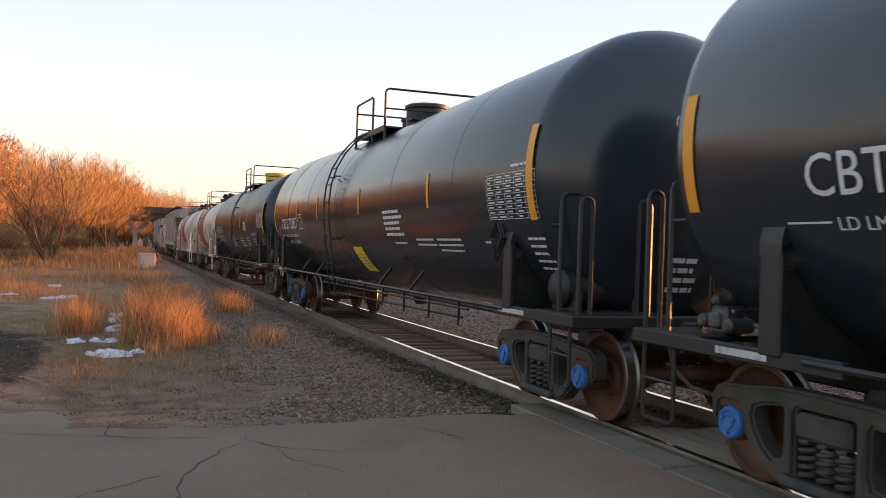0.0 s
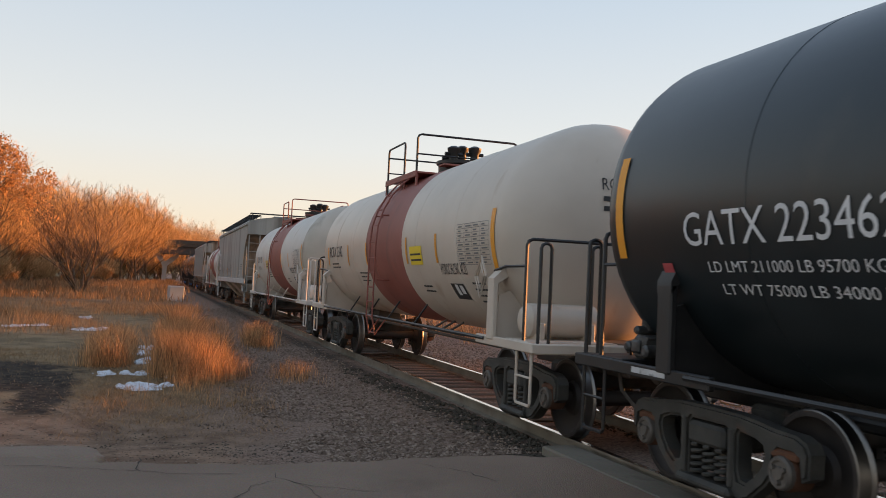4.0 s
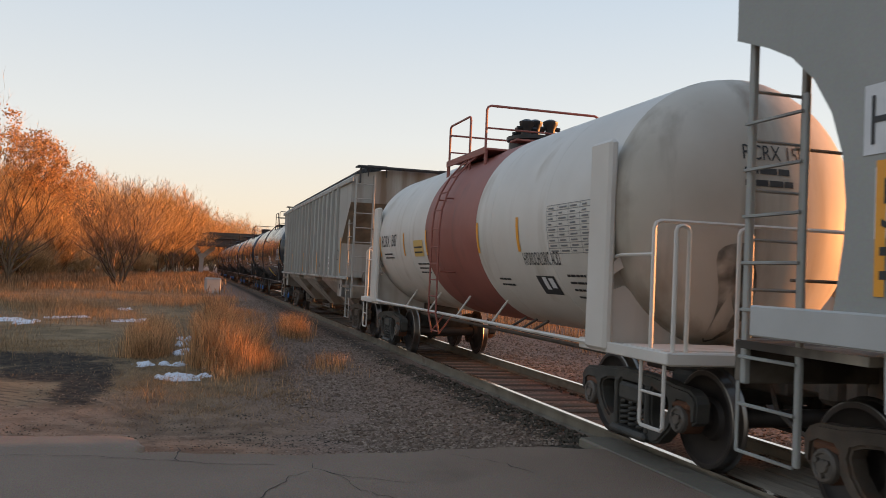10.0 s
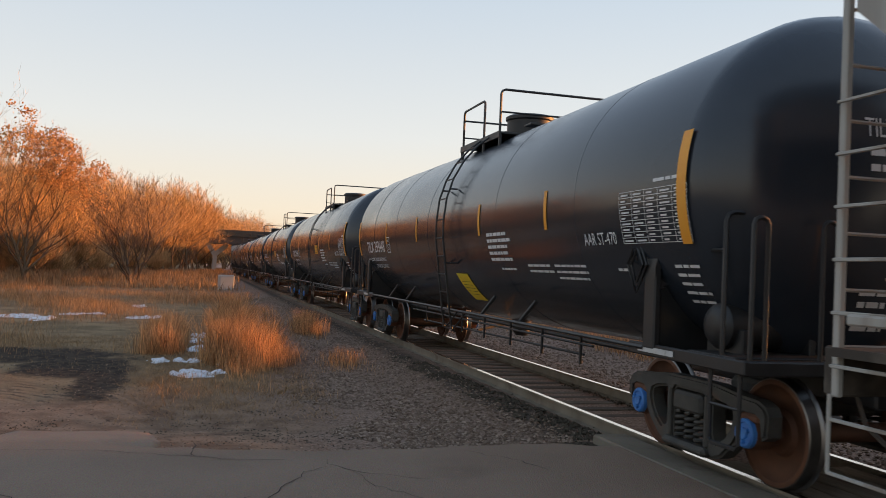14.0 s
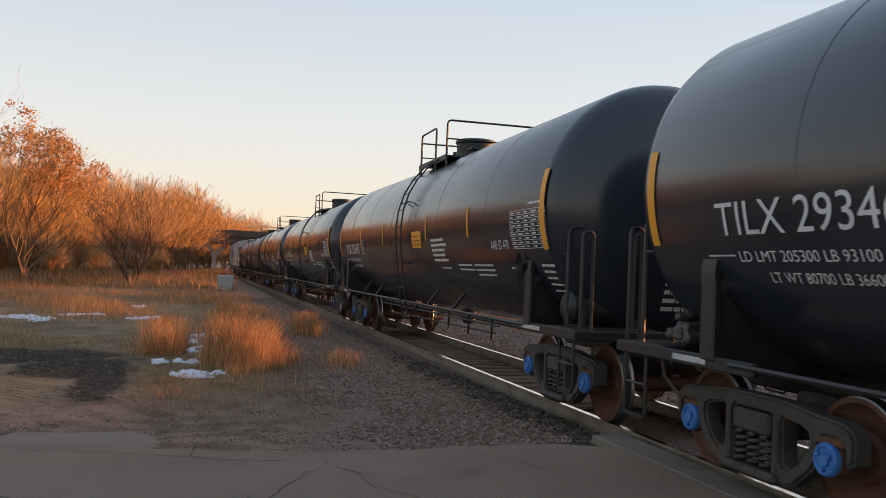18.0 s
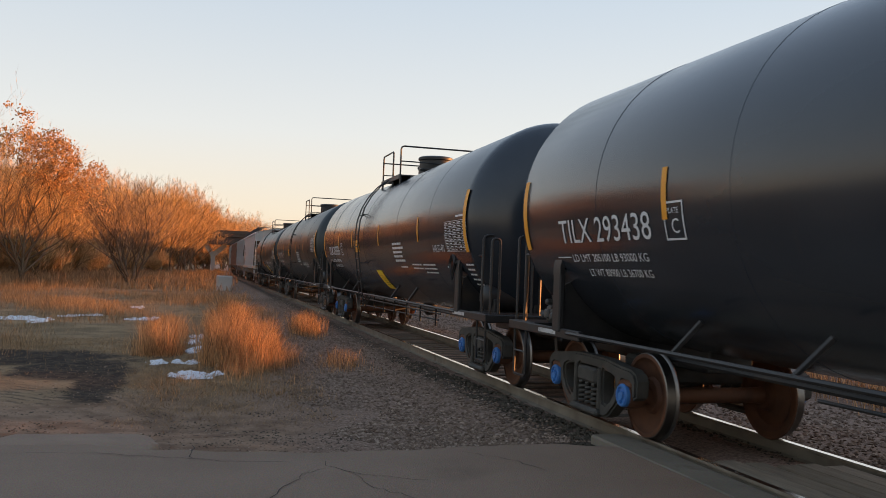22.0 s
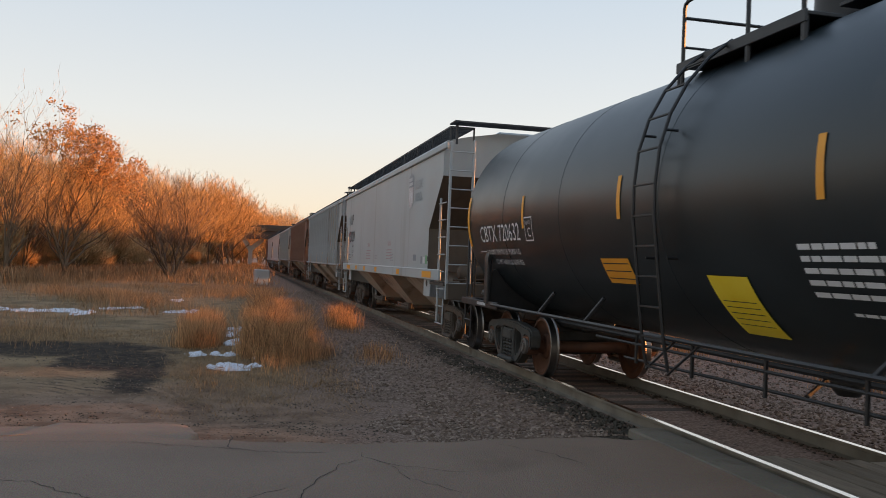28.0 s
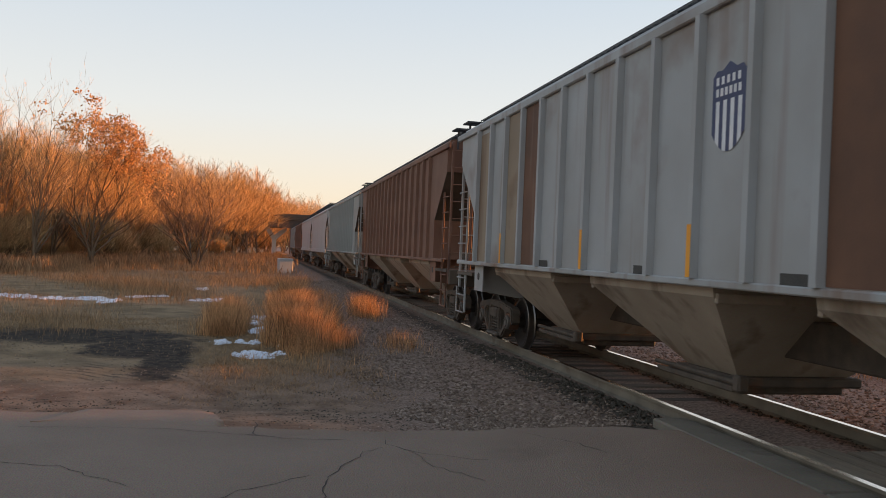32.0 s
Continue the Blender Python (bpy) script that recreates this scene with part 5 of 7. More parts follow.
def black_marks(number, capacity, weight, stripes, notice=None, big=None, bars=-2.5, table=(-6.6, 2.02), extra="", tall=True, start=6.75, patch=False, bars_z=2.2, big_z=(1.24, 0.56)):
    def marks(h, yt, r, zc):
        w = Marks(tank_wrap(r, zc), M_LETTERW)
        w.text(number, start, 2.06, 0.26, 2.05)
        w.text(capacity, start - 0.2, 1.86, 0.085, 1.68).text(weight, start - 0.5, 1.71, 0.085, 1.35)
        w.rect(start + 0.2, 1.9, 0.36, 0.014, "line_mark")
        w.box(start - 2.3, 2.04, 0.32, 0.34).text("C", start - 2.41, 2.1, 0.13).text("PLATE", start - 2.35, 2.27, 0.05)
        w.bars(bars, bars_z, 1.0, 5, 0.085, 0.045, seed=3).bars(bars - 0.3, bars_z - 0.46, 0.7, 1, seed=4)
        w.bars(bars - 1.35, 1.79, 0.78, 2, 0.07, seed=5).bars(bars - 2.2, 1.79, 0.92, 3, 0.07, seed=6).bars(bars - 3.8, 1.76, 0.25, 1, seed=7)
        if table:
            w.table(table[0], table[1], 1.22, 0.49, 9, 5).bars(table[0] - 0.65, table[1] + 0.54, 0.5, 1, seed=8)
        if extra:
            w.text(extra, -5.72, 2.02, 0.13, 0.74)
        w.bars(-7.4, 1.8, 0.45, 5, 0.075, seed=9)
        s = Marks(tank_wrap(r, zc, 0.008), M_YELLOW, "stripe")
        for y0 in stripes:
            s.rect(y0 + 0.04, 2.22, 0.085, 0.46)
        s.rect(-yt + 0.1, 2.0, 0.15, 0.98 if tall else 0.7).rect(yt + 0.05, 2.0, 0.12, 0.85)
        hd = Marks(head_wrap(r, zc, yt, 0.62), M_LETTERW)
        hd.text(number.replace(" ", "  "), 0.25, zc + 0.42, 0.16, 0.85).bars(0.2, zc + 0.26, 0.6, 2, 0.13, 0.06, seed=11).bars(0.2, zc - 0.9, 0.35, 4, 0.1, 0.05, seed=12)
        out = [w, s, hd]
        if notice:
            k = Marks(tank_wrap(r, zc, 0.008), M_YELLOW, "notice_label").rect(notice[0], notice[1], 0.72, 0.31)
            q = Marks(tank_wrap(r, zc, 0.011), M_LETTERK, "notice_line")
            for j in range(3):
                q.rect(notice[0] - 0.03, notice[1] + 0.05 + 0.08 * j, 0.66, 0.012)
            out += [k, q]
        if big is not None:
            k = Marks(tank_wrap(r, zc, 0.008), M_YELLOWLABEL, "warning_label").rect(big, big_z[0], 0.62, big_z[1])
            q = Marks(tank_wrap(r, zc, 0.011), M_LETTERK, "notice_line")
            if patch:
                k.rect(big - 0.26, 1.33, 0.28, 0.27, "label_patch", M_SILLTAG)
            for j in range(5):
                q.rect(big - 0.06, big_z[0] + 0.09 + 0.05 * j, 0.5, 0.008)
            out += [k, q]
        return out
    return marks


BLACK = "glossy black tank car with white lettering and amber stripes"


def black_car(a, b, number, capacity="LD LMT 205100 LB 93000 KG", weight="LT WT 80900 LB 36700 KG", body=None, label=BLACK, dome=None, rim=1.28, yl=-0.56, yp=None, caps=None, overhang=(1.85, 2.2), **kw):
    u, L = middle(a, b)
    r, zc = (1.57, 2.51) if number.startswith("CBTX") else (1.59, 2.525)
    return tank_car(label, L, r, zc, body or M_BLACK, M_DULLBLACK, GROUP, u, sag=0.09 if number.startswith("CBTX") else 0.05, dome=dome, rim=rim, yl=yl, yp=yp, cap_mat=caps, overhang=overhang, marks=black_marks(number, capacity, weight, **kw))


CB = (4.6, 2.4, -1.0, -4.6)
TX = (4.43, 1.65, -2.18, -4.72)
# this leading car stays out of view; added for the shade it casts
black_car(-29.6, -11.6, "CBTX 720641", stripes=CB)
black_car(-11.6, 6.5, "CBTX 720912", stripes=CB, start=6.66)
black_car(6.5, 24.5, "CBTX 720877", "LD LMT 204900 LB 92900 KG", "LT WT 81100 LB 36800 KG", stripes=CB, big=0.0, patch=True, bars=-2.45, yl=0.88, yp=0.74, label="glossy black tank car with a yellow warning label")
u, L = middle(24.5, 41.0)


def green_marks(h, yt, r, zc):
    w = Marks(tank_wrap(r, zc, back=0.1), M_LETTERW)
    w.text("GATX 223462", 6.0, 2.08, 0.26, 2.1).text("LD LMT 211000 LB 95700 KG", 5.75, 1.88, 0.085, 1.7).text("LT WT 75000 LB 34000 KG", 5.65, 1.72, 0.085, 1.72)
    w.bars(1.15, 1.83, 0.95, 5, 0.07, seed=3).bars(-1.2, 1.83, 1.0, 4, 0.085, seed=4).bars(-1.75, 1.45, 0.7, 1, seed=5).bars(-2.7, 1.83, 0.85, 4, 0.085, seed=6)
    w.text("SR-8754 FRA N/F", -4.2, 1.9, 0.12, 1.1).bars(-4.3, 1.8, 0.9, 3, 0.085, seed=7).table(-5.75, 2.15, 1.1, 0.45, 8, 4).bars(-6.0, 1.8, 0.5, 3, seed=9)
    s = Marks(tank_wrap(r, zc, 0.008, 0.1), M_YELLOW, "stripe")
    for y0 in (3.9, 1.46, -1.74, -3.7):
        s.rect(y0 + 0.04, 2.2, 0.085, 0.45)
    s.rect(-yt + 0.08, 2.0, 0.15, 0.9).rect(yt + 0.05, 2.0, 0.12, 0.9)
    k = Marks(tank_wrap(r, zc, 0.008, 0.1), M_TANLABEL, "notice_label").rect(-2.62, 2.1, 0.62, 0.28)
    q = Marks(tank_wrap(r, zc, 0.011, 0.1), M_TRUCKBROWN, "notice_line")
    for j in range(3):
        q.rect(-2.7, 2.15 + 0.07 * j, 0.45, 0.014)
    d = Marks(tank_wrap(r, zc, 0.008, 0.1), M_EMBLEMRED, "hazard_mark").rect(6.35, 1.84, 0.14, 0.12)
    return [w, s, k, q, d]


M_PENCIL = material("grey_chalk_marks", (0.25, 0.26, 0.27), (0.3, 0.3, 0.3), 6, 0.8)
M_GREYPRINT = material("grey_worn_print", (0.14, 0.14, 0.14), (0.2, 0.2, 0.2), 6, 0.7)
M_TANLABEL = material("faded_amber_label", (0.55, 0.36, 0.1), (0.62, 0.42, 0.14), 4, 0.6)
M_EMBLEMBLUE = material("faded_navy_paint", (0.03, 0.04, 0.1), (0.05, 0.06, 0.13), 6, 0.6)
M_EMBLEMRED = material("faded_red_paint", (0.42, 0.06, 0.07), (0.5, 0.1, 0.1), 6, 0.6)
M_FADED = material("nearly_faded_lettering", (0.27, 0.28, 0.3), (0.36, 0.37, 0.39), 3, 0.6)
M_WARNRED = material("faded_red_notice_paint", (0.36, 0.2, 0.2), (0.42, 0.26, 0.26), 4, 0.6)
M_FADEDRED = material("bleached_red_paint", (0.4, 0.3, 0.3), (0.45, 0.37, 0.37), 3, 0.6)
M_GREEN = material("green_sticker", (0.13, 0.36, 0.17), (0.17, 0.4, 0.2), 6, 0.5)
tank_car("dull dark green tank car with a yellow manway", L, 1.535, 2.45, M_GREENBLACK, M_DULLBLACK, GROUP, u, dome=M_YELLOWDOME, rim=1.3, yl=-0.7, yp=0.2, sag=0.05, cap_mat=M_GREYCAP, wheel_mat=M_WHEELDARK, overhang=(1.9, 2.15), marks=green_marks)


def acid_car(a, b, number, body, label, shields):
    u, L = middle(a, b)

    def marks(h, yt, r, zc):
        w = Marks(tank_wrap(r, zc, back=0.17), M_LETTERK)
        w.text(number, 5.1, 2.22, 0.24, 1.4).bars(4.9, 2.05, 0.9, 2, seed=1).bars(2.3, 1.85, 0.8, 3, seed=2)
        w.text("HYDROCHLORIC ACID", -3.05, 1.85, 0.17, 1.12).bars(-1.85, 1.65, 0.55, 2, seed=3).bars(-4.2, 1.72, 0.6, 4, 0.08, seed=4)
        w.rect(-3.25, 1.5, 0.55, 0.27, "placard")
        tb = Marks(tank_wrap(r, zc, back=0.17), M_GREYPRINT).table(-3.95, 1.98, 1.2, 0.56, 9, 4)
        v = Marks(tank_wrap(r, zc, 0.01, 0.17), M_LETTERW, "placard_panel").rect(-3.42, 1.56, 0.12, 0.18).rect(-3.6, 1.58, 0.14, 0.14)
        s = Marks(tank_wrap(r, zc, 0.008, 0.17), M_YELLOW, "stripe")
        for y0 in (5.3, 3.15, 1.5, -1.36, -2.95):
            s.rect(y0, 2.02, 0.085, 0.44)
        s.rect(-yt + 0.35, 1.85, 0.13, 0.85)
        k = Marks(tank_wrap(r, zc, 0.008, 0.17), M_YELLOWLABEL if body is M_CREAM else M_TANLABEL, "notice_label").rect(2.35 if shields else -1.6 if body is M_CREAM else 2.6, 2.0, 0.66, 0.3)
        q = Marks(tank_wrap(r, zc, 0.011, 0.17), M_LETTERK, "notice_line")
        for j in range(2):
            q.rect((2.3 if shields else -1.65 if body is M_CREAM else 2.5), 2.06 + 0.09 * j, 0.55, 0.03)
        hd = Marks(head_wrap(r, zc, yt, 0.72), M_LETTERK).text(number, 0.35, zc + 0.5, 0.15, 0.8).bars(0.33, zc + 0.36, 0.6, 2, 0.12, 0.06, seed=11)
        if body is M_WHITE:
            n_ = Marks(tank_wrap(r, zc, 0.014, 0.17), M_LETTERW, "hazard_placard")
            d_ = n_.start("hazard_placard")
            d_.add([n_.wrap(-4.8, 1.5, 0), n_.wrap(-5.07, 1.5, -0.22), n_.wrap(-5.34, 1.5, 0), n_.wrap(-5.07, 1.5, 0.22)], [(0, 1, 2, 3)])
            if shields:
                so = Marks(head_wrap(r, zc, yt, 0.72, 0.035), M_SOOT, "soot_stain")
                g_ = so.start("soot_stain")
                edge = [(0.36 + 0.2 * math.cos(a) + 0.05 * math.sin(3 * a), -0.72 + 0.5 * math.sin(a) + 0.1 * math.cos(2 * a)) for a in (6.283 * i / 24 for i in range(24))]
                g_.add([so.wrap(0.36, zc - 0.72, 0)] + [so.wrap(x_, zc + z_, 0) for x_, z_ in edge], [(0, 1 + i, 1 + (i + 1) % 24) for i in range(24)])
                n_.items += so.items
            t_ = Marks(tank_wrap(r, zc, 0.024, 0.17), M_LETTERK).text("1789", -4.93, 1.46, 0.12, 0.28)
            return [w, tb, v, s, k, q, hd, n_, t_]
        return [w, tb, v, s, k, q, hd]
    return tank_car(label, L, 1.43, 2.43, body, body, GROUP, u, band=(-1.3, 1.3) if body is M_CREAM else (-1.5, 1.35), valves=True, marks=marks, rim=1.75, head=0.72, shields=shields, reservoir=not shields, overhang=(1.75, 1.95),
                    yl=0.2, ym=-0.1, cap_mat=M_GREYCAP, wheel_mat=M_WHEELDARK, rail_mat=M_DULLBLACK if body is M_CREAM else None, ladder_mat=M_MAROON)


acid_car(41.0, 55.65, "RCRX 2342", M_CREAM, "cream acid tank car with a maroon band", False)
acid_car(55.65, 70.7, "RCRX 1191", M_WHITE, "white acid tank car with a maroon band", False)


def grey_hopper_marks(h, W):
    w = Marks(flat_wrap(W + 0.006), M_LETTERW, "number_panel").rect(h - 1.75, 2.5, 0.85, 0.42).rect(h - 1.85, 2.0, 1.1, 0.42)
    w.rect(0.1, 1.68, 0.2, 0.14, "paper_card").rect(-5.35, 1.66, 0.34, 0.26, "paper_card")
    k = Marks(flat_wrap(W + 0.01), M_LETTERK)
    k.text("HKRX", h - 1.79, 2.56, 0.3, 0.77).text("500083", h - 1.89, 2.06, 0.3, 1.02)
    k.bars(h - 1.9, 1.9, 0.8, 2, 0.14, 0.05, seed=2).bars(h - 4.9, 1.8, 0.5, 3, seed=3).bars(-6.04, 2.18, 0.72, 3, 0.1, seed=4).box(h - 3.2, 2.4, 0.3, 0.3)
    k.rect(-5.4, 1.7, 0.12, 0.18, "card_mark").rect(-5.55, 1.7, 0.1, 0.18, "card_mark")
    d = Marks(flat_wrap(W + 0.01), M_TRUCKBROWN).scrawl(h - 4.2, 1.95, 1.3, 9, 0.3, 12, 0.006).scrawl(2.2, 1.95, 1.6, 9, 0.34, 13, 0.005).scrawl(0.4, 2.0, 2.0, 10, 0.42, 14, 0.005)
    s = Marks(flat_wrap(W + 0.008), M_YELLOW, "stripe")
    for y in (4.07, 1.22, -1.55, -4.4):
        s.rect(y, 1.62, 0.13, 0.45)
    s.rect(h - 1.86, 1.66, 0.08, 0.8).rect(-h + 1.74, 1.66, 0.1, 0.88)
    return [w, k, d, s]


def ribbed_marks(a, b):
    def marks(h, W):
        k = Marks(flat_wrap(W + 0.013), M_LETTERK)
        k.text(a, h - 2.6, 2.58, 0.25, 1.25).text(b, h - 2.7, 2.1, 0.24, 1.85)
        k.bars(h - 2.5, 1.85, 0.9, 2, 0.14, 0.05, seed=5).box(h - 2.05, 1.75, 0.2, 0.16)
        k.scrawl(-2.6, 1.8, 0.7, 6, 0.2, 33)
        s = Marks(flat_wrap(W + 0.009), M_YELLOW, "stripe")
        t = Marks(flat_wrap(W + 0.078), M_YELLOW, "stripe")
        for y in (3.875, 0.555, -2.765):
            t.rect(y, 1.6, 0.08, 0.62)
        s.rect(h - 1.62, 1.62, 0.06, 0.9).rect(-h + 2.0, 1.6, 0.1, 0.95)
        p = Marks(flat_wrap(W + 0.01), M_LETTERW, "paper_card").rect(0.05, 1.7, 0.27, 0.12).rect(-4.72, 1.7, 0.42, 0.36)
        k.rect(0.01, 1.73, 0.16, 0.03, "card_mark").rect(-4.78, 1.75, 0.3, 0.1, "card_mark").rect(-4.78, 1.9, 0.3, 0.1, "card_mark").box(-6.2, 1.95, 0.26, 0.28)
        g = Marks(lambda y, z, v: (-1.49 + 0.93 * (1.36 - z - v), y, z + v), M_LETTERK).scrawl(-0.6, 1.12, 1.6, 9, 0.28, 31, 0.018)
        return [k, s, t, p, g]
    return marks


u, L = middle(70.7, 88.3)
hopper_car("weathered grey smooth-sided covered hopper with graffiti", L, M_HOPGREY, GROUP, u, sill_mat=M_SILL, marks=grey_hopper_marks, curved=True, end_mat=M_ENDTAN, bay_at=-0.4, bay_half=1.3, bay_pitch=4.3)
acid_car(88.4, 103.2, "RCRX 1587", M_WHITE, "white acid tank car with maroon band and end posts", True)
u, L = middle(103.2, 120.5)
hopper_car("grey ribbed covered hopper with rust streaks", L, M_HOPDIRTY, GROUP, u, ribs=16, rib_at=0.1, edge=0.72, marks=ribbed_marks("GC  CX", "I 4 1 0 4"), sill_mat=M_HOPDIRTY, slope=M_HOPDIRTY, end_mat=M_ENDTAN)
for k, (number, kw) in enumerate((("TILX 293448", dict(big=-0.4, capacity="LD LMT 205300 LB 93100 KG")), ("TILX 293461", dict(notice=(-1.1, 2.11), capacity="LD LMT 205300 LB 93100 KG", weight="LT WT 80700 LB 36600 KG")),
                                  ("TILX 293437", dict(notice=(-1.1, 2.11))), ("TILX 293438", dict(notice=(-1.1, 2.11))))):
    a, b = (120.5, 138.57, 156.6, 174.65, 192.73)[k:k + 2]
    black_car(a, b, number, stripes=TX, extra="AAR ST-470", **kw)
black_car(192.73, 210.81, "TILX 293556", stripes=(4.73, 2.5, -1.06, -4.76), extra="AAR ST-470", notice=(2.15, 2.1), big=0.05, yl=0.95, yp=0.8)
black_car(210.81, 228.87, "TILX 291591", stripes=(4.1, 1.88, -1.5, -4.13), body=M_GREENBLACK, yl=-0.45, yp=-0.12, notice=(1.8, 2.11), bars=-1.65, table=(-6.52, 2.22), caps=M_GREYCAP, overhang=(1.72, 2.2), start=6.92)
black_car(228.87, 246.83, "CBTX 720632", stripes=(4.86, 1.7, -1.55), body=M_GREENBLACK, label="dull black tank car with a yellow warning label", extra="AAR ST-470", notice=(2.4, 1.54), big=0.2, big_z=(1.16, 0.68), bars=-1.2, bars_z=1.88, yl=0.8, yp=0.7, caps=M_GREYCAP, start=7.1, rim=1.2)


def light_hopper_marks(h, W):
    k = Marks(flat_wrap(W + 0.008), M_LETTERK)
    k.text("UP", h - 2.51, 2.92, 0.37, 0.62).text("93028", h - 2.13, 2.33, 0.37, 1.38)
    k.text("CAPACITY", h - 2.92, 2.13, 0.09).text("LD LMT", h - 2.92, 1.94, 0.09).text("LT WT", h - 2.97, 1.8, 0.09).bars(h - 2.25, 1.85, 0.5, 3, 0.08, seed=3)
    k.bars(-6.6, 1.72, 0.3, 1, 0.1, 0.1, seed=8)
    k.rect(-5.2, 1.72, 0.35, 0.14, "painted_out_patch", M_PENCIL).rect(-6.05, 1.66, 0.16, 0.16, "painted_out_patch", M_PENCIL)
    f = Marks(flat_wrap(W + 0.008), M_FADED).text("BUILDING", -5.17, 3.34, 0.2, 0.82).text("AMERICA", -5.17, 3.06, 0.2, 0.78).bars(-2.2, 1.85, 0.5, 3, seed=9)
    s = Marks(flat_wrap(W + 0.045), M_YELLOW, "stripe")
    for y, w_ in ((h - 2.0, 0.9), (4.4, 0.4), (2.5, 0.4), (0.2, 0.4), (-3.35, 0.4), (-6.4, 0.9)):
        s.rect(y, 1.38, w_, 0.13)
    e = Marks(flat_wrap(W + 0.008), M_LETTERW)
    shield(e, -4.4, 2.95, 0.82, M_FADEDRED, M_FADED)
    r = Marks(flat_wrap(W + 0.008), M_EMBLEMRED)
    r.scrawl(h - 1.95, 2.6, 0.45, 5, 0.18, 21).scrawl(h - 2.1, 2.35, 0.4, 4, 0.14, 22).rect(h - 2.15, 1.83, 0.12, 0.1, "sticker")
    w2 = Marks(flat_wrap(W + 0.008), M_WARNRED).text("WARNING", -1.68, 2.1, 0.12, 0.54).text("WARNING", 2.0, 2.11, 0.12, 0.54).bars(-1.54, 1.98, 0.88, 4, 0.078, 0.02, seed=22).bars(2.16, 1.98, 0.88, 4, 0.078, 0.02, seed=23)
    f.bars(0.44, 1.82, 0.48, 2, 0.07, 0.025, seed=24).bars(2.92, 1.47, 1.3, 1, 0.07, 0.03, seed=25)
    c2 = Marks(lambda y, z, v: (-1.49 + 0.93 * (1.36 - z - v), y, z + v), M_LETTERK).scrawl(0.6, 1.15, 1.2, 6, 0.24, 35, 0.012)
    g = Marks(flat_wrap(W + 0.01), M_GREEN, "sticker").rect(-6.55, 1.66, 0.17, 0.18)
    p = Marks(flat_wrap(W + 0.01), M_LETTERW, "paper_card").rect(-6.3, 1.67, 0.2, 0.14)
    q = Marks(flat_wrap(W + 0.009), M_PENCIL).scrawl(h - 1.9, 3.1, 0.25, 3, 0.4, 25, 0.007)
    return [k, f, w2, c2, s, e, r, g, p, q]




def shield(e, y, z, s, stripe, top_mat=None):
    """A shield emblem: dark top with pale blocks, upright stripes below."""
    g = e.start("emblem_top", top_mat or M_EMBLEMBLUE)
    top = [(0, 0.58), (0.7, 0.58), (0.7, 0.86), (0.62, 0.93), (0.5, 0.92), (0.35, 1.0), (0.2, 0.92), (0.08, 0.93), (0, 0.86)]
    g.add([e.wrap(y - s * a, z, s * b) for a, b in top], [tuple(range(len(top)))])
    g = e.start("emblem_blocks", M_LETTERW)
    for row, n in ((0.76, 5), (0.63, 6)):
        for k in range(n):
            a = 0.08 + (0.56 / n) * k
            g.add([e.wrap(y - s * (a + p), z, s * (row + q) + 0.001) for p, q in ((0, 0), (0.06, 0), (0.06, 0.09), (0, 0.09))], [(0, 1, 2, 3)])
            for v in range(len(g.v) - 4, len(g.v)):
                g.v[v] = (g.v[v][0] - 0.004, g.v[v][1], g.v[v][2])
    for k in range(9):
        a, b = 0.7 * k / 9, 0.7 * (k + 1) / 9
        lo = [0.22 * ((t - 0.35) / 0.35) ** 2 for t in (a, b)]
        g = e.start("emblem_stripe", stripe if k % 2 == 0 else M_LETTERW)
        g.add([e.wrap(y - s * a, z, s * lo[0]), e.wrap(y - s * b, z, s * lo[1]), e.wrap(y - s * b, z, s * 0.58), e.wrap(y - s * a, z, s * 0.58)], [(0, 1, 2, 3)])


def old_hopper_marks(h, W):
    s = Marks(flat_wrap(W + 0.009), M_YELLOW, "stripe")
    s.rect(-h + 1.98, 1.53, 0.1, 0.48)
    o = Marks(flat_wrap(W + 0.078), M_YELLOW, "stripe")
    for y in (4.845, 1.205, -1.525, -4.255):
        o.rect(y, 1.53, 0.08, 0.48)
    e = Marks(flat_wrap(W + 0.008), M_LETTERW)
    shield(e, -1.78, 2.63, 0.78, M_EMBLEMBLUE)
    p = Marks(flat_wrap(W + 0.01), M_LETTERW, "paper_card").rect(-h + 2.9, 1.75, 0.3, 0.35).rect(-h + 2.3, 1.8, 0.2, 0.16)
    q = Marks(flat_wrap(W + 0.012), M_LETTERK, "card_mark").rect(-h + 2.83, 1.8, 0.16, 0.1).rect(-h + 2.83, 1.95, 0.16, 0.1)
    # flat dark patches stand for openings; the shade inside is painted on
    d = Marks(flat_wrap(W + 0.009), M_TRUCK, "sill_hole")
    for y in (3.0, -0.25, -2.9):
        d.rect(y, 1.52, 0.42, 0.09)
    t = Marks(flat_wrap(W + 0.005), M_RUSTPANEL, "rust_patch").rect(-3.44, 1.53, 0.8, 2.38).rect(3.84, 1.53, 0.8, 2.38)
    b = Marks(flat_wrap(W + 0.005), M_CARDUST, "rust_patch").rect(-4.35, 1.53, 0.8, 2.38).rect(-5.26, 1.53, 0.8, 2.38).rect(-6.17, 1.53, 0.7, 2.38).rect(4.75, 1.53, 0.8, 2.38).rect(6.57, 1.53, 0.8, 2.3)
    return [s, o, e, p, q, d, t, b]


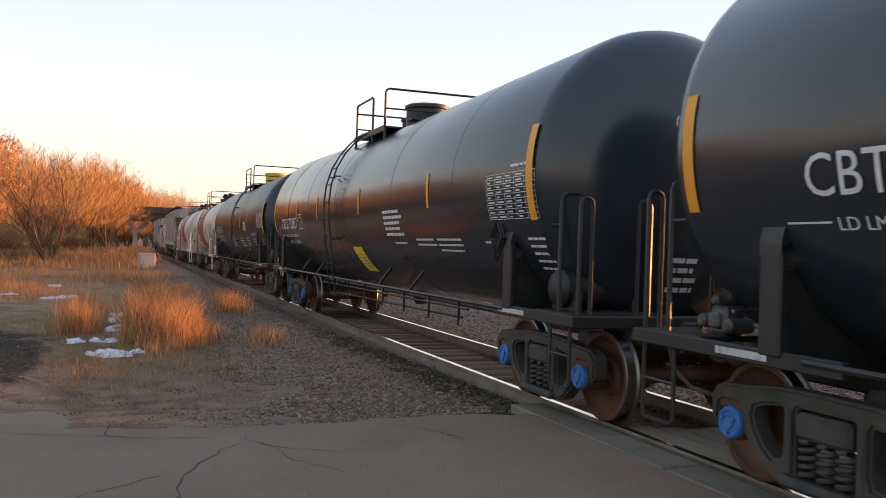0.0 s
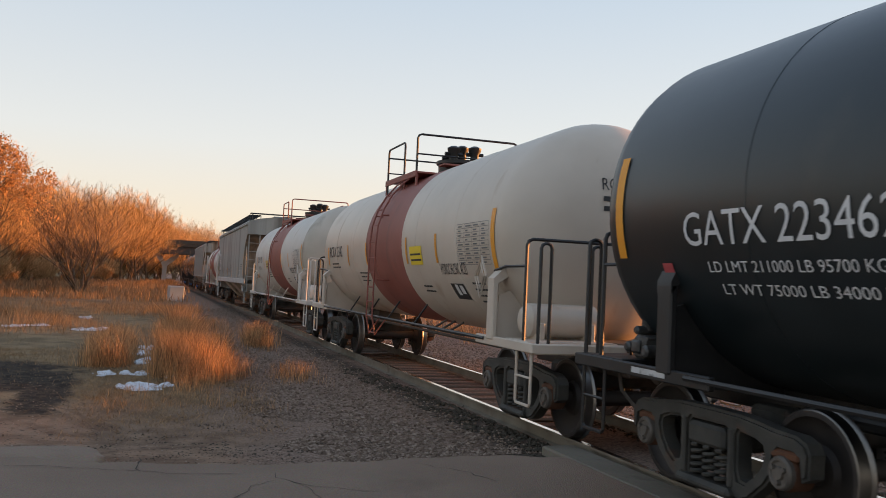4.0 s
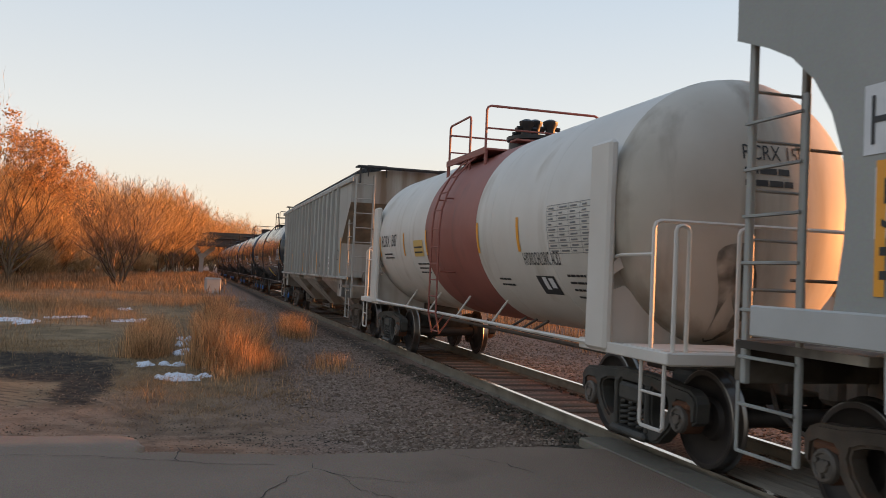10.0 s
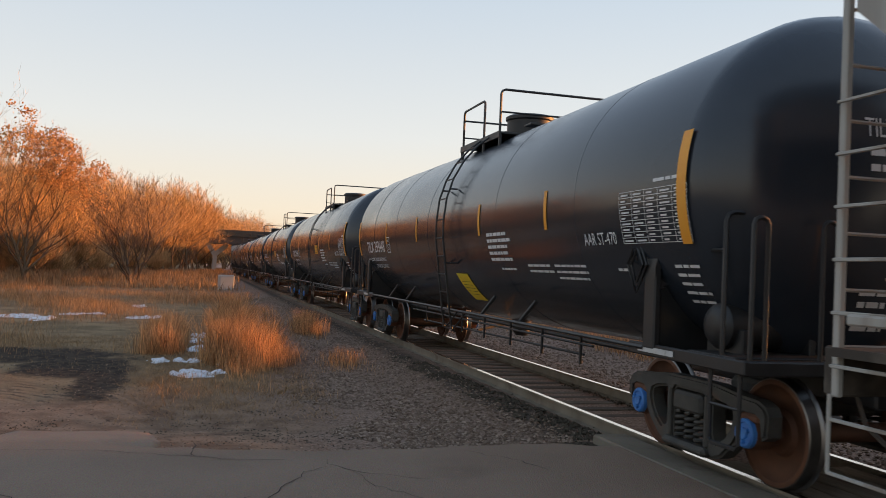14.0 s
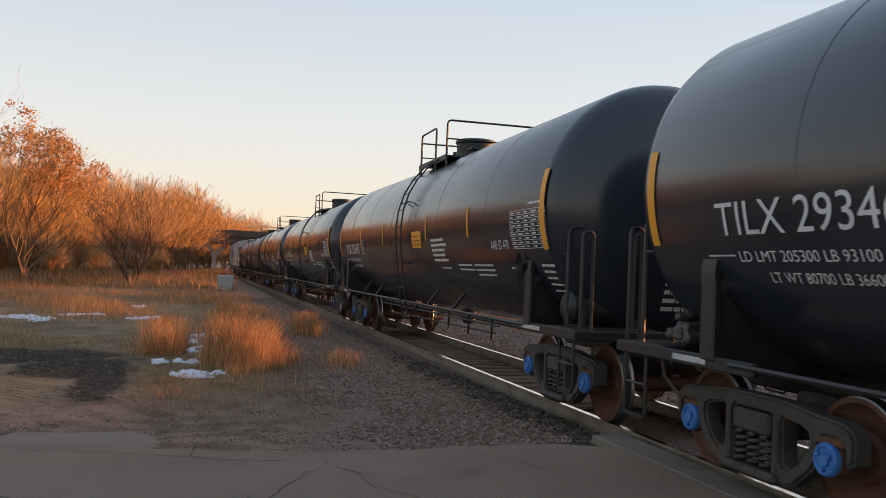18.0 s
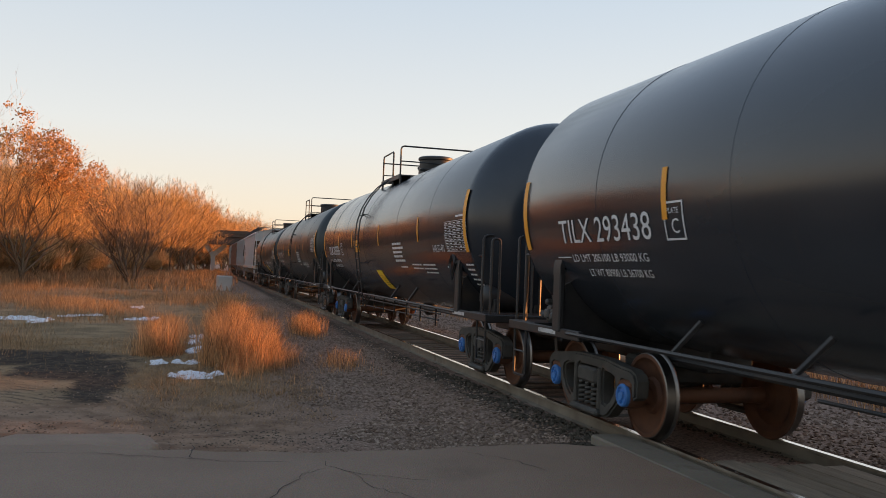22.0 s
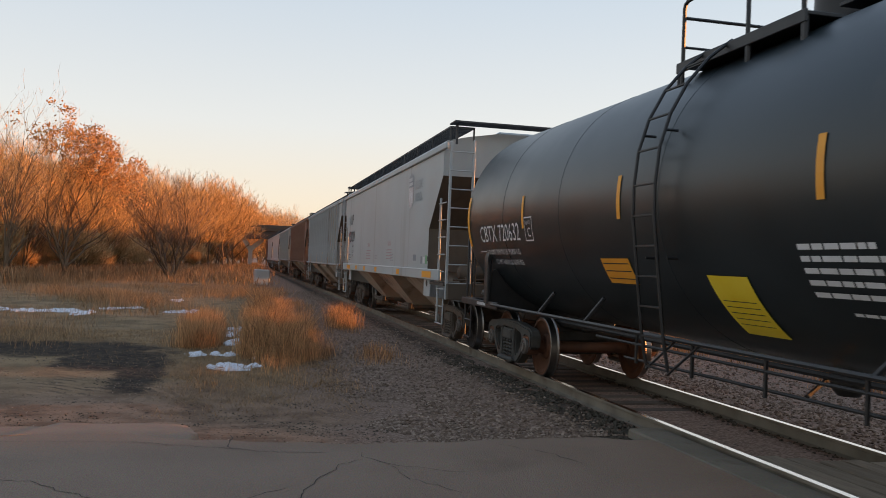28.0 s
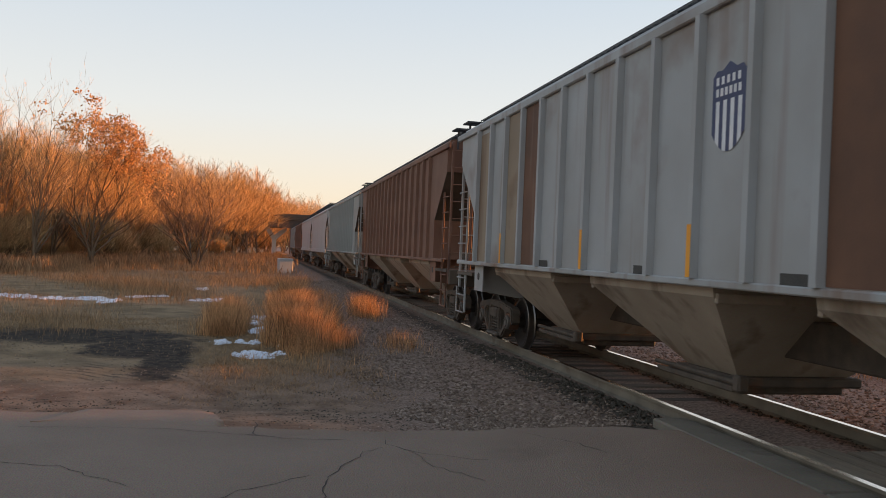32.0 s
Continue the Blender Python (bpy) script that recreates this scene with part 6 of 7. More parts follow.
u, L = middle(246.83, 264.2)
hopper_car("light grey smooth-sided covered hopper with dark lettering", L, M_HOPLIGHT, GROUP, u, sill_mat=M_HOPLIGHT, marks=light_hopper_marks, edge=0.8, over=1.9, bay_at=-0.4, bay_half=1.32, bay_pitch=4.35)
u, L = middle(264.2, 281.9)
hopper_car("pale grey ribbed covered hopper with heavy rust stains", L, M_HOPRUST, GROUP, u, ribs=16, pitch=0.91, rib_at=-0.2, edge=0.72, marks=old_hopper_marks, bay_at=-0.26, bay_half=1.48, bay_pitch=4.43)
rows = ((281.9, 299.4, M_RUST, 16, "rusty brown ribbed covered hopper"), (299.4, 317.6, M_HOPGREY, 16, "grey ribbed covered hopper"),
        (317.6, 335.2, M_HOPLIGHT, 0, "light grey smooth-sided covered hopper"), (335.2, 352.8, M_HOPLIGHT, 0, "light grey smooth-sided covered hopper"),
        (352.8, 370.4, M_RUST, 16, "rusty brown ribbed covered hopper"), (370.4, 388.0, M_HOPGREY, 16, "grey ribbed covered hopper"),
        (388.0, 405.6, M_RUST, 16, "rusty brown ribbed covered hopper"), (405.6, 423.2, M_HOPGREY, 0, "grey smooth-sided covered hopper"),
        (423.2, 440.8, M_HOPGREY, 16, "grey ribbed covered hopper"))
for a, b, body, ribs, label in rows:
    u, L = middle(a, b)
    hopper_car(label, L, body, GROUP, u, ribs=ribs, curved=ribs == 0, edge=0.72 if ribs else 0.45)


# ---- crossing timbers, kerb dirt, cracks, snow ----
rng = random.Random(11)
crossing = tagged(new("level_crossing"), "worn timber planks between and beside the rails", "crossing", "", "structure")
plank_mesh = Geo().box(-0.115, 0.115, -1.2, 1.2, -0.2, -0.012, 0.012).mesh("plank", M_PLANK)
for x in (-0.5, -0.25, 0.0, 0.25, 0.5, 0.96, 1.2):
    for k in range(5):
        y = (7.25 if x < 0 else 7.05 if x < 0.7 else 6.2) - 1.21 - 2.43 * k + 0.05 * math.sin(9 * x + k)
        ob = part("plank", plank_mesh, None, crossing)
        ob.matrix_basis = pose(x, y, rng.uniform(-0.014, 0.0), 0, rng.uniform(-0.8, 0.8), rng.uniform(-0.25, 0.25))
M_STRIP = material("worn_grey_concrete_strip", (0.17, 0.145, 0.112), (0.23, 0.2, 0.158), 1.6, 0.9, 0, 0.5, 50, (0.11, 0.09, 0.068), 0.45, 2.2, vary=0.3)
strip_mesh = Geo().box(-0.2, 0.2, -1.45, 1.45, -0.22, -0.012, 0.02).mesh("crossing_slab", M_STRIP)
for k in range(5):
    ob = part("crossing_slab", strip_mesh, None, crossing, "worn grey concrete slab beside the rail")
    ob.matrix_basis = pose(-1.03 + rng.uniform(-0.01, 0.01), 8.76 - 1.46 - 2.93 * k, -0.02 + rng.uniform(-0.01, 0.005), 0, rng.uniform(-0.5, 0.5), rng.uniform(-0.2, 0.2))

M_CRACK = material("crack_shadow_dirt", (0.05, 0.042, 0.036), (0.075, 0.062, 0.053), 5, 0.95)


def crack_geo(points, width, seed):
    """A jagged sunk-looking strip of dirt along a line on the asphalt."""
    r = random.Random(seed)
    pts = []
    for (xa, ya), (xb, yb) in zip(points, points[1:]):
        n = max(2, int(math.hypot(xb - xa, yb - ya) / 0.09))
        for i in range(n):
            t = i / n
            pts.append((xa + (xb - xa) * t + r.uniform(-0.03, 0.03), ya + (yb - ya) * t + r.uniform(-0.03, 0.03)))
    pts.append(points[-1])
    vs = []
    for i, (x, y) in enumerate(pts):
        xa, ya = pts[max(0, i - 1)]
        xb, yb = pts[min(len(pts) - 1, i + 1)]
        d = math.hypot(xb - xa, yb - ya) or 1
        w = width * r.uniform(0.3, 1.3) * (0.3 if i in (0, len(pts) - 1) else 1)
        for s in (-1, 1):
            px, py = x - s * (yb - ya) / d * w, y + s * (xb - xa) / d * w
            vs.append((px, py, road_z(px, py) + 0.004))
    return Geo().add(vs, [(2 * i, 2 * i + 1, 2 * i + 3, 2 * i + 2) for i in range(len(pts) - 1)])


def road_z(x, y):
    return -0.075 + 0.012 * fbm(x, y, 0.5) + 0.03 * smooth(-3.5, -1.3, -abs(x))


road_1 = bpy.data.objects["road_1"]
for k, (pts, w) in enumerate(((((-7.6, 8.45), (-6.5, 8.38), (-6.0, 8.24), (-5.43, 8.05), (-5.1, 7.9), (-4.6, 7.86)), 0.004), (((-5.43, 8.62), (-5.46, 8.3), (-5.43, 8.05)), 0.008),
                              (((-4.3, 7.86), (-4.24, 7.62), (-4.1, 7.42), (-3.8, 7.21), (-3.5, 7.1)), 0.006), (((-4.3, 7.6), (-4.46, 7.48), (-4.7, 7.07), (-4.92, 6.55), (-5.0, 5.8)), 0.004),
                              (((-5.0, 6.7), (-5.6, 6.2), (-6.2, 5.2)), 0.006), (((-2.9, 8.1), (-2.5, 7.6), (-2.4, 7.2)), 0.005), (((-7.8, 7.3), (-6.9, 7.0), (-6.3, 6.4)), 0.005),
                              (((-4.1, 7.42), (-4.0, 6.9), (-3.7, 6.4)), 0.004))):
    part("crack", crack_geo(pts, w, k), M_CRACK, road_1, "dark dirt-filled crack", sharp=0)


M_APRON = material("pale_worn_concrete_edge", (0.23, 0.163, 0.12), (0.275, 0.2, 0.15), 1.5, 0.92, 0, 0.5, 60, (0.17, 0.13, 0.11), 0.5, 1.6, vary=0.35)
vs = []
for i in range(41):
    t = i / 40
    x = -7.5 + 1.75 * t
    e0, e1 = 8.66 + 0.05 * fbm(x, 3, 2.0), 9.15 + 0.3 * math.sin(math.pi * min(1, 0.15 + t * 0.8)) + 0.14 * fbm(x, 9, 1.8)
    e1 = e0 + (e1 - e0) * smooth(0, 0.25, t) * smooth(1.0, 0.93, t) + 0.02
    for k in range(6):
        y = e0 + (e1 - e0) * k / 5
        vs.append((x, y, road_z(x, min(y, 8.6)) + (-0.05 if k in (0, 5) else 0.0) + 0.006))
part("apron", Geo().add(vs, [(6 * i + k, 6 * i + k + 6, 6 * i + k + 7, 6 * i + k + 1) for i in range(40) for k in range(5)]), M_APRON, road_1, "pale worn concrete patch at the road's edge")


def snow_geo(cx, cy, a, b, seed):
    """A thin crusted remnant of snow with a broken outline."""
    n, rings = 44, 9
    vs, fs = [], []
    for j in range(rings + 1):
        for i in range(n):
            t = 2 * math.pi * i / n
            edge = 1 + 0.38 * noise.noise(Vector((math.cos(t) * 1.6 + seed, math.sin(t) * 1.6, seed * 3.1))) + 0.2 * noise.noise(Vector((math.cos(t) * 4 + seed, math.sin(t) * 4, 1.0)))
            k = j / rings * edge
            x, y = cx + a * k * math.cos(t), cy + b * k * math.sin(t)
            h = 0.012 + 0.024 * (1 - (j / rings) ** 2) + 0.075 * noise.noise(Vector((x * 4.5, y * 2.6, seed))) + 0.045 * noise.noise(Vector((x * 11, y * 8, seed)))
            vs.append((x, y, ground_z(x, y) + (h if j < rings else -0.02)))
    for j in range(rings):
        for i in range(n):
            fs.append((j * n + i, j * n + (i + 1) % n, (j + 1) * n + (i + 1) % n, (j + 1) * n + i))
    return Geo().add(vs, fs)


SNOW = ((-5.45, 16.0, 0.44, 0.42), (-6.18, 17.8, 0.24, 0.34), (-5.6, 17.85, 0.3, 0.3), (-4.85, 17.5, 0.26, 0.26), (-5.5, 20.3, 0.24, 0.6), (-5.55, 22.4, 0.22, 0.6), (-5.45, 24.2, 0.2, 0.7), (-5.15, 16.3, 0.22, 0.26),
        (-7.4, 31.0, 0.52, 0.6), (-7.9, 38.8, 0.3, 0.9), (-11.0, 30.4, 0.6, 0.9), (-10.2, 29.3, 0.4, 0.8), (-9.6, 31.6, 0.42, 0.5), (-8.9, 32.1, 0.34, 0.4), (-11.9, 29.8, 0.5, 0.8), (-12.9, 30.2, 0.55, 0.6), (-13.7, 30.5, 0.4, 0.5), (-6.9, 31.6, 0.25, 0.4))
for k, (x, y, a, b) in enumerate(SNOW):
    ob = new("snow_patch", snow_geo(x, y, a, b, k).mesh("snow_patch", M_SNOW, 60))
    tagged(ob, "thin crusted remnant of old snow on dead grass", "snow", "snow remnants in the verge")


# ---- loose stones ----
def scatter_stones(name, mat, spots, label, category):
    """Many small angular stones in one mesh; spots are (x, y, z, size)."""
    r = np.random.default_rng(len(spots))
    base = np.array([(1, 0, 0), (-1, 0, 0), (0, 1, 0), (0, -1, 0), (0, 0, 0.8), (0, 0, -0.8)], float)
    face = np.array([(0, 2, 4), (2, 1, 4), (1, 3, 4), (3, 0, 4), (2, 0, 5), (1, 2, 5), (3, 1, 5), (0, 3, 5)])
    n = len(spots)
    s = np.array(spots)
    v = base[None] * r.uniform(0.55, 1.25, (n, 6, 1)) + r.uniform(-0.25, 0.25, (n, 6, 3))
    a = r.uniform(0, 6.28, n)
    c, d = np.cos(a), np.sin(a)
    x, y = v[..., 0] * c[:, None] - v[..., 1] * d[:, None], v[..., 0] * d[:, None] + v[..., 1] * c[:, None]
    v = np.stack([x, y, v[..., 2] * 0.75], -1) * s[:, None, 3:4] + s[:, None, :3]
    f = face[None] + 6 * np.arange(n)[:, None, None]
    me = bpy.data.meshes.new(name)
    me.from_pydata(v.reshape(-1, 3).tolist(), [], f.reshape(-1, 3).tolist())
    me.materials.append(mat)
    return tagged(new(name, me), label, category, "", "stuff")


def stone_material():
    m = material("mixed_ballast_stones", (0.15, 0.125, 0.125), (0.3, 0.26, 0.255), 6, 0.9, 0, 0.2, 60)
    n, l = m.node_tree.nodes, m.node_tree.links
    g = n.new("ShaderNodeNewGeometry")
    cr = n.new("ShaderNodeValToRGB")
    cr.color_ramp.elements[0].color, cr.color_ramp.elements[1].color = (0.13, 0.09, 0.066, 1), (0.36, 0.275, 0.215, 1)
    mid = cr.color_ramp.elements.new(0.6)
    mid.color = (0.2, 0.145, 0.108, 1)
    l.new(g.outputs["Random Per Island"], cr.inputs[0])
    l.new(cr.outputs[0], n["Principled BSDF"].inputs["Base Color"])
    return m


M_STONES = stone_material()
r = random.Random(3)
spots = []
while len(spots) < 15000:
    y = 8.8 + 40 * r.random() ** 1.7
    x = -1.15 - 2.9 * r.random() ** 0.8
    if x > -3.9 + 0.5 * math.sin(y * 0.7) + 0.4 * math.sin(y * 2.3):
        spots.append((x, y, ground_z(x, y) + 0.006, r.uniform(0.012, 0.034)))
for _ in range(7000):
    x, y = r.uniform(-10.5, -3.2), 8.7 + 9 * r.random() ** 1.6
    spots.append((x, y, ground_z(x, y) + 0.002, r.uniform(0.006, 0.016)))
scatter_stones("ballast_gravel", M_STONES, spots, "grey and reddish loose gravel beside the rails", "gravel")
spots = []
for _ in range(12000):
    y = 6.9 + 45 * r.random() ** 1.6
    x = 0.95 + 4.2 * r.random()
    spots.append((x, y, ground_z(x, y) + 0.01, r.uniform(0.02, 0.045)))
for _ in range(4000):
    y = 6.9 + 40 * r.random() ** 1.6
    x = r.uniform(-0.65, 0.65)
    spots.append((x, y, -0.2 + 0.012 * r.random(), r.uniform(0.012, 0.03)))
scatter_stones("ballast_stones", M_STONES, spots, "coarse grey ballast stones between and beyond the rails", "gravel")
M_CLOD = material("dark_mossy_dirt", (0.055, 0.048, 0.036), (0.1, 0.083, 0.063), 8, 0.95, 0, 0.4, 40)
spots = []
for _ in range(1700):
    y = 8.5 + 9.0 * r.random() ** 1.7
    x = -0.86 - 0.6 * r.random() ** 1.3 - 0.03 * (y - 8)
    if noise.noise(Vector((x * 3.0, y * 1.4, 8.0))) > -0.12:
        spots.append((x, y, ground_z(x, y) + 0.02 * r.random(), r.uniform(0.01, 0.045)))
for _ in range(700):
    y = 6.9 + 7.0 * r.random() ** 1.5
    x = r.choice((-0.62, 0.6)) + r.gauss(0, 0.07)
    spots.append((x, y, -0.16 + 0.02 * r.random(), r.uniform(0.01, 0.035)))
for _ in range(900):
    a_, q_ = r.uniform(0, 6.283), r.random() ** 0.6
    x, y = (-8.6 + 2.3 * q_ * math.cos(a_), 18.2 + 1.6 * q_ * math.sin(a_)) if r.random() < 0.6 else (-7.0 + 0.6 * q_ * math.cos(a_), 15.2 + 2.7 * q_ * math.sin(a_))
    spots.append((x, y, ground_z(x, y) - 0.002, r.uniform(0.008, 0.026)))
for _ in range(2600):
    x, y = r.uniform(-8.5, -2.6), 8.9 + 3.2 * r.random() ** 1.2
    if noise.noise(Vector((x * 0.8, y * 1.6, 4.0))) + 0.5 * noise.noise(Vector((x * 3, y * 4, 1.0))) > 0.12:
        spots.append((x, y, ground_z(x, y) + 0.002, r.uniform(0.006, 0.02)))
scatter_stones("dirt_clods", M_CLOD, spots, "dark mossy dirt heaped against the rail", "dirt")


# ---- dry grass ----
def grass_patch(name, spots, mat, label, lean=0.35, width=0.006):
    """Many curved blades in one mesh; spots are (x, y, z, height)."""
    r = np.random.default_rng(len(spots) + 7)
    s = np.array(spots)
    n = len(s)
    a, t = r.uniform(0, 6.283, n), r.normal(0, 1, (n, 2)) * lean
    h = s[:, 3]
    w = width * r.uniform(0.6, 1.6, n) * (0.5 + h)
    side = np.stack([np.cos(a), np.sin(a), 0 * a], -1) * w[:, None]
    tip = np.stack([t[:, 0] * h, t[:, 1] * h, h], -1)
    mid = tip * np.array([0.38, 0.38, 0.58])
    b = s[:, :3]
    v = np.stack([b - side, b + side, b + mid + side * 0.75, b + mid - side * 0.75, b + tip], 1).reshape(-1, 3)
    k = 5 * np.arange(n)
    quads = np.stack([k, k + 1, k + 2, k + 3], -1).tolist()
    tris = np.stack([k + 3, k + 2, k + 4], -1).tolist()
    me = bpy.data.meshes.new(name)
    me.from_pydata(v.tolist(), [], quads + tris)
    me.materials.append(mat)
    return tagged(new(name, me), label, "grass", "", "stuff")


def clumped(r, n, inside, height, spread=0.09, per=26):
    """Blades gathered in tussocks; inside() draws a tussock's place and weight."""
    out = []
    while len(out) < n:
        x, y, k = inside()
        for _ in range(max(3, int(per * k))):
            px, py = x + r.gauss(0, spread), y + r.gauss(0, spread * 1.3)
            out.append((px, py, ground_z(px, py) - 0.02, height(px, py) * k * r.uniform(0.45, 1.15)))
    return out[:n]


r = random.Random(21)


def tall_spot():
    while True:
        y = 15.4 + 15 * r.random() ** 1.25
        lo, hi = -5.12 + 0.22 * math.sin(y * 1.3), -3.6 + 0.25 * math.sin(y * 1.1) - 0.03 * (y - 15)
        x = lo + (hi - lo) * r.random() ** 0.8
        k = 0.5 + 0.95 * noise.noise(Vector((x * 1.2, y * 0.6, 7.0)))
        if k > 0.24:
            return x, y, min(1.15, k * r.uniform(0.8, 1.25)) * (0.42 + 0.58 * smooth(15.0, 18.0, y))


grass_patch("tall_dry_grass", clumped(r, 15500, tall_spot, lambda x, y: 1.1, 0.095, 26), M_GRASS, "tall tan dry grass clump in the verge", 0.3, 0.0034)


def small_spot():
    q = r.random()
    if q < 0.55:
        return r.gauss(-6.2, 0.2), 18.9 + abs(r.gauss(0, 3.2)), r.uniform(0.4, 0.95)
    if q < 0.75:
        return r.gauss(-2.45, 0.14), r.gauss(25.3, 0.9), r.uniform(0.5, 0.85)
    if q < 0.85:
        return r.gauss(-2.65, 0.2), r.gauss(17.1, 0.6), r.uniform(0.2, 0.45)
    return r.uniform(-6.0, -3.4), r.uniform(12.9, 15.6), r.uniform(0.1, 0.3)


grass_patch("dry_grass_tufts", clumped(r, 9000, small_spot, lambda x, y: 0.8, 0.1), M_GRASS, "small tufts of tan dry grass", 0.3, 0.0038)


def field_spot():
    y = 16 + 62 * r.random() ** 1.5
    x = -3.0 - (7 + 0.55 * y) * r.random()
    k = 0.55 + 0.75 * noise.noise(Vector((x * 0.25, y * 0.14, 2.0)))
    if -11 < x < -5.2 and y < 19:
        k *= 0.12
    if y < 27 and x > -9 and not (x > -5.6):
        k *= 0.45
    return x, y, max(0.1, min(1.0, k * (0.55 + 0.4 * smooth(22, 40, y) - 0.3 * smooth(45, 65, y))))


grass_patch("field_grass", clumped(r, 60000, field_spot, lambda x, y: 0.68, 0.28, 22), M_GRASSPALE, "pale dead grass covering the field", 0.42, 0.006)


def bank_spot():
    y = 7.6 + 110 * r.random() ** 1.6
    return 5.3 + 5.0 * r.random() ** 1.3, y, r.uniform(0.5, 1.1)


grass_patch("bank_grass", clumped(r, 32000, bank_spot, lambda x, y: 0.75, 0.22, 26), M_GRASS, "tall dry grass on the bank beyond the track", 0.34, 0.006)


def stubble_spot():
    while True:
        x, y = r.uniform(-13, -3.6), 11.0 + 12 * r.random() ** 1.2
        if (x + 8.8) ** 2 / 6 + (y - 18.2) ** 2 / 2.6 > 1 and ((x + 7.0) / 0.5) ** 2 + ((y - 15.2) / 2.6) ** 2 > 1 and (x > -6.4 or y > 19.5) and r.random() < smooth(10.5, 15, y) + 0.15:
            return x, y, r.uniform(0.5, 1.0)


grass_patch("grass_stubble", clumped(r, 30000, stubble_spot, lambda x, y: 0.11, 0.16, 14), M_GRASSPALE, "short flattened dead turf", 1.1, 0.005)


def edge_spot():
    b = r.uniform(-0.42, 0.02)
    d = line_at(b) * r.uniform(0.7, 1.0)
    return -5.45 + b * d, d, r.uniform(0.6, 1.2)


LINE = ((-0.42, 52), (-0.34, 60), (-0.27, 66), (-0.2, 78), (-0.14, 92), (-0.085, 112), (-0.035, 138), (-0.005, 165), (0.008, 212), (0.03, 230), (0.055, 262))


def line_at(b):
    for (b0, d0), (b1, d1) in zip(LINE, LINE[1:]):
        if b <= b1:
            return d0 + (d1 - d0) * (b - b0) / (b1 - b0)
    return LINE[-1][1]


grass_patch("rough_grass", clumped(r, 26000, edge_spot, lambda x, y: 0.85, 0.5, 20), M_GRASSPALE, "tall rough dry grass before the wood", 0.3, 0.016)


def far_spot():
    y = 60 + 135 * r.random() ** 1.2
    x = -5.45 + y * r.uniform(-0.16, 0.028)
    return x, y, r.uniform(0.5, 1.1)


grass_patch("far_field_grass", clumped(r, 14000, far_spot, lambda x, y: 0.7, 0.7, 22), M_GRASSPALE, "pale dead grass far along the track", 0.35, 0.02)


# ---- trees ----
def grow(seed, height, spread, limbs, depth=4, multi=1, twig_len=1.0, twig_w=0.012, twigs_per=7, base_r=None, lean=0.45):
    """A bare tree: trunk and limbs as tapering tubes, the crown as many fine twigs. Returns the two shapes and the twig ends."""
    r = random.Random(seed)
    wood, ends = Geo(), []
    tw_v, tw_f = [], []

    def branch(p, d, length, rad, level):
        n = 4 if level == 0 else 3
        pts, q, dd = [p], p.copy(), d.copy()
        for i in range(n):
            dd = (dd + Vector((r.gauss(0, 0.13), r.gauss(0, 0.13), r.gauss(0.05, 0.07)))).normalized()
            q = q + dd * length / n
            pts.append(q.copy())
        wood.tube(pts, rad, 6 if level == 0 else 4 if level == 1 else 3, taper=rad * (0.45 if level else 0.5))
        if level >= depth - 1:
            for _ in range(twigs_per):
                k = r.randint(1, n)
                twig(pts[k], dd, twig_len * r.uniform(0.5, 1.2), 0)
            ends.extend(pts[1:])
            return
        kids = limbs if level == 0 else r.randint(3, 4)
        for i in range(kids):
            t = r.uniform(0.3, 1.0) if level else 0.14 + 0.86 * (i + 0.5) / kids
            k = min(n - 1, int(t * n))
            s = pts[k].lerp(pts[k + 1], t * n - k)
            a = 2.4 * i + r.uniform(0, 1.0) + seed
            out = Vector((math.cos(a), math.sin(a), 0))
            nd = (dd * (1.15 - 0.25 * spread) + out * spread * r.uniform(0.7, 1.15) + Vector((0, 0, 0.25))).normalized()
            branch(s, nd, length * r.uniform(0.5, 0.72), rad * (0.62 if level == 0 else 0.55) * (1.1 - 0.5 * t), level + 1)

    def twig(p, d, length, lv):
        dd = (d + Vector((r.gauss(0, 0.55), r.gauss(0, 0.55), r.gauss(0.18, 0.35)))).normalized()
        side = dd.orthogonal().normalized()
        side.rotate(Matrix.Rotation(r.uniform(0, 6.28), 3, dd))
        w = side * twig_w * r.uniform(0.7, 1.2) * (1 if lv == 0 else 0.7)
        m = p + dd * length * 0.5 + Vector((0, 0, 0.05 * length))
        e = p + (dd + Vector((0, 0, 0.2))) * length
        k = len(tw_v)
        tw_v.extend([p - w, p + w, m + w * 0.7, m - w * 0.7, e])
        tw_f.append((k, k + 1, k + 2, k + 3))
        tw_f.append((k + 3, k + 2, k + 4))
        ends.append(e)
        if lv < 1:
            for _ in range(3):
                twig(p.lerp(e, r.uniform(0.25, 0.9)), dd, length * 0.6, lv + 1)

    for i in range(multi):
        way = Vector((0, 0, 1)) if multi == 1 else Vector((math.cos(6.28 * i / multi) * lean, math.sin(6.28 * i / multi) * lean, 1)).normalized()
        branch(Vector((0.12 * i, 0, -0.3)), way, height * (0.62 if multi == 1 else 0.5), base_r or height * 0.014, 0)
    return wood, (tw_v, tw_f), ends


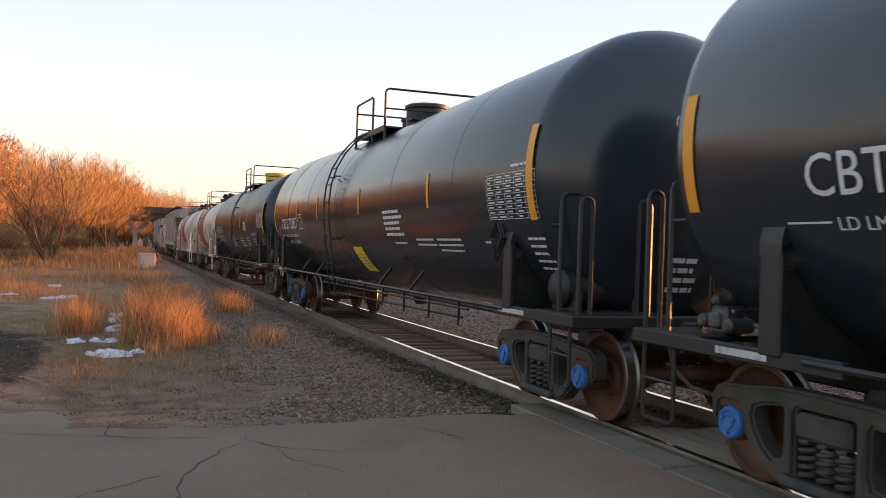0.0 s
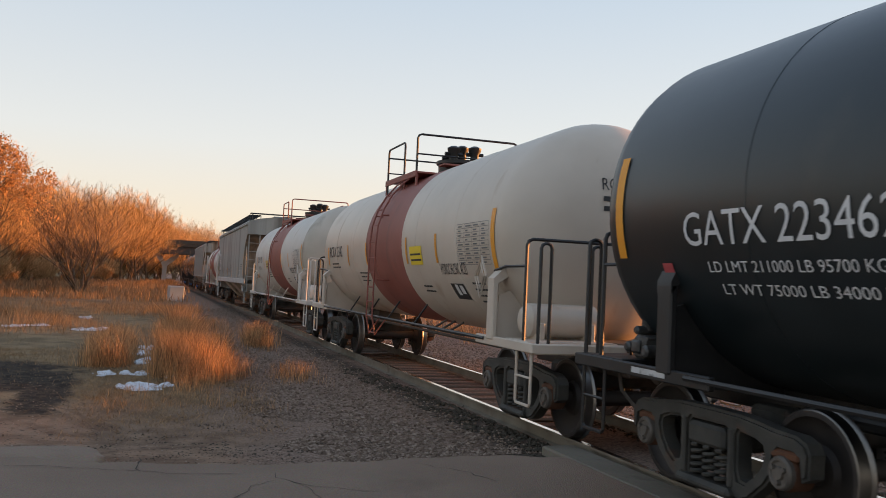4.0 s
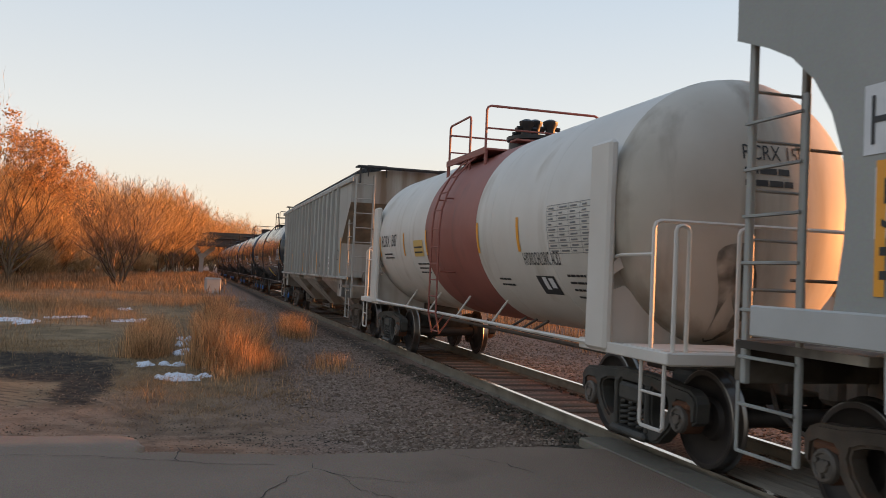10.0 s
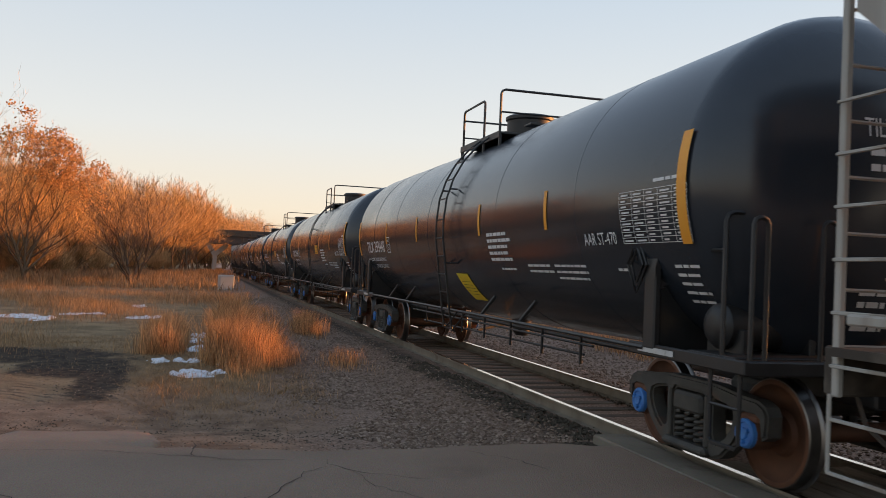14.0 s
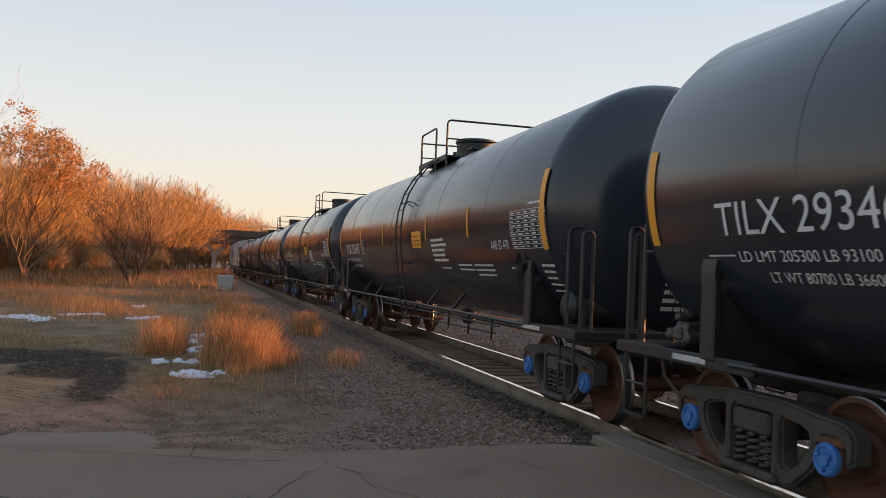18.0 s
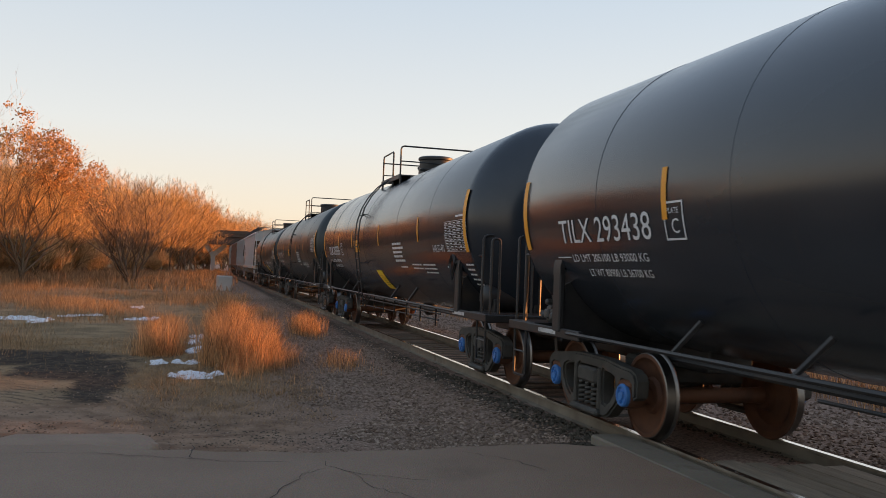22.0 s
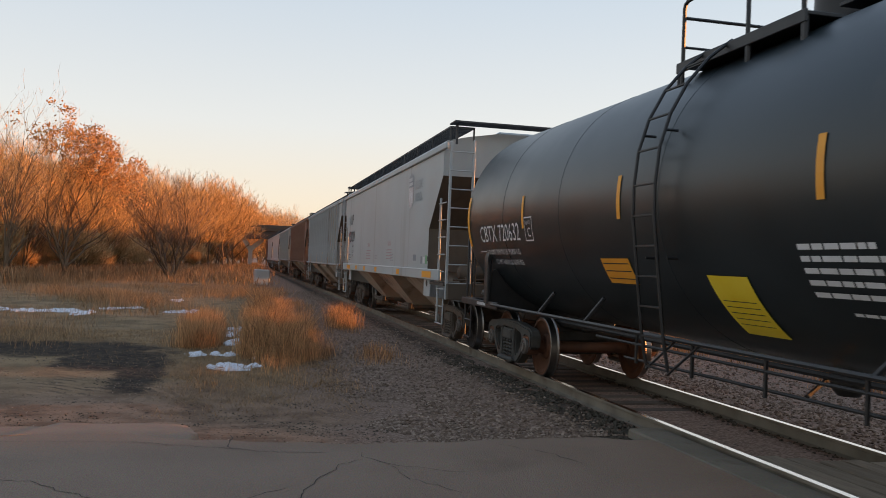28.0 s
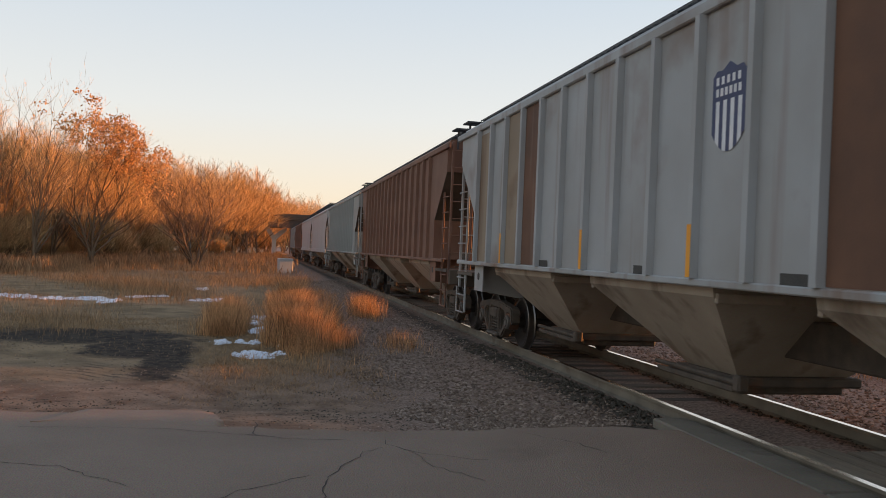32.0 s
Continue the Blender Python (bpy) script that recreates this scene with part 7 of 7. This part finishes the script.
def tree_meshes(name, seed, height, twig_mat=None, bark=None, within=None, **kw):
    wood, (tv, tf), ends = grow(seed, height, **kw)
    top = max(v[2] for v in tv)
    k = height / top
    wv, tv = [Vector(v) * k for v in wood.v], [v * k for v in tv]
    wf = wood.f
    if within:      # broken off where the crown ends
        wf = [f for f in wf if within(wv[f[0]]) and within(wv[f[0]] - Vector((0, 0, 0.4)))]
        tf = [f for f in tf if within(tv[f[0]])]
    me_w = bpy.data.meshes.new("trunk")
    me_w.from_pydata([tuple(v) for v in wv], [], wf)
    me_w.materials.append(bark or M_BARK)
    me_t = bpy.data.meshes.new("crown")
    me_t.from_pydata([tuple(v) for v in tv], [], tf)
    me_t.materials.append(twig_mat or M_TWIG)
    return me_w, me_t, [e * k for e in ends]


KINDS = [tree_meshes("tree", 10 + i, 13.0, spread=0.85 + 0.12 * (i % 3), limbs=12, twigs_per=8, twig_len=1.5, twig_w=0.021) for i in range(5)]
BUSHES = [tree_meshes("bush", 40 + i, 5.0, M_BRUSH, spread=0.95, limbs=6, multi=5, depth=3, twigs_per=12, twig_len=1.1, twig_w=0.016, base_r=0.05) for i in range(3)]


def plant(kind, name, label, category, group, x, y, scale, turn, extra=None):
    ob = thing(name, label, category, group)
    part("trunk", kind[0], None, ob)
    part("crown", kind[1], None, ob, "fine bare twigs")
    if extra:
        part("leaves", extra, None, ob, "withered rust-brown leaves")
    ob.matrix_world = pose(x, y, ground_z(x, y), 0, 0, turn) @ Matrix.Diagonal((scale, scale, scale, 1))
    return ob


def spot(px, dist):
    """A place at a bearing from the camera's standpoint, dist metres along the track's direction."""
    return -5.45 + px * dist, dist


r = random.Random(77)
WOOD = "bare trees of the wood"
for row, (gap_, back) in enumerate(((0.024, 0), (0.022, 10), (0.024, 24), (0.028, 42), (0.03, 70))):
    b = -0.42 + 0.011 * row
    while b < 0.06:
        d = line_at(b) + back + r.uniform(-4, 4)
        x, y = spot(b + r.uniform(-0.006, 0.006), d)
        plant(KINDS[r.randrange(5)], "tree", "bare deciduous tree at the edge of the wood", "tree", WOOD, x, y, r.uniform(0.78, 1.05) * (1 + 0.38 * smooth(100, 150, d) + 0.12 * smooth(150, 220, d)), r.uniform(0, 360))
        b += gap_ * r.uniform(0.75, 1.25) * (0.6 + 60 / d * 0.5)
for row, (back, last) in enumerate(((-5, -0.045), (2, -0.04), (10, -0.03), (26, 0.045), (40, 0.06), (58, 0.06))):
    b = -0.42
    while b < last:
        d = (line_at(b) + back) * r.uniform(0.97, 1.03)
        if back > 20 and b > -0.05:
            d = max(d, 212)
        x, y = spot(b + r.uniform(-0.004, 0.004), d)
        plant(BUSHES[r.randrange(3)], "shrub", "leafless brown shrub before the wood", "shrub", "shrubs before the wood", x, y, r.uniform(0.4, 1.25) * (1 + 0.5 * smooth(90, 200, d)) * (1.3 if back > 20 else 1), r.uniform(0, 360))
        b += r.uniform(0.014, 0.034)

# the bare spreading tree and the one that kept its leaves
big_bush = tree_meshes("spreading_tree", 91, 9.4, M_SHADETWIG, M_SHADETWIG, spread=0.85, limbs=6, multi=5, depth=4, twigs_per=3, twig_len=0.9, twig_w=0.011, base_r=0.1)
x, y = spot(-0.0758, 72)
plant(big_bush, "spreading_tree", "bare many-stemmed tree spreading at the field's edge", "tree", "", x, y, 1.0, 40)


def leaf_mesh(ends, n, seed, size):
    """Leaves in bunches along the outer side of a crown that falls away to the right."""
    r = random.Random(seed)
    vs, fs = [], []
    pool = [e for e in ends if -2.6 < e.x < 6.2 and 11.4 - 0.76 * max(-1.5, e.x) - 4.6 * r.random() ** 0.8 < e.z < 11.6 - 0.74 * e.x]
    hubs = [r.choice(pool) for _ in range(n // 20)]
    while len(fs) < n:
        c = r.choice(hubs) + Vector((r.gauss(0, 0.24), r.gauss(0, 0.24), r.gauss(-0.05, 0.13)))
        d = Vector((r.gauss(0, 1), r.gauss(0, 1), r.gauss(-0.6, 0.8))).normalized()
        o = d.orthogonal().normalized() * size * r.uniform(0.3, 0.5)
        d *= size * r.uniform(0.7, 1.3)
        k = len(vs)
        vs += [c, c + d * 0.5 + o, c + d, c + d * 0.5 - o]
        fs.append((k, k + 1, k + 2, k + 3))
    me = bpy.data.meshes.new("leaves")
    me.from_pydata([tuple(v) for v in vs], [], fs)
    me.materials.append(M_LEAF)
    return me


oak = tree_meshes("oak", 63, 12.6, within=lambda v: v.z < 11.9 - 0.74 * v.x, spread=0.95, limbs=10, multi=3, lean=0.16, twigs_per=3, twig_len=1.0, twig_w=0.011, base_r=0.12)
x, y = spot(-0.183, 62)
plant(oak, "oak_tree", "tall oak with withered rust-brown leaves", "tree", "", x, y, 1.0, 0, leaf_mesh(oak[2], 6200, 4, 0.165))
tall = tree_meshes("tall_tree", 65, 14.5, M_BRUSH, spread=0.6, limbs=8, multi=2, lean=0.14, twigs_per=3, twig_len=1.2, twig_w=0.012, base_r=0.15)
for b, d, s in ((-0.2404, 56, 0.92), (-0.275, 60, 0.96), (-0.222, 66, 0.86), (-0.31, 62, 0.9)):
    x, y = spot(b, d)
    plant(tall, "tree", "tall slender bare tree", "tree", WOOD, x, y, s, 90 * s * 7)

# a concrete block beside the track, before the bridge
block = new("concrete_block", Geo().box(-0.52, 0.52, -0.45, 0.45, -0.1, 1.05, 0.06).mesh("concrete_block", M_CONCRETE))
block.matrix_world = pose(-3.75, 64, -0.3, 0, 0, 8)
tagged(block, "pale concrete block standing beside the track", "block")

# ---- motion ----
def travelled(t):
    """How far the train has rolled at t seconds."""
    return 8.215 * t + 0.0013 * t * t


def motions():
    for car, u, wheels in TRAIN:
        walk(car, [(t, along(u - travelled(t))) for t in [float(k) for k in range(33)]])
        for ws, a, y in wheels:
            rows = [(0.0, pose(0, a, 0.457))]
            k = 0
            while k <= 960:
                t = k / 30
                s = u + y + a - travelled(t)
                if 1.0 < s < 24.0 and k > 0:
                    rows.append((t, pose(0, a, 0.457, math.degrees(travelled(t) / 0.457) % 360)))
                k += 2
            if len(rows) > 1:
                first = rows[1]
                rows[0] = (0.0, pose(0, a, 0.457, math.degrees(travelled(first[0]) / 0.457) % 360))
                if rows[-1][0] < 32:
                    rows.append((32.0, rows[-1][1]))
                walk(ws, rows)


motions()
